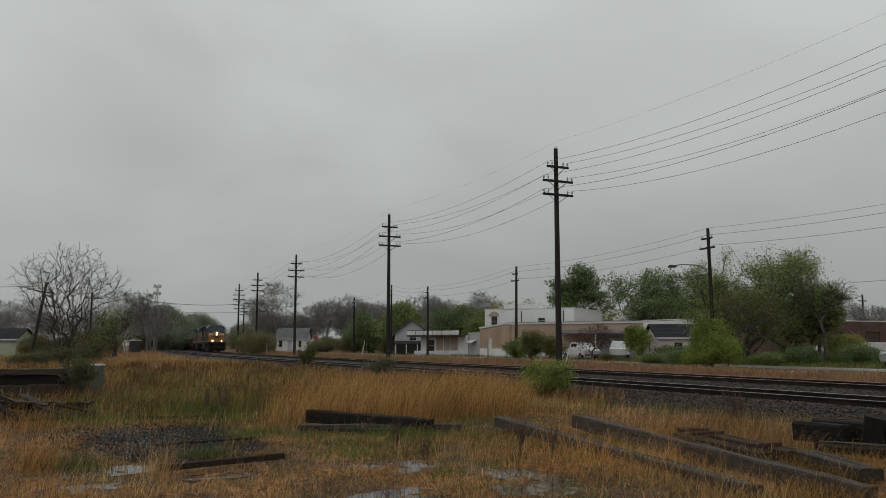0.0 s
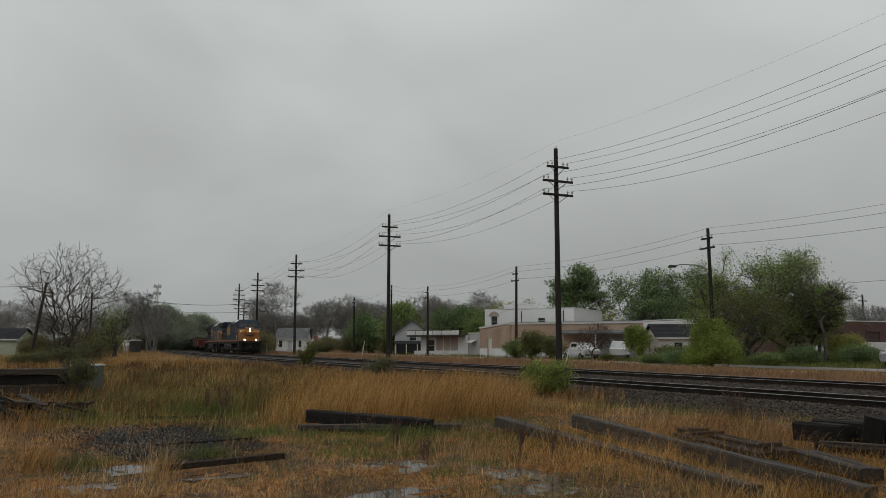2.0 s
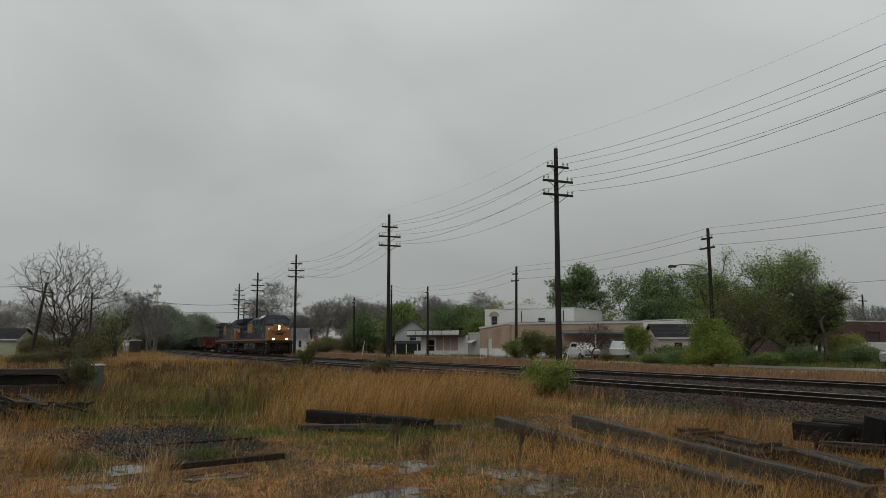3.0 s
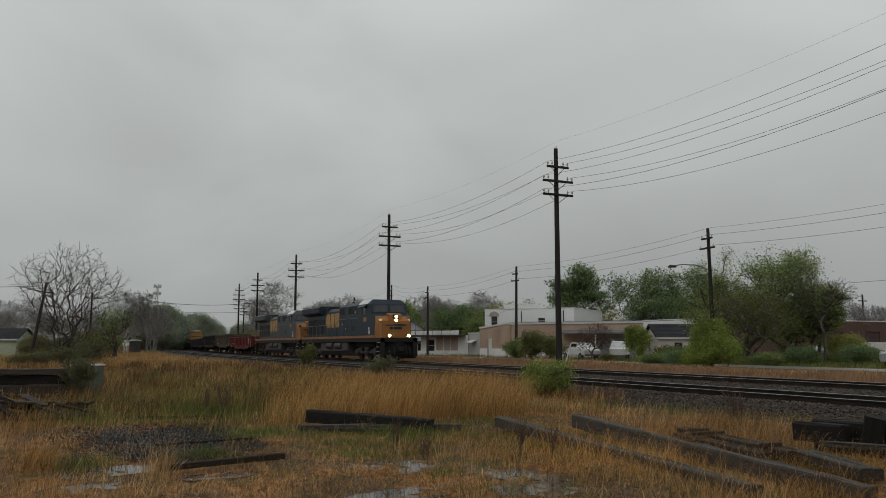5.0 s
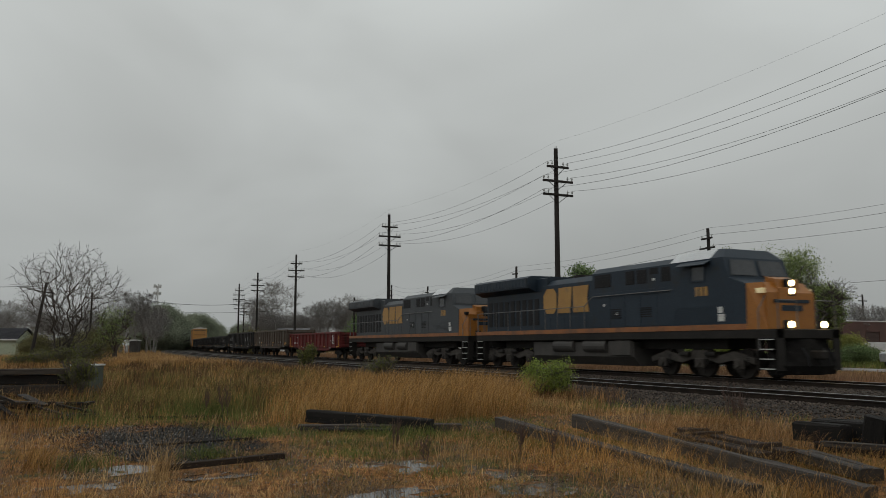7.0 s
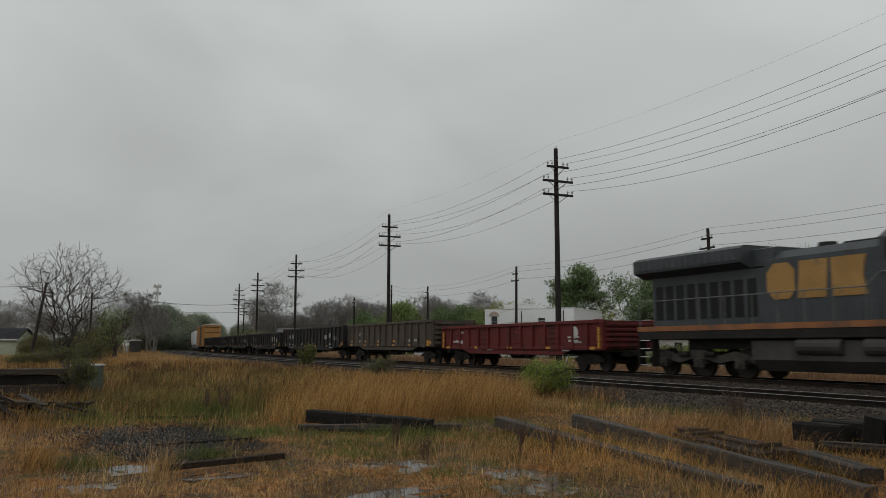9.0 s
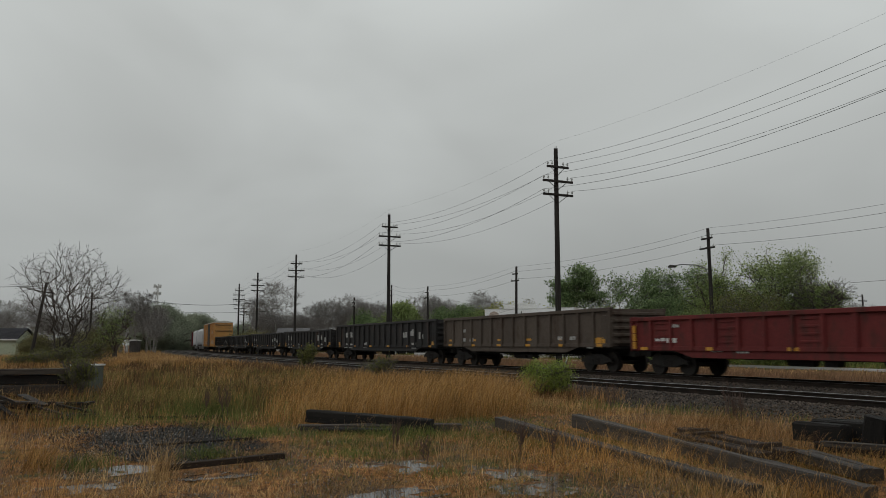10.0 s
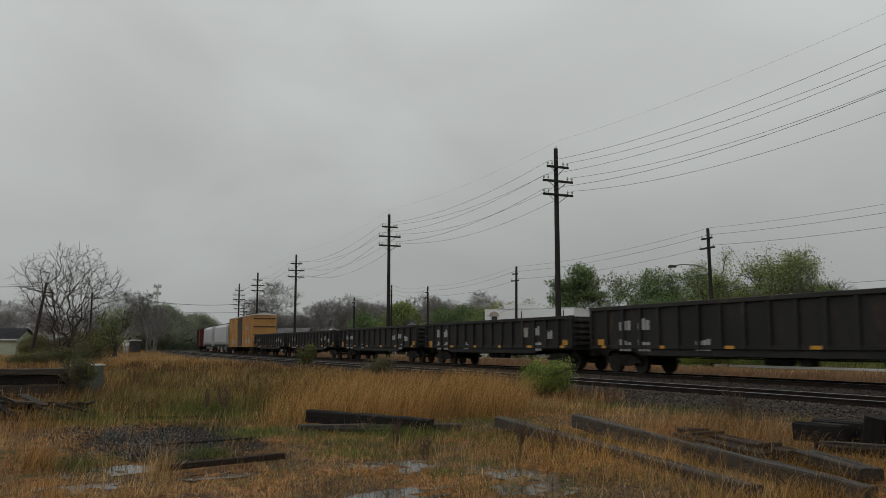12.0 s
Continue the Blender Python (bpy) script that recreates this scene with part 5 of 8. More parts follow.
def build_houses():
    x, y = -195.8, 47.3
    gable_house("house", (x, y), 64.0, 6.0, 7.3, 3.3, 5.6, 0.0, M_SIDING, M_ROOFGR,
                [(0.7, 1.5, 1.2, 2.7), (5.4, 6.1, 1.2, 2.6)], [(2, 3, 1.2, 2.6)], "small white sided house with grey shingle roof", doors=[(2.8, 3.8, 0.3, 2.5)])
    gable_house("house", spot(0.261, 86), 68.0, 4.6, 6.2, 2.5, 3.75, 0.2, M_SIDING, M_ROOFDK,
                [(1.7, 2.6, 1.0, 1.9)], [(1.2, 1.9, 0.9, 2.1)], "low white sided house with dark gable roof", doors=[(4.2, 5.1, 0.25, 2.2)], lap=0.25)
    gable_house("house", (-132.0, -15.6), 70.0, 6.5, 11.0, 2.5, 3.9, 0.0, M_LIME, M_ROOFDK,
                [(8.0, 8.7, 1.0, 2.2), (2.0, 3.0, 1.0, 2.2)], [(3, 4, 1, 2.2)], "pale yellow-green bungalow with dark gable roof")
    # gable end towards the railway, with a porch before it
    ex, ey = spot(-0.0375, 121)
    ax = Vector((math.cos(radians(-24)), math.sin(radians(-24))))
    cx, cy = ex - ax.x * 7.0 + ax.y * 2.5, ey - ax.y * 7.0 - ax.x * 2.5
    h = gable_house("house", (cx, cy), -24.0, 5.0, 7.0, 3.3, 5.2, 0.1, M_GREYWALL, M_ROOFGR,
                    [(0.8, 1.7, 1.1, 2.3), (3.6, 4.5, 1.1, 2.3)], [(1.9, 2.9, 2.3, 3.1)], "old grey frame house with a dark front porch")
    bm = bmesh.new()
    prism(bm, [(7.01, 2.1), (8.7, 1.75), (8.7, 1.87), (7.01, 2.25)], 'y', -0.1, 5.1)
    porch = part("porch_roof", bm, M_ROOFDK, h)
    for u in (0.1, 1.7, 3.3, 4.9):
        bm = bmesh.new()
        box(bm, 8.5, 8.62, u - 0.06, u + 0.06, 0.2, 1.8)
        part("porch_post", bm, M_TRIMW, porch)
    # dark sheet across the wall behind the porch posts
    bm = bmesh.new()
    box(bm, 7.01, 7.04, 0.2, 4.8, 0.2, 2.0)
    part("porch_screen", bm, M_PANE, porch)


build_houses()


def flat_building(name, corners, base, top, material, label, fronts, roofm=None, parapet=True):
    """Flat-roofed building on a plan of corners; fronts: per wall index a list of openings."""
    e = empty(name, None, label, "building")
    n = len(corners)
    made = []
    for k in range(n):
        a, b = Vector(corners[k]), Vector(corners[(k + 1) % n])
        d = (b - a).normalized()
        w, ln = wall(e, "wall", a + d * 0.0, b - d * 0.2, base, top, material, fronts.get(k, ()))
        for o in fronts.get(k, ()):
            window(w, o)
        made.append((w, ln))
        if parapet:
            bm = bmesh.new()
            box(bm, -0.05, ln + 0.15, -0.06, 0.26, top + 0.002, top + 0.12, 0.02)
            part("coping", bm, M_TRIMW, w)
    bm = bmesh.new()
    f = bm.faces.new([bm.verts.new((c[0], c[1], top - 0.3)) for c in corners])
    bmesh.ops.solidify(bm, geom=[f], thickness=0.15)
    bmesh.ops.recalc_face_normals(bm, faces=bm.faces)
    part("roof", bm, roofm or M_ROOFGR, e)
    return e, made


def build_warehouse():
    # beige metal shed with white base course and low gable towards the west
    a, b = Vector((-78.2, 44.7)), Vector((-66.8, 53.5))
    d = (b - a).normalized()
    nrm = Vector((-d.y, d.x))
    e = empty("warehouse", None, "long beige metal warehouse with white base and trim", "building")
    c0, c1 = a, b
    L1 = (c1 - c0).length
    ops = [(9.3, 13.6, 0.25, 2.9)]
    w, ln = wall(e, "wall", c0, c1, 0.2, 4.0, M_BEIGE, ops)
    siding(w, ln, 1.3, 3.85, 0.3, M_BEIGE, True, ops)
    bm = bmesh.new()
    box(bm, 0, 9.2, -0.06, 0.0, 0.2, 1.25, 0.01)
    part("base_course", bm, M_WALLWHITE, w)
    bm = bmesh.new()
    box(bm, -0.15, ln + 0.15, -0.12, 0.0, 3.85, 4.1, 0.02)
    part("gutter", bm, M_TRIMW, w)
    bm = bmesh.new()
    box(bm, 9.3, 13.6, 0.08, 0.14, 0.25, 2.9)
    for k in range(5):
        box(bm, 9.3, 13.6, 0.06, 0.08, 0.3 + k * 0.52, 0.76 + k * 0.52, 0.01)
    part("roller_door", bm, M_GREYWALL, w)
    bm = bmesh.new()
    prism(bm, [(-2.6, 2.75), (-2.6, 2.9), (0.0, 3.2), (0.0, 3.05)], 'x', 6.0, 14.5)
    cn = part("canopy", bm, M_ROOFGR, w)
    for u in (6.2, 10.2, 14.3):
        bm = bmesh.new()
        box(bm, u - 0.05, u + 0.05, -2.5, -2.4, 0.25, 2.76)
        part("canopy_post", bm, M_TRIMW, cn)
    # west gable end
    W = 8.8
    g0 = Vector((-87.0, 45.5))
    back = Vector((-0.88, 0.475))
    w2, l2 = wall(e, "wall", g0, a + (g0 - a).normalized() * 0.2, 0.2, 3.6, M_BEIGE, [(W - 6.5, W - 5.3, 0.3, 2.4)])
    siding(w2, l2, 1.3, 3.6, 0.3, M_BEIGE, True, [(W - 6.5, W - 5.3, 0.3, 2.4)])
    bm = bmesh.new()
    box(bm, W - 6.4, W - 5.4, 0.05, 0.1, 0.3, 2.4, 0.01)
    part("door", bm, M_TRIMW, w2)
    bm = bmesh.new()
    box(bm, 0, W - 6.6, -0.06, 0.0, 0.2, 1.25, 0.01)
    box(bm, W - 5.2, l2, -0.06, 0.0, 0.2, 1.25, 0.01)
    part("base_course", bm, M_WALLWHITE, w2)
    wall(e, "wall", c1, c1 + back * 14, 0.2, 4.0, M_BEIGE)
    wall(e, "wall", c1 + back * 14, g0 + back * 6, 0.2, 3.6, M_BEIGE)
    wall(e, "wall", g0 + back * 6, g0, 0.2, 3.6, M_BEIGE)
    bm = bmesh.new()
    prism(bm, [(0.0, 3.601), (l2, 3.601), (l2, 4.0), (0.0, 3.62)], 'y', 0.0, 0.2)
    part("gable", bm, M_BEIGE, w2)
    bm = bmesh.new()
    prism(bm, [(-0.1, 3.58), (l2 + 0.1, 3.96), (l2 + 0.1, 4.14), (-0.1, 3.76)], 'y', -0.1, -0.004)
    part("gutter", bm, M_TRIMW, w2)
    # roof panels
    bm = bmesh.new()
    f = bm.faces.new([bm.verts.new((*p, z)) for p, z in ((c0 - nrm * 0.2, 4.12), (c1 - nrm * 0.2, 4.12), (c1 + back * 14, 4.12), (g0 + back * 6, 3.75), (g0, 3.75))])
    bmesh.ops.solidify(bm, geom=[f], thickness=0.12)
    bmesh.ops.recalc_face_normals(bm, faces=bm.faces)
    part("roof", bm, M_TRIMW, e, "white metal roof edge")


build_warehouse()


def build_white_block():
    a, b = spot(0.0510, 106), spot(0.1594, 101)
    va, vb = Vector(a), Vector(b)
    d = (vb - va).normalized()
    nrm = Vector((-d.y, d.x))
    W = 14.0
    e, made = flat_building("building", [a, b, tuple(vb + nrm * W), tuple(va + nrm * W)], 0.2, 6.15, M_WALLWHITE, "two-storey white painted commercial building with flat roof",
                            {0: [(0.9, 1.7, 3.9, 5.3), (7.2, 8.1, 4.35, 5.0)], 3: [(6, 7, 3.5, 5.0)]})
    bm = bmesh.new()
    box(bm, 2.6, 7.0, -0.02, 0.3, 6.28, 6.75, 0.02)
    box(bm, 4.2, 5.8, -0.03, 0.31, 6.76, 6.95, 0.02)
    part("parapet", bm, M_WALLWHITE, made[0][0])
    # brown hood mould over the corner window
    bm = bmesh.new()
    prism(bm, [(0.6, 5.32), (2.0, 5.32), (1.85, 5.75), (1.3, 5.95), (0.75, 5.75)], 'y', -0.14, -0.01)
    part("window_hood", bm, M_TAN, made[0][0])
    for u in (5.0, 10.5):
        bm = bmesh.new()
        cyl(bm, (u, -0.08, 3.4), (u, -0.08, 5.9), 0.06, 0.06, 8)
        part("downpipe", bm, M_TANK, made[0][0])


build_white_block()


def build_diner():
    a, b = spot(-0.0269, 110), spot(0.0303, 106)
    va, vb = Vector(a), Vector(b)
    d = (vb - va).normalized()
    nrm = Vector((-d.y, d.x))
    e, made = flat_building("shop", [a, b, tuple(vb + nrm * 8), tuple(va + nrm * 8)], 0.25, 2.9, M_WALLWHITE, "low white roadside shop with flat canopy and tan panels",
                            {0: [(1.2, 2.2, 0.9, 2.3)], 3: [(2, 4, 1, 2.2)]}, parapet=False)
    w = made[0][0]
    bm = bmesh.new()
    box(bm, -1.2, 7.0, -1.6, 0.3, 2.75, 2.92, 0.02)
    cn = part("canopy", bm, M_TANK, w)
    for k in range(6):
        bm = bmesh.new()
        box(bm, -1.15 + k * 1.36, 0.12 + k * 1.36, -1.55, -1.45, 2.96, 3.5, 0.015)
        part("fascia_panel", bm, M_TRIMW, cn)
    bm = bmesh.new()
    box(bm, -1.2, 7.0, -1.4, -1.3, 2.921, 3.58)
    part("fascia_frame", bm, M_TANK, cn)
    for k in range(3):
        bm = bmesh.new()
        box(bm, 2.5 + k * 1.15, 3.55 + k * 1.15, -0.05, 0.0, 0.95, 2.7, 0.01)
        part("tan_panel", bm, M_TAN, w)
    bm = bmesh.new()
    box(bm, -1.0, 7.0, -0.12, -0.051, 0.25, 0.9, 0.01)
    part("base_course", bm, M_WALLWHITE, w)
    # lean-to beside it
    a2, b2 = spot(0.0310, 106), spot(0.0462, 104)
    v2, w2 = Vector(a2), Vector(b2)
    e2, m2 = flat_building("annex", [a2, b2, tuple(w2 + nrm * 6), tuple(v2 + nrm * 6)], 0.25, 3.1, M_GREYWALL, "pale grey sided annex with a small awning", {}, parapet=True)
    bm = bmesh.new()
    prism(bm, [(-0.8, 1.9), (-0.8, 2.0), (0.0, 2.3), (0.0, 2.2)], 'x', 0.4, 1.6)
    part("awning", bm, M_TRIMW, m2[0][0])


build_diner()


M_BOARD = mat("boarded_window", (0.06, 0.04, 0.036), (0.085, 0.055, 0.048), 1.0, 10, 0.85, bump=0.2)


def build_brick_works():
    c = (-75.5, 69.6)
    e, made = flat_building("brick_building", [(-92.0, 69.6), c, (-76.0, 118.0), (-92.0, 118.0)], 0.0, 4.75, M_BRICK, "long low dark red brick building with bricked-up windows",
                            {1: [(6.5 + k * 7.2, 9.3 + k * 7.2, 2.1, 3.4) for k in range(6)]})
    for ob in made[1][0].children:
        if ob.name.startswith("window"):
            ob.data.materials[0] = M_BRICK
            for pane in ob.children:
                pane.data.materials[0] = M_BOARD
    bm = bmesh.new()
    box(bm, 0, 16.2, -0.05, -0.004, 0.0, 4.70, 0.01)
    part("white_facing", bm, M_WALLWHITE, made[0][0])


build_brick_works()


# ---------------------------------------------------------------- vehicles and small street things
M_CARWHITE = mat("white_car_paint", (0.62, 0.63, 0.63), (0.70, 0.71, 0.71), 0.8, 20, 0.3, bump=0)
M_CARSILVER = mat("silver_car_paint", (0.36, 0.38, 0.38), (0.42, 0.44, 0.44), 0.8, 20, 0.3, 0.4, bump=0)
M_TYRE = mat("tyre_rubber", (0.02, 0.02, 0.02), (0.035, 0.035, 0.035), 3, 30, 0.85, bump=0.2)


def vehicle(name, m, paint, label, kind):
    """Pickup, box truck or car: body shell, cab glass, wheels, lamps, bumper. x forward."""
    e = empty(name, m, label, "truck" if kind != "car" else "car", "parked vehicles")
    bm = bmesh.new()
    if kind == "pickup":
        prof = [(-2.6, 0.5), (2.6, 0.5), (2.65, 0.95), (2.5, 1.1), (1.3, 1.2), (0.75, 1.75), (-0.75, 1.78), (-0.95, 1.15), (-2.6, 1.12)]
    elif kind == "truck":
        prof = [(-2.8, 0.6), (2.7, 0.6), (2.75, 1.3), (1.7, 1.45), (1.2, 2.1), (-0.2, 2.15), (-0.3, 1.1), (-2.8, 1.1)]
    else:
        prof = [(-2.2, 0.4), (2.2, 0.4), (2.25, 0.75), (1.4, 0.92), (0.7, 1.4), (-1.0, 1.42), (-1.7, 0.98), (-2.25, 0.9)]
    prism(bm, prof, 'y', -0.92, 0.92)
    top = max(p[1] for p in prof)
    for v in bm.verts:
        if v.co.z > top - 0.1:
            v.co.y *= 0.8
    bmesh.ops.bevel(bm, geom=bm.edges[:], offset=0.04, segments=1, affect='EDGES')
    body = part("body", bm, paint, e)
    zg = top - 0.45
    xs = {"pickup": ((0.05, 0.75), (-0.65, -0.05)), "truck": ((0.1, 1.1),), "car": ((0.0, 0.75), (-0.95, -0.08))}[kind]
    for s in (-1, 1):
        for x0, x1 in xs:
            bm = bmesh.new()
            box(bm, x0, x1, *sorted((s * 0.84, s * 0.9)), zg, top - 0.1, 0.02)
            part("side_window", bm, M_PANE, e)
        bm = bmesh.new()
        box(bm, prof[1][0] - 0.05, prof[1][0] + 0.06, *sorted((s * 0.55, s * 0.85)), prof[2][1] - 0.3, prof[2][1] - 0.1, 0.02)
        part("headlight", bm, M_FRAME, e)
        for x in (prof[0][0] + 0.85, prof[1][0] - 0.9):
            bm = bmesh.new()
            cyl(bm, (x, s * 0.72, 0.36), (x, s * 0.95, 0.36), 0.36, 0.36, 18)
            w = part("wheel", bm, M_TYRE, e)
            bm = bmesh.new()
            cyl(bm, (x, s * 0.94, 0.36), (x, s * 0.97, 0.36), 0.2, 0.18, 12)
            part("rim", bm, M_HRAIL, w)
    bm = bmesh.new()
    box(bm, prof[1][0], prof[1][0] + 0.12, -0.88, 0.88, 0.42, 0.6, 0.03)
    part("bumper", bm, M_HRAIL, e)
    if kind == "truck":
        bm = bmesh.new()
        for x in (-2.7, -1.5, -0.4):
            for s in (-1, 1):
                cyl(bm, (x, s * 0.85, 1.1), (x, s * 0.85, 2.3), 0.035, 0.035, 6)
        for s in (-1, 1):
            tube_path(bm, [(-2.75, s * 0.85, 2.3), (1.2, s * 0.85, 2.3)], 0.035, 6)
        part("ladder_rack", bm, M_FRAME, e)
    return e


def build_vehicles():
    x, y = spot(0.167, 78)
    vehicle("pickup", pose(x, y, 0.28, 0, 0, -8) @ Matrix.Scale(0.9, 4), M_CARWHITE, "white crew-cab pickup parked by the warehouse", "pickup")
    x, y = spot(0.214, 76)
    vehicle("utility_truck", pose(x, y, 0.28, 0, 0, -42) @ Matrix.Scale(0.8, 4), M_CARWHITE, "white utility truck with a ladder rack", "truck")
    x, y = spot(0.475, 66)
    vehicle("car", pose(x, y, 0.28, 0, 0, 60), M_CARSILVER, "silver car half hidden by weeds", "car")
    x, y = spot(0.575, 47)
    vehicle("car", pose(x, y, 0.3, 0, 0, 95), M_CARSILVER, "pale silver car parked on the street", "car")
    # white trailer box by the brick building
    x, y = spot(0.53, 75)
    e = empty("trailer", pose(x, y, 0.28, 0, 0, 75), "small white box trailer", "trailer")
    bm = bmesh.new()
    box(bm, -2, 2, -1, 1, 0.45, 1.6, 0.04)
    part("body", bm, M_CARWHITE, e)
    for s in (-1, 1):
        bm = bmesh.new()
        cyl(bm, (0, s * 0.8, 0.3), (0, s * 1.0, 0.3), 0.3, 0.3, 16)
        part("wheel", bm, M_TYRE, e)
    x, y = spot(-0.494, 122)
    e = empty("caravan", pose(x, y, 0.2, 0, 0, 66), "white caravan beside the bungalow", "trailer")
    bm = bmesh.new()
    prism(bm, [(-2.2, 0.5), (2.0, 0.5), (2.3, 1.2), (2.0, 2.4), (-1.9, 2.5), (-2.2, 2.2)], 'y', -1.05, 1.05)
    part("body", bm, M_CARWHITE, e)
    bm = bmesh.new()
    box(bm, -0.8, 0.4, -1.07, -1.05, 1.4, 2.0, 0.0)
    part("window", bm, M_PANE, e)
    for s in (-1, 1):
        bm = bmesh.new()
        cyl(bm, (0, s * 0.8, 0.32), (0, s * 1.0, 0.32), 0.32, 0.32, 16)
        part("wheel", bm, M_TYRE, e)


build_vehicles()


def build_crossing():
    x, y = spot(-0.3835, 150)
    e = empty("crossing_signal", pose(x, y, 0.2, 0, 0, -20), "silver level crossing signal mast with crossbuck", "signal")
    bm = bmesh.new()
    cyl(bm, (0, 0, 0), (0, 0, 5.0), 0.07, 0.06, 8)
    part("mast", bm, M_FRAME, e)
    bm = bmesh.new()
    box(bm, 0.08, 0.11, -0.7, 0.7, -0.11, 0.11, m=Matrix.Translation((0, 0, 4.2)) @ pose(0, 0, 0, 45, 0, 0))
    box(bm, 0.112, 0.14, -0.7, 0.7, -0.11, 0.11, m=Matrix.Translation((0, 0, 4.2)) @ pose(0, 0, 0, -45, 0, 0))
    part("crossbuck", bm, M_FRAME, e)
    for s in (-1, 1):
        bm = bmesh.new()
        cyl(bm, (0.05, s * 0.45, 2.7), (0.12, s * 0.45, 2.7), 0.25, 0.25, 14)
        part("signal_lamp", bm, M_BLACK, e)
    bm = bmesh.new()
    box(bm, 0.02, 0.06, -0.5, 0.5, 2.66, 2.74)
    part("lamp_bracket", bm, M_FRAME, e)
    bm = bmesh.new()
    box(bm, -0.25, 0.25, -0.25, 0.25, 0, 1.3, 0.03)
    part("base_box", bm, M_FRAME, e)
    x, y = spot(-0.3735, 150)
    e = empty("signal_cabinet", pose(x, y, 0.2, 0, 0, -20), "grey steel signal cabinet with pale roof", "cabinet")
    bm = bmesh.new()
    box(bm, -0.9, 0.9, -0.75, 0.75, 0.0, 2.2, 0.03)
    part("body", bm, M_TANK, e)
    bm = bmesh.new()
    prism(bm, [(-0.9, 2.2), (0.9, 2.2), (0.9, 2.3), (0, 2.45), (-0.9, 2.3)], 'x', -1.1, 1.1)
    part("roof", bm, M_FRAME, e)
    for s in (-0.38, 0.38):
        bm = bmesh.new()
        box(bm, 0.9, 0.93, s - 0.34, s + 0.34, 0.15, 2.05, 0.01)
        part("door", bm, M_TANK, e)
    # lattice mast of a far radio tower
    x, y = spot(-0.349, 900)
    e = empty("radio_tower", pose(x, y, 0, 0, 0, 10), "far grey lattice radio tower in the mist", "tower")
    bm = bmesh.new()
    H = 66.0
    for k in range(3):
        a = k * 2.094
        cyl(bm, (3.0 * math.cos(a), 3.0 * math.sin(a), 0), (1.2 * math.cos(a), 1.2 * math.sin(a), H), 0.35, 0.3, 5)
    for k in range(14):
        z = k * H / 14
        r0, r1 = 3.0 - 1.8 * k / 14, 3.0 - 1.8 * (k + 1) / 14
        for q in range(3):
            a, b = q * 2.094, (q + 1) * 2.094
            cyl(bm, (r0 * math.cos(a), r0 * math.sin(a), z), (r1 * math.cos(b), r1 * math.sin(b), z + H / 14), 0.18, 0.18, 4)
    part("lattice", bm, M_INSUL, e)
    for z in (58.0, 66.0):
        bm = bmesh.new()
        for q in range(6):
            a = q * 1.047
            box(bm, 3.6 * math.cos(a) - 0.5, 3.6 * math.cos(a) + 0.5, 3.6 * math.sin(a) - 0.5, 3.6 * math.sin(a) + 0.5, z - 1.8, z + 1.8)
            cyl(bm, (0, 0, z), (3.6 * math.cos(a), 3.6 * math.sin(a), z), 0.2, 0.2, 4)
        part("antenna_ring", bm, M_INSUL, e)
    # marker stakes by the track
    for (x, y), lean, h in (((-81.3, 28.6), 10, 2.0), ((-40.5, 26.6), 19, 1.75), ((-118.0, 27.2), 0, 1.8)):
        bm = bmesh.new()
        cyl(bm, (0, 0, -0.2), (0, 0, h), 0.045, 0.04, 8)
        ob = part("marker_stake", bm, M_FRAME)
        ob.matrix_basis = pose(x, y, 0.1, -lean, 0, 0)
        tagged(ob, "thin pale leaning marker stake in dry grass", "stake", "marker stakes")
    # small banner on a post by the far house
    x, y = spot(-0.1565, 190)
    e = empty("banner", pose(x, y, 0.2, 0, 0, 60), "small red and white banner on a post", "banner")
    bm = bmesh.new()
    cyl(bm, (0, 0, 0), (0, 0, 3.6), 0.04, 0.04, 6)
    part("post", bm, M_HRAIL, e)
    for z0, z1, mm in ((2.4, 3.5, mat("red_cloth", (0.35, 0.06, 0.06), (0.42, 0.08, 0.08), 2, 20, 0.8)), (1.3, 2.38, M_FRAME)):
        bm = bmesh.new()
        box(bm, 0.05, 0.85, -0.01, 0.01, z0, z1)
        part("cloth", bm, mm, e)


build_crossing()


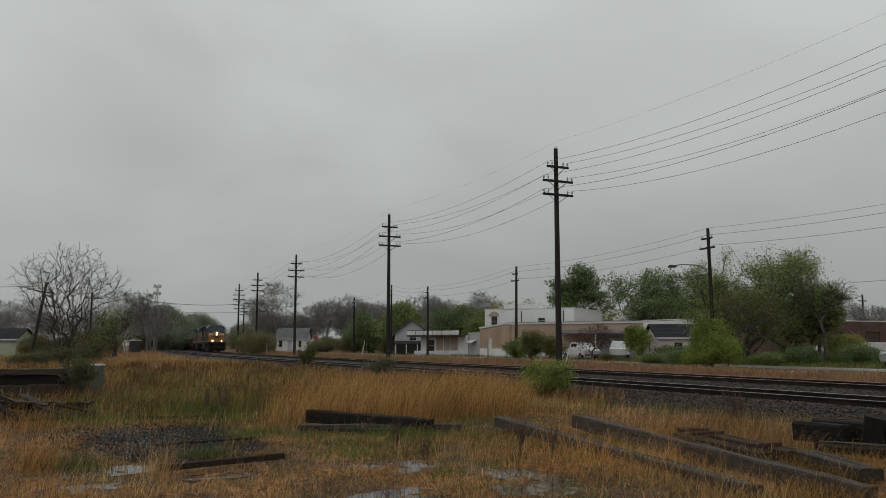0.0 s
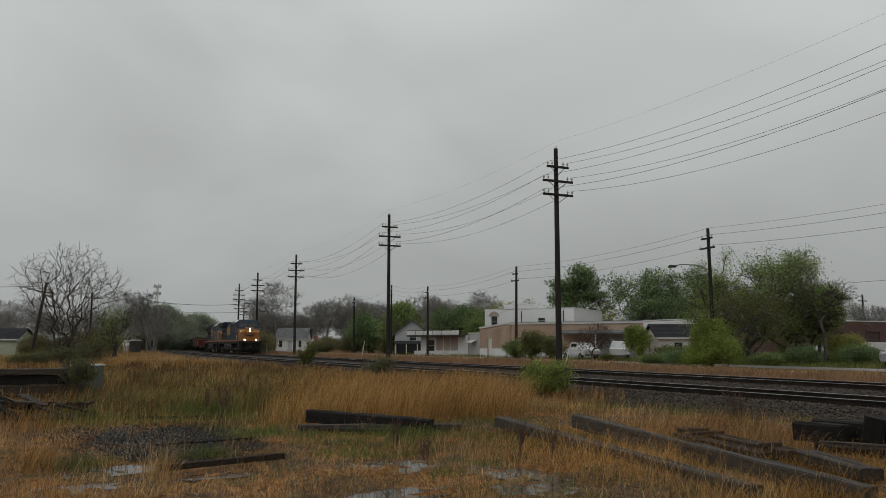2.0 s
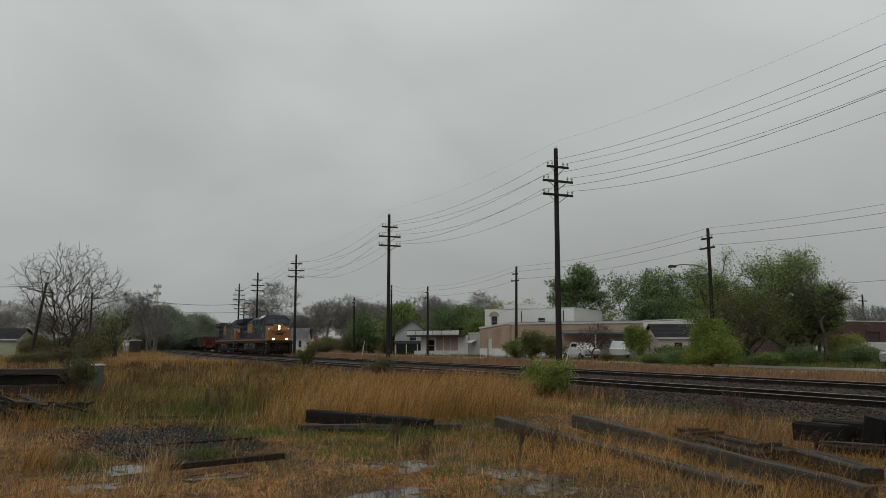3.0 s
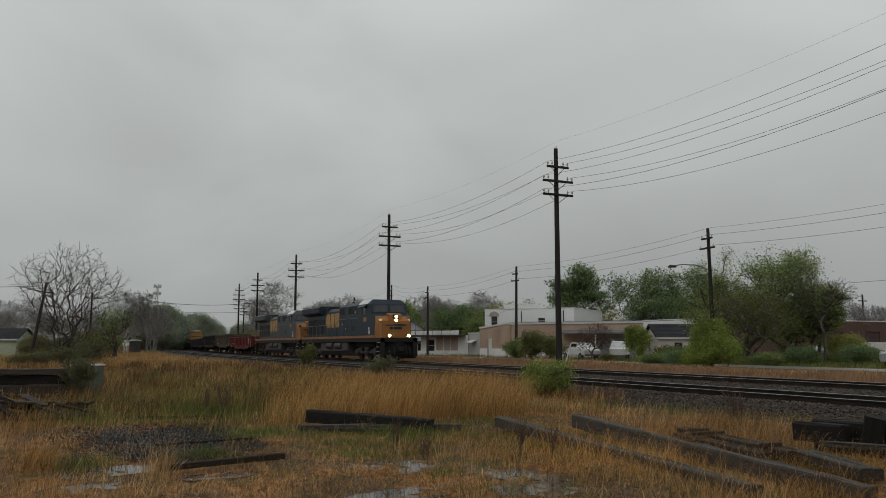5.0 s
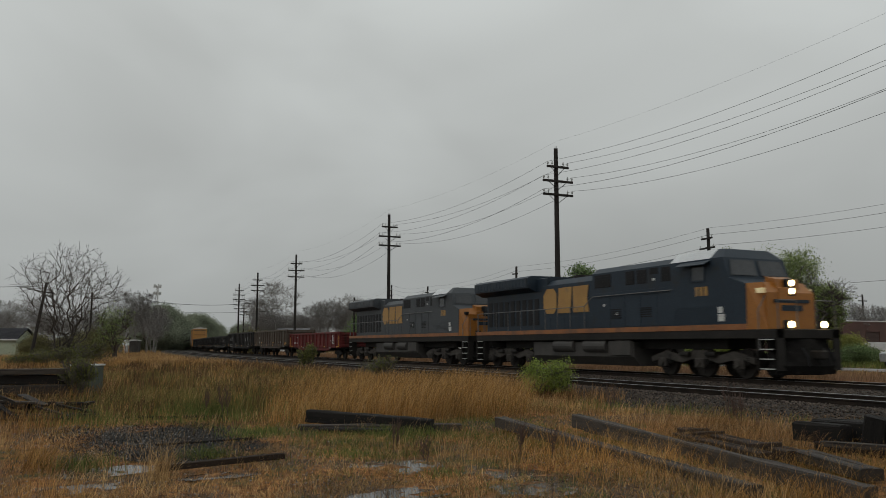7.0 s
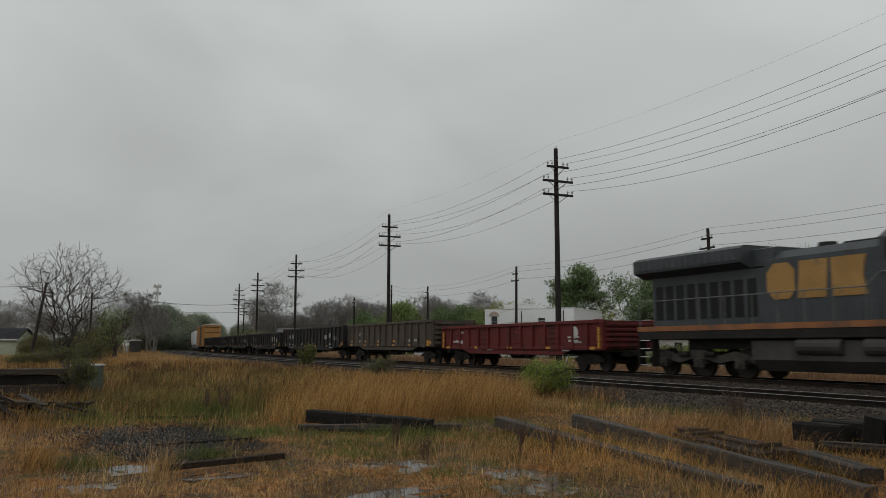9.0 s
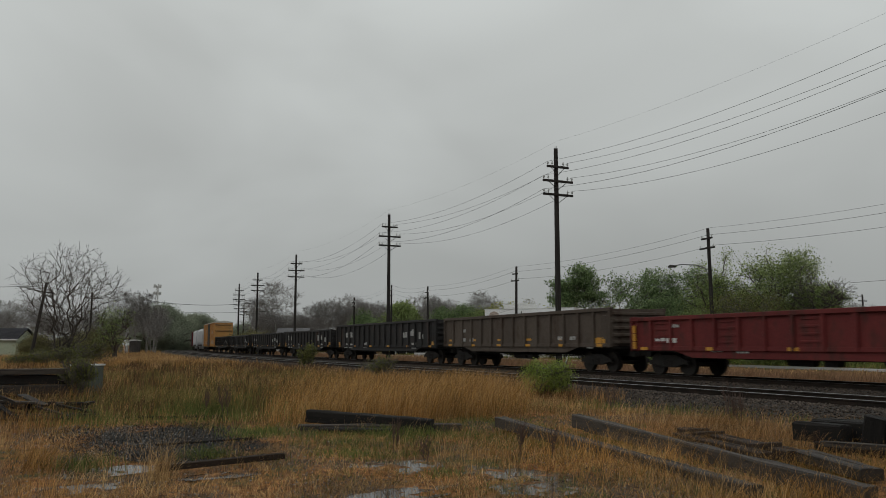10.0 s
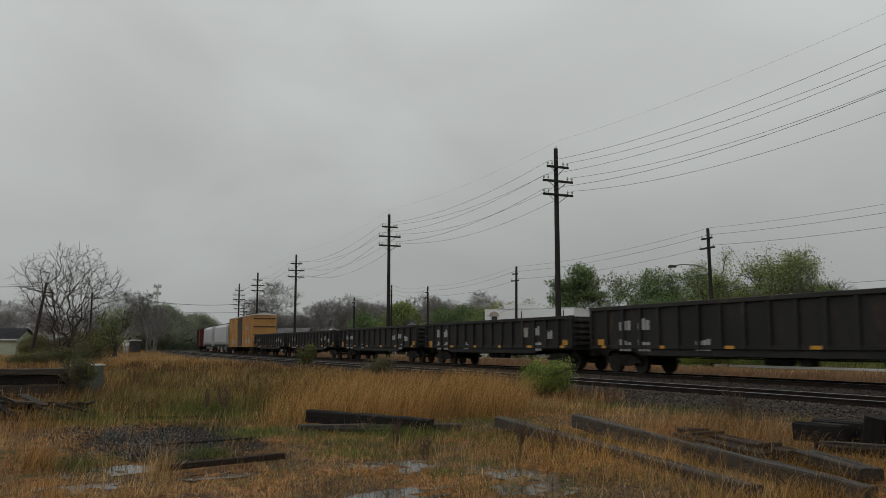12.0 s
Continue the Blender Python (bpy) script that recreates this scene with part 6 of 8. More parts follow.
def left_poles():
    for u, ahead, h, lean in ((-0.500, 78, 7.7, 9.0), (-0.4285, 125, 9.7, 0.0), (0.369, 110, 8.0, 0), (-0.107, 175, 9.6, 0.0), (0.512, 120, 9.0, 0.0)):
        x, y = spot(u, ahead)
        e = empty("utility_pole", pose(x, y, 0, -lean * 0.9, lean * 0.42, 0), "weathered wooden service pole with one crossarm", "utility pole")
        bm = bmesh.new()
        cyl(bm, (0, 0, -0.3), (0, 0, h), 0.17, 0.12, 10)
        part("pole", bm, M_POLE, e)
        bm = bmesh.new()
        box(bm, -0.06, 0.06, -0.9, 0.9, h - 1.0, h - 0.88)
        part("crossarm", bm, M_POLE, e)
        for s in (-0.75, -0.4, 0.4, 0.75):
            bm = bmesh.new()
            cyl(bm, (0, s, h - 0.88), (0, s, h - 0.7), 0.05, 0.04, 6)
            part("insulator", bm, M_INSUL, e)
    # wires that cross the railway far off
    for u0, u1, d0, d1, z0, z1, sag, r in ((-0.60, -0.484, 78, 78, 7.2, 7.3, 0.1, 0.02), (-0.37, -0.23, 150, 140, 10.0, 8.8, 0.7, 0.035), (-0.484, -0.37, 78, 150, 7.2, 10.0, 0.5, 0.02), (-0.32, -0.2, 150, 150, 7.6, 7.9, 0.2, 0.02)):
        p, q = Vector((*spot(u0, d0), z0)), Vector((*spot(u1, d1), z1))
        pts = []
        for k in range(17):
            t = k / 16
            c = p.lerp(q, t)
            c.z -= 4 * sag * t * (1 - t)
            pts.append(c)
        bm = bmesh.new()
        tube_path(bm, pts, r, 4)
        tagged(part("cable", bm, M_WIRE), "thick dark overhead cable spanning the railway", "wire", "far cables")


left_poles()


# ---------------------------------------------------------------- trees
LEAFY = 3.0
KIDS = (0, 1, 1, 1, 2)


def grow(rng, height, levels, spread, forks=3, trunk=0.28, up=0.25, r0=0.02, wob=0.18):
    """Segments (p, q, r, r', level) of a branching plant, and its tips."""
    segs, tips = [], []

    def branch(p, d, length, r, lev):
        n = 4 if lev < 2 else 3
        for k in range(n):
            step = length / n
            d2 = (d + Vector((rng.gauss(0, wob), rng.gauss(0, wob), rng.gauss(0, wob * 0.6) + up * 0.12))).normalized()
            q = p + d2 * step
            rq = r * (1 - 0.55 * (k + 1) / n)
            rp = r * (1 - 0.55 * k / n)
            segs.append((p, q, rp, rq, lev))
            if lev < levels and (lev > 0 or k >= 1):
                for _ in range(rng.choice((2, forks)) if lev == 0 else rng.choice(KIDS)):
                    a = rng.uniform(0, 6.283)
                    side = Vector((math.cos(a), math.sin(a), 0))
                    side = (side - d2 * side.dot(d2)).normalized()
                    nd = (d2 * (1 - spread) + side * spread * rng.uniform(0.7, 1.3) + Vector((0, 0, up))).normalized()
                    branch(q, nd, length * rng.uniform(0.5, 0.72), rq * 0.62, lev + 1)
            p, d = q, d2
        tips.append(p)
    branch(Vector((0, 0, 0)), Vector((rng.gauss(0, 0.05), rng.gauss(0, 0.05), 1)).normalized(), height * 0.55, r0 * height, 0)
    return segs, tips


def crown_growth(rng, height, width, points, low, stems=1, fan=False, r0=0.02, twigs=2, cone=0.0):
    """Segments and tips of a tree whose limbs reach out to places scattered in a lobed crown; limbs thicken with what they carry."""
    zc, rz, rx = height * (1 + low) / 2, height * (1 - low) / 2 * 1.1, width / 2 * 1.1
    lobes = [(Vector((0, 0, zc)), 0.72)]
    for _ in range(7):
        a, b = rng.uniform(0, 6.283), rng.uniform(-0.7, 0.9)
        c = math.sqrt(1 - b * b)
        lobes.append((Vector((math.cos(a) * c * rx * 0.58, math.sin(a) * c * rx * 0.58, zc + b * rz * 0.58)), rng.uniform(0.32, 0.46)))
    goals = []
    while len(goals) < points:
        if fan:
            t = rng.random() ** 0.85
            a, q = rng.uniform(0, 6.283), math.sqrt(rng.random())
            r = rx * q * (0.12 + 0.88 * t)
            z = height * t * (1 - 0.28 * q * q)
            p = Vector((math.cos(a) * r, math.sin(a) * r, max(z, 0.1 * height)))
        else:
            c, k = rng.choice(lobes)
            d = Vector((rng.gauss(0, 1), rng.gauss(0, 1), rng.gauss(0, 1))).normalized() * rng.random() ** 0.4
            p = c + Vector((d.x * rx, d.y * rx, d.z * rz)) * k
            if cone:
                f = 1 + cone * (0.45 - p.z / height)
                p.x, p.y = p.x * f, p.y * f
        goals.append(p)
    pos, par, dirs = [], [], []
    for st in range(stems):
        a = 6.283 * (st + rng.random() * 0.6) / stems
        off = Vector((math.cos(a), math.sin(a), 0)) * (0.03 * width if stems > 1 else 0)
        p, d = off, (Vector((0, 0, 1)) + off * ((6.0 if fan else 2.0) / max(width, 0.1) if stems > 1 else 0)).normalized()
        last = -1
        top = max(low, 0.12) * height * rng.uniform(0.95, 1.2)
        for k in range(6):
            pos.append(tuple(p)); par.append(last); dirs.append(tuple(d))
            last = len(pos) - 1
            d = (d + Vector((rng.gauss(0, 0.07), rng.gauss(0, 0.07), 0))).normalized()
            p = p + d * top / 5
    base = Vector((0, 0, max(low, 0.12) * height))
    goals.sort(key=lambda g: (g - base).length)
    cap = len(pos) + points * 4
    P, D = np.zeros((cap, 3)), np.zeros((cap, 3))
    P[:len(pos)], D[:len(pos)] = pos, dirs
    n = len(pos)
    step = height / 14
    for g in goals:
        v = np.array(g) - P[:n]
        ln = np.linalg.norm(v, axis=1) + 1e-6
        cosv = (v * D[:n]).sum(1) / ln
        b = int(np.argmin(ln * (1.0 + (2.2 if fan else 0.9) * (1 - cosv))))
        k = 1 if ln[b] < step else (2 if ln[b] < 2 * step else 3)
        p, dv = Vector(P[b]), Vector(D[b])
        tot = ln[b]
        for i in range(k):
            if n >= cap:
                break
            t = (i + 1) / k
            q = Vector(P[b]).lerp(g, t) + dv * tot * 0.22 * t * (1 - t) + Vector((rng.gauss(0, 1), rng.gauss(0, 1), rng.gauss(0, 1))) * (0.03 * tot if i < k - 1 else 0)
            d = (q - p).normalized()
            P[n], D[n] = q, d
            par.append(b if i == 0 else n - 1)
            p = q
            n += 1
    load = np.zeros(n)
    kids = np.zeros(n, int)
    for i in range(n - 1, -1, -1):
        if kids[i] == 0:
            load[i] = 1
        if par[i] >= 0:
            load[par[i]] += load[i]
            kids[par[i]] += 1
    rt = r0 * height
    rad = rt * (load / load[:1].max().clip(1)) ** 0.5
    rad = np.minimum(rad, rt)
    segs, tips = [], []
    for i in range(n):
        if par[i] >= 0:
            lev = 0 if rad[i] > 0.4 * rt else (1 if rad[i] > 0.16 * rt else 2)
            segs.append((Vector(P[par[i]]), Vector(P[i]), min(rad[par[i]], rad[i] * 1.5), rad[i], lev))
        if kids[i] == 0:
            tips.append(Vector(P[i]))
        if load[i] < 4:
            for _ in range(twigs):
                d = (Vector(D[i]) + Vector((rng.gauss(0, 0.55), rng.gauss(0, 0.55), rng.gauss(0.12, 0.4)))).normalized()
                q = Vector(P[i]) + d * height * rng.uniform(0.03, 0.075)
                if q.z < height * 1.08:
                    segs.append((Vector(P[i]), q, rad[i] * 0.6, rad[i] * 0.3, 3))
                    tips.append(q)
    return segs, tips


def tubes(segs, thin=0.0):
    """Tapered tubes of the segments as arrays; thin: least radius."""
    v, f = [], []
    for p, q, ra, rb, lev, _ in segs:
        k = 6 if lev == 0 else (5 if lev == 1 else 3)
        d = (q - p).normalized()
        u = d.orthogonal().normalized()
        w = d.cross(u)
        base = len(v)
        ra, rb = max(ra, thin), max(rb, thin)
        for i in range(k):
            c, s = math.cos(6.2832 * i / k), math.sin(6.2832 * i / k)
            o = u * c + w * s
            v.append(p + o * ra)
            v.append(q + o * rb)
        for i in range(k):
            j = (i + 1) % k
            f.append((base + 2 * i, base + 2 * j, base + 2 * j + 1, base + 2 * i + 1))
    return [tuple(x) for x in v], f


def leaves(rng, centres, per, radius, size):
    """Small bent leaves gathered round centres, as arrays of triangles."""
    n = len(centres) * per
    c = np.repeat(np.array([tuple(p) for p in centres]), per, axis=0)
    c = c + rng.normal(0, radius, (n, 3)) * np.array([1, 1, 0.75])
    a = rng.normal(0, 1, (n, 3))
    a /= np.linalg.norm(a, axis=1)[:, None]
    b = np.cross(a, rng.normal(0, 1, (n, 3)))
    b /= np.linalg.norm(b, axis=1)[:, None]
    s = size * rng.uniform(0.6, 1.3, (n, 1))
    v = np.stack([c - a * s, c + b * s * 0.5, c + a * s, c - b * s * 0.5], 1).reshape(-1, 3)
    i = np.arange(n)[:, None] * 4
    return v, np.concatenate([i, i + 1, i + 2, i + 3], 1)


def tree(name, seed, height, width, levels=4, spread=0.45, leafm=None, per=10, radius=0.25, size=0.09, barkm=None, label="", category="tree",
         trunk_r=0.02, up=0.25, thin=0.012, forks=3, stems=1, keep=1.0, low=0.0, group="", cone=0.0, fan=False, twigs=2):
    """A tree or shrub fitted to height and width: trunk and limbs, twigs, and a crown of leaves where it has them."""
    rng = random.Random(seed)
    if category == "tree":
        segs, tips = crown_growth(rng, height, width, {3: 130, 4: 300, 5: 620, 6: 1100}[levels], low if leafm else max(low, 0.16), stems, fan, trunk_r, twigs, cone)
        segs = [(*q, 0) for q in segs]
        want = int(270 * max(1.0, stems * 0.7))
        tips = [rng.choice(tips) for _ in range(want)] if leafm else tips
        stems = 1
    else:
        segs, tips = [], []
        for k in range(stems):
            s, t = grow(rng, height, levels, spread, forks, up=up, r0=trunk_r)
            if stems > 1:
                a = rng.uniform(0, 6.283)
                tilt = Matrix.Rotation(rng.uniform(0.05, 0.5), 4, Vector((math.cos(a), math.sin(a), 0)))
                off = Vector((rng.gauss(0, 0.08) * width, rng.gauss(0, 0.08) * width, 0))
                s = [(tilt @ p + off, tilt @ q + off, ra, rb, lv) for p, q, ra, rb, lv in s]
                t = [tilt @ p + off for p in t]
            segs += [(*q, k) for q in s]
            tips += t
        zs = sorted(p.z for p in tips)
        rs = sorted(math.hypot(p.x, p.y) for p in tips)
        kz, kr = height / zs[-1], (width / 2) / rs[int(len(rs) * 0.97)]
        sc = Matrix.Diagonal((kr, kr, kz, 1))
        segs = [(sc @ p, sc @ q, ra, rb, lv, st) for p, q, ra, rb, lv, st in segs]
        tips = [sc @ p for p in tips]
        if cone:
            def taper(p):
                k = 1 + cone * (0.45 - p.z / height)
                return Vector((p.x * k, p.y * k, p.z))
            segs = [(taper(p), taper(q), ra, rb, lv, st) for p, q, ra, rb, lv, st in segs]
            tips = [taper(p) for p in tips]
    e = empty(name, None, label, category, group)
    for st in range(stems):
        v, f = tubes([s for s in segs if s[4] <= 1 and s[5] == st], thin)
        t = new("trunk", np_mesh("trunk", v, f, barkm or M_BARK, True))
        t.parent = e
    fine = [s for s in segs if s[4] > 1]
    if fine:
        v, f = tubes(fine, thin)
        b = new("crown", np_mesh("crown", v, f, M_TWIG if barkm is None else barkm))
        b.parent = e
    if leafm:
        nr = np.random.default_rng(seed)
        cs = [p for p in tips if p.z > low * height and rng.random() < keep]
        v, f = leaves(nr, cs, max(1, round(per * LEAFY)), radius, size)
        c = new("foliage", np_mesh("foliage", v, f, leafm))
        c.parent = e
    return e


def put(e, u, ahead, z=0.25, turn=0.0, scale=1.0):
    x, y = spot(u, ahead)
    e.matrix_basis = pose(x, y, z, 0, 0, turn) @ Matrix.Diagonal((scale, scale, scale, 1))
    return e


def build_trees():
    # street-side trees in leaf
    put(tree("tree", 11, 12.6, 7.4, 4, 0.5, M_LEAF_DARK, 22, 0.42, 0.15, label="round dark green tree behind the white building", low=0.25), 0.161, 120)
    put(tree("tree", 12, 12.8, 10.5, 4, 0.5, M_LEAF_DARK, 16, 0.5, 0.14, label="broad dark green tree with open crown", low=0.25, keep=0.8), 0.238, 116)
    put(tree("tree", 13, 12.6, 9.5, 4, 0.5, M_LEAF_DARK, 14, 0.5, 0.14, label="dark green tree with gaps in its crown", low=0.3, keep=0.75), 0.294, 114)
    put(tree("tree", 29, 10.0, 9.0, 4, 0.5, M_LEAF_DARK, 15, 0.5, 0.14, label="low dark green tree behind the white wall", low=0.2, keep=0.85), 0.262, 112)
    put(tree("tree", 30, 9.5, 8.0, 4, 0.5, M_LEAF_DARK, 15, 0.5, 0.13, label="low dark green tree beside the street pole", low=0.2, keep=0.8), 0.326, 112)
    put(tree("tree", 14, 9.6, 8.2, 4, 0.55, M_LEAF_MID, 15, 0.34, 0.07, label="big spring-green tree with dense crown", low=0.02, stems=3), 0.361, 64)
    put(tree("tree", 15, 9.2, 7.8, 4, 0.55, M_LEAF_MID, 15, 0.34, 0.07, label="big spring-green tree beside the brick building", low=0.04, stems=3), 0.414, 65)
    put(tree("tree", 16, 6.4, 7.0, 4, 0.6, M_LEAF_SHRUB, 8, 0.4, 0.06, label="olive-brown budding tree with drooping limbs", low=0.1, stems=2), 0.372, 59)
    put(tree("tree", 17, 6.2, 4.8, 4, 0.55, M_LEAF_MID, 20, 0.28, 0.07, label="lower green tree against the brick wall", low=0.2, stems=2), 0.452, 62)
    put(tree("tree", 18, 3.5, 2.7, 4, 0.45, M_LEAF_LIGHT, 8, 0.15, 0.04, label="young bright green tree with cone-like crown", low=0.0, stems=4, up=0.3, trunk_r=0.012, cone=1.5), 0.325, 49)
    for k, u in enumerate((0.309, 0.342, 0.326)):
        put(tree("shrub", 150 + k, 1.5 + 0.3 * k, 1.9, 3, 0.55, M_LEAF_LIGHT, 9, 0.17, 0.042, label="bright green low shrub at the young tree's foot", category="shrub", stems=5, trunk_r=0.01), u, 48.4)
    put(tree("tree", 19, 7.7, 4.4, 4, 0.5, label="bare dark tree with dense twigs by the street", thin=0.008, stems=1, trunk_r=0.011, barkm=M_BARK, low=0.3, twigs=3), 0.463, 59)
    put(tree("shrub", 20, 2.1, 2.6, 3, 0.5, M_LEAF_YELLOW, 14, 0.2, 0.06, label="yellow-flowering shrub by the street", category="shrub", stems=5, trunk_r=0.012), 0.492, 60)
    put(tree("tree", 21, 3.6, 3.6, 5, 0.5, label="small bare reddish tree by the warehouse", thin=0.012, barkm=M_WEED_BARK), 0.180, 74)
    put(tree("shrub", 22, 2.5, 2.6, 3, 0.5, M_LEAF_SHRUB, 5, 0.16, 0.06, label="tangled green shrub at the fence line", category="shrub", stems=7, trunk_r=0.01), 0.108, 62)
    put(tree("shrub", 23, 2.1, 2.2, 3, 0.5, M_LEAF_SHRUB, 4, 0.16, 0.06, label="brown-green shrub at the fence line", category="shrub", stems=6, trunk_r=0.01), 0.132, 60)
    put(tree("shrub", 39, 1.9, 2.0, 3, 0.5, M_LEAF_MID, 4, 0.16, 0.06, label="scrubby green bush near the line pole", category="shrub", stems=6, trunk_r=0.01), 0.089, 64)
    put(tree("tree", 24, 3.1, 1.9, 4, 0.4, M_LEAF_LIGHT, 10, 0.14, 0.055, label="slim young green tree by the white truck", up=0.5, stems=2), 0.235, 69)
    hedge = [tree("shrub", 60 + k, 1.25, 2.3, 3, 0.6, (M_LEAF_MID, M_LEAF_DARK, M_LEAF_SHRUB)[k], 9, 0.2, 0.05, label=("low leafy green street-side shrub", "low dark green street-side shrub", "low brownish street-side shrub")[k], category="shrub", stems=5, trunk_r=0.01, group="street shrubs") for k in range(3)]
    hr = random.Random(9)
    for k, (u, d) in enumerate(((0.262, 58), (0.285, 56), (0.20, 66), (0.40, 58), (0.425, 60), (0.446, 57), (0.475, 59), (0.505, 57), (0.53, 61), (0.378, 62), (0.46, 62), (0.515, 63), (0.39, 55), (0.435, 55), (0.27, 60), (0.30, 61))):
        x, y = spot(u, d)
        sc = hr.uniform(0.5, 1.25)
        m = pose(x, y, 0.25, 0, 0, hr.uniform(0, 360)) @ Matrix.Diagonal((sc * hr.uniform(0.8, 1.3), sc * hr.uniform(0.8, 1.3), sc * hr.uniform(0.7, 1.1), 1))
        if k < 13:
            copy_thing(hedge[k % 3], m)
        else:
            hedge[k % 3].matrix_basis = m
    # mid-distance green
    put(tree("tree", 25, 8.0, 7.4, 4, 0.5, M_LEAF_MID, 7, 0.45, 0.14, label="fresh green tree at the edge of bare woods", stems=3, low=0.05), -0.055, 128)
    put(tree("tree", 26, 7.2, 8.0, 4, 0.5, M_LEAF_DARK, 8, 0.45, 0.14, label="dark evergreen scrub tree", stems=3, low=0.02), -0.088, 134)
    put(tree("tree", 27, 8.4, 8.0, 4, 0.5, M_LEAF_DARK, 12, 0.5, 0.14, label="dark green tree among bare trees", stems=2, low=0.1), 0.016, 142)
    put(tree("tree", 28, 7.6, 7.0, 4, 0.5, M_LEAF_MID, 10, 0.5, 0.14, label="half-leafed green tree behind the shop", stems=2, low=0.1), 0.042, 138)
    put(tree("tree", 31, 6.4, 4.0, 4, 0.5, M_LEAF_MID, 3, 0.3, 0.08, label="young willow-green tree beside bare trees", stems=2, low=0.05), -0.398, 92)
    for k, (u, d, h, w) in enumerate(((0.075, 150, 9.8, 7), (0.10, 150, 9.6, 8), (0.125, 152, 9.4, 8), (0.155, 150, 8.8, 7), (0.19, 150, 8.6, 9), (0.215, 150, 8.4, 9), (0.055, 150, 9.2, 6))):
        put(tree("tree", 80 + k, h, w, 4, 0.5, M_LEAF_OLIVE if k % 2 else M_LEAF_YELLOW, 3, 0.5, 0.2, label="budding pale tree in the distance", keep=0.6, group="budding trees"), u, d)
    # the bare tree on the left with brush round its foot
    put(tree("tree", 41, 9.3, 7.6, 6, 0.5, label="bare grey tree with a wide fan of branches", thin=0.009, stems=11, trunk_r=0.0075, fan=True, twigs=2, barkm=M_BARK), -0.458, 62, 0.0)
    for k, (u, d, h, w) in enumerate(((-0.49, 60, 1.2, 3.0), (-0.465, 59, 1.5, 3.2), (-0.44, 60, 1.8, 3.0), (-0.423, 62, 1.9, 2.6), (-0.51, 61, 0.9, 2.4))):
        put(tree("shrub", 45 + k, h, w, 3, 0.55, M_LEAF_SHRUB, 1, 0.2, 0.05, label="tangled brown brush under the bare tree", category="shrub", stems=8, trunk_r=0.01, group="brush"), u, d, 0.05)
    # small shrubs in the field
    put(tree("shrub", 51, 1.75, 0.95, 3, 0.35, M_LEAF_SHRUB, 2, 0.1, 0.05, label="narrow olive shrub in dry grass", category="shrub", stems=4, trunk_r=0.01, up=0.6), -0.164, 48, 0.0)
    put(tree("shrub", 52, 1.2, 1.7, 3, 0.5, M_LEAF_SHRUB, 1, 0.1, 0.035, label="sparse brown shrub at the ballast edge", category="shrub", stems=5, trunk_r=0.01), -0.072, 38, 0.0)
    put(tree("shrub", 53, 1.25, 1.4, 3, 0.6, M_LEAF_LIGHT, 6, 0.085, 0.026, label="bright green leafy bush in the dry grass", category="shrub", stems=9, trunk_r=0.008), 0.124, 24.5, 0.0)
    put(tree("shrub", 54, 1.45, 1.2, 4, 0.4, M_LEAF_SHRUB, 1, 0.06, 0.022, label="thin twiggy shrub beside the timber pile", category="shrub", stems=5, trunk_r=0.008, thin=0.006, up=0.5), -0.437, 22.5, 0.0)
    for k, (u, d, h) in enumerate(((-0.262, 17.2, 1.0), (-0.285, 19, 0.7), (0.345, 16.5, 1.0), (0.355, 16.0, 0.8), (0.13, 11.6, 0.6), (0.09, 12, 0.65), (-0.06, 12.5, 0.6), (0.205, 19.5, 0.9), (-0.02, 11.4, 0.45))):
        put(tree("weed", 100 + k, h, h * 0.6, 2, 0.4, label="dry dead weed stalk", category="weed", stems=2, trunk_r=0.005, thin=0.003, up=0.5, barkm=M_WEED_BARK, group="dead weed stalks"), u, d, 0.0)
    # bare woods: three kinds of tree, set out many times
    # trunks and twigs take the haze-lightened bark
    kinds = [tree("tree", 200 + k, 12.0, 8.6, 5, 0.45, label=("bare grey-brown tree in the far woods", "bare slender tree in the misty woods", "bare spreading tree at the woods' edge")[k], thin=0.02, stems=1, barkm=M_TWIG_HAZE, trunk_r=0.012, low=0.2, twigs=3, group="bare woods") for k in range(3)]
    rng = random.Random(77)
    rows = []
    for u, d, h in ((-0.204, 206, 18.6), (-0.122, 170, 13.2), (-0.105, 175, 12.0), (0.045, 152, 12.2), (-0.03, 150, 12.0), (0.0, 155, 11.6), (-0.535, 130, 9.5), (-0.51, 128, 10), (-0.39, 150, 12.5), (-0.375, 150, 12.0), (-0.36, 155, 11), (-0.35, 160, 10), (0.515, 115, 8.0), (0.495, 112, 7.6), (0.54, 118, 7.8), (0.528, 122, 7.4)):
        rows.append((u, d, h))
    for k in range(64):
        u = rng.uniform(-0.225, 0.05)
        rows.append((u, rng.uniform(165, 215) + (45 if -0.216 < u < -0.16 else 0), rng.uniform(9.5, 12.5)))
    for k in range(44):
        u = rng.uniform(-0.225, 0.06)
        rows.append((u, rng.uniform(215, 250), rng.uniform(8.0, 11.0)))
    for k in range(22):
        u = rng.uniform(-0.56, -0.345)
        d = rng.uniform(130, 200)
        rows.append((u, d, rng.uniform(6.5, 9.5) * d / 150))
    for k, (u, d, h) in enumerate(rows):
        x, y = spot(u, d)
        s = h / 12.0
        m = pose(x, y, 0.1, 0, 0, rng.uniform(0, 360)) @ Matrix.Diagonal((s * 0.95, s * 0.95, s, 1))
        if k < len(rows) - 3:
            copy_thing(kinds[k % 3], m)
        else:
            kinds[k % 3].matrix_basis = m
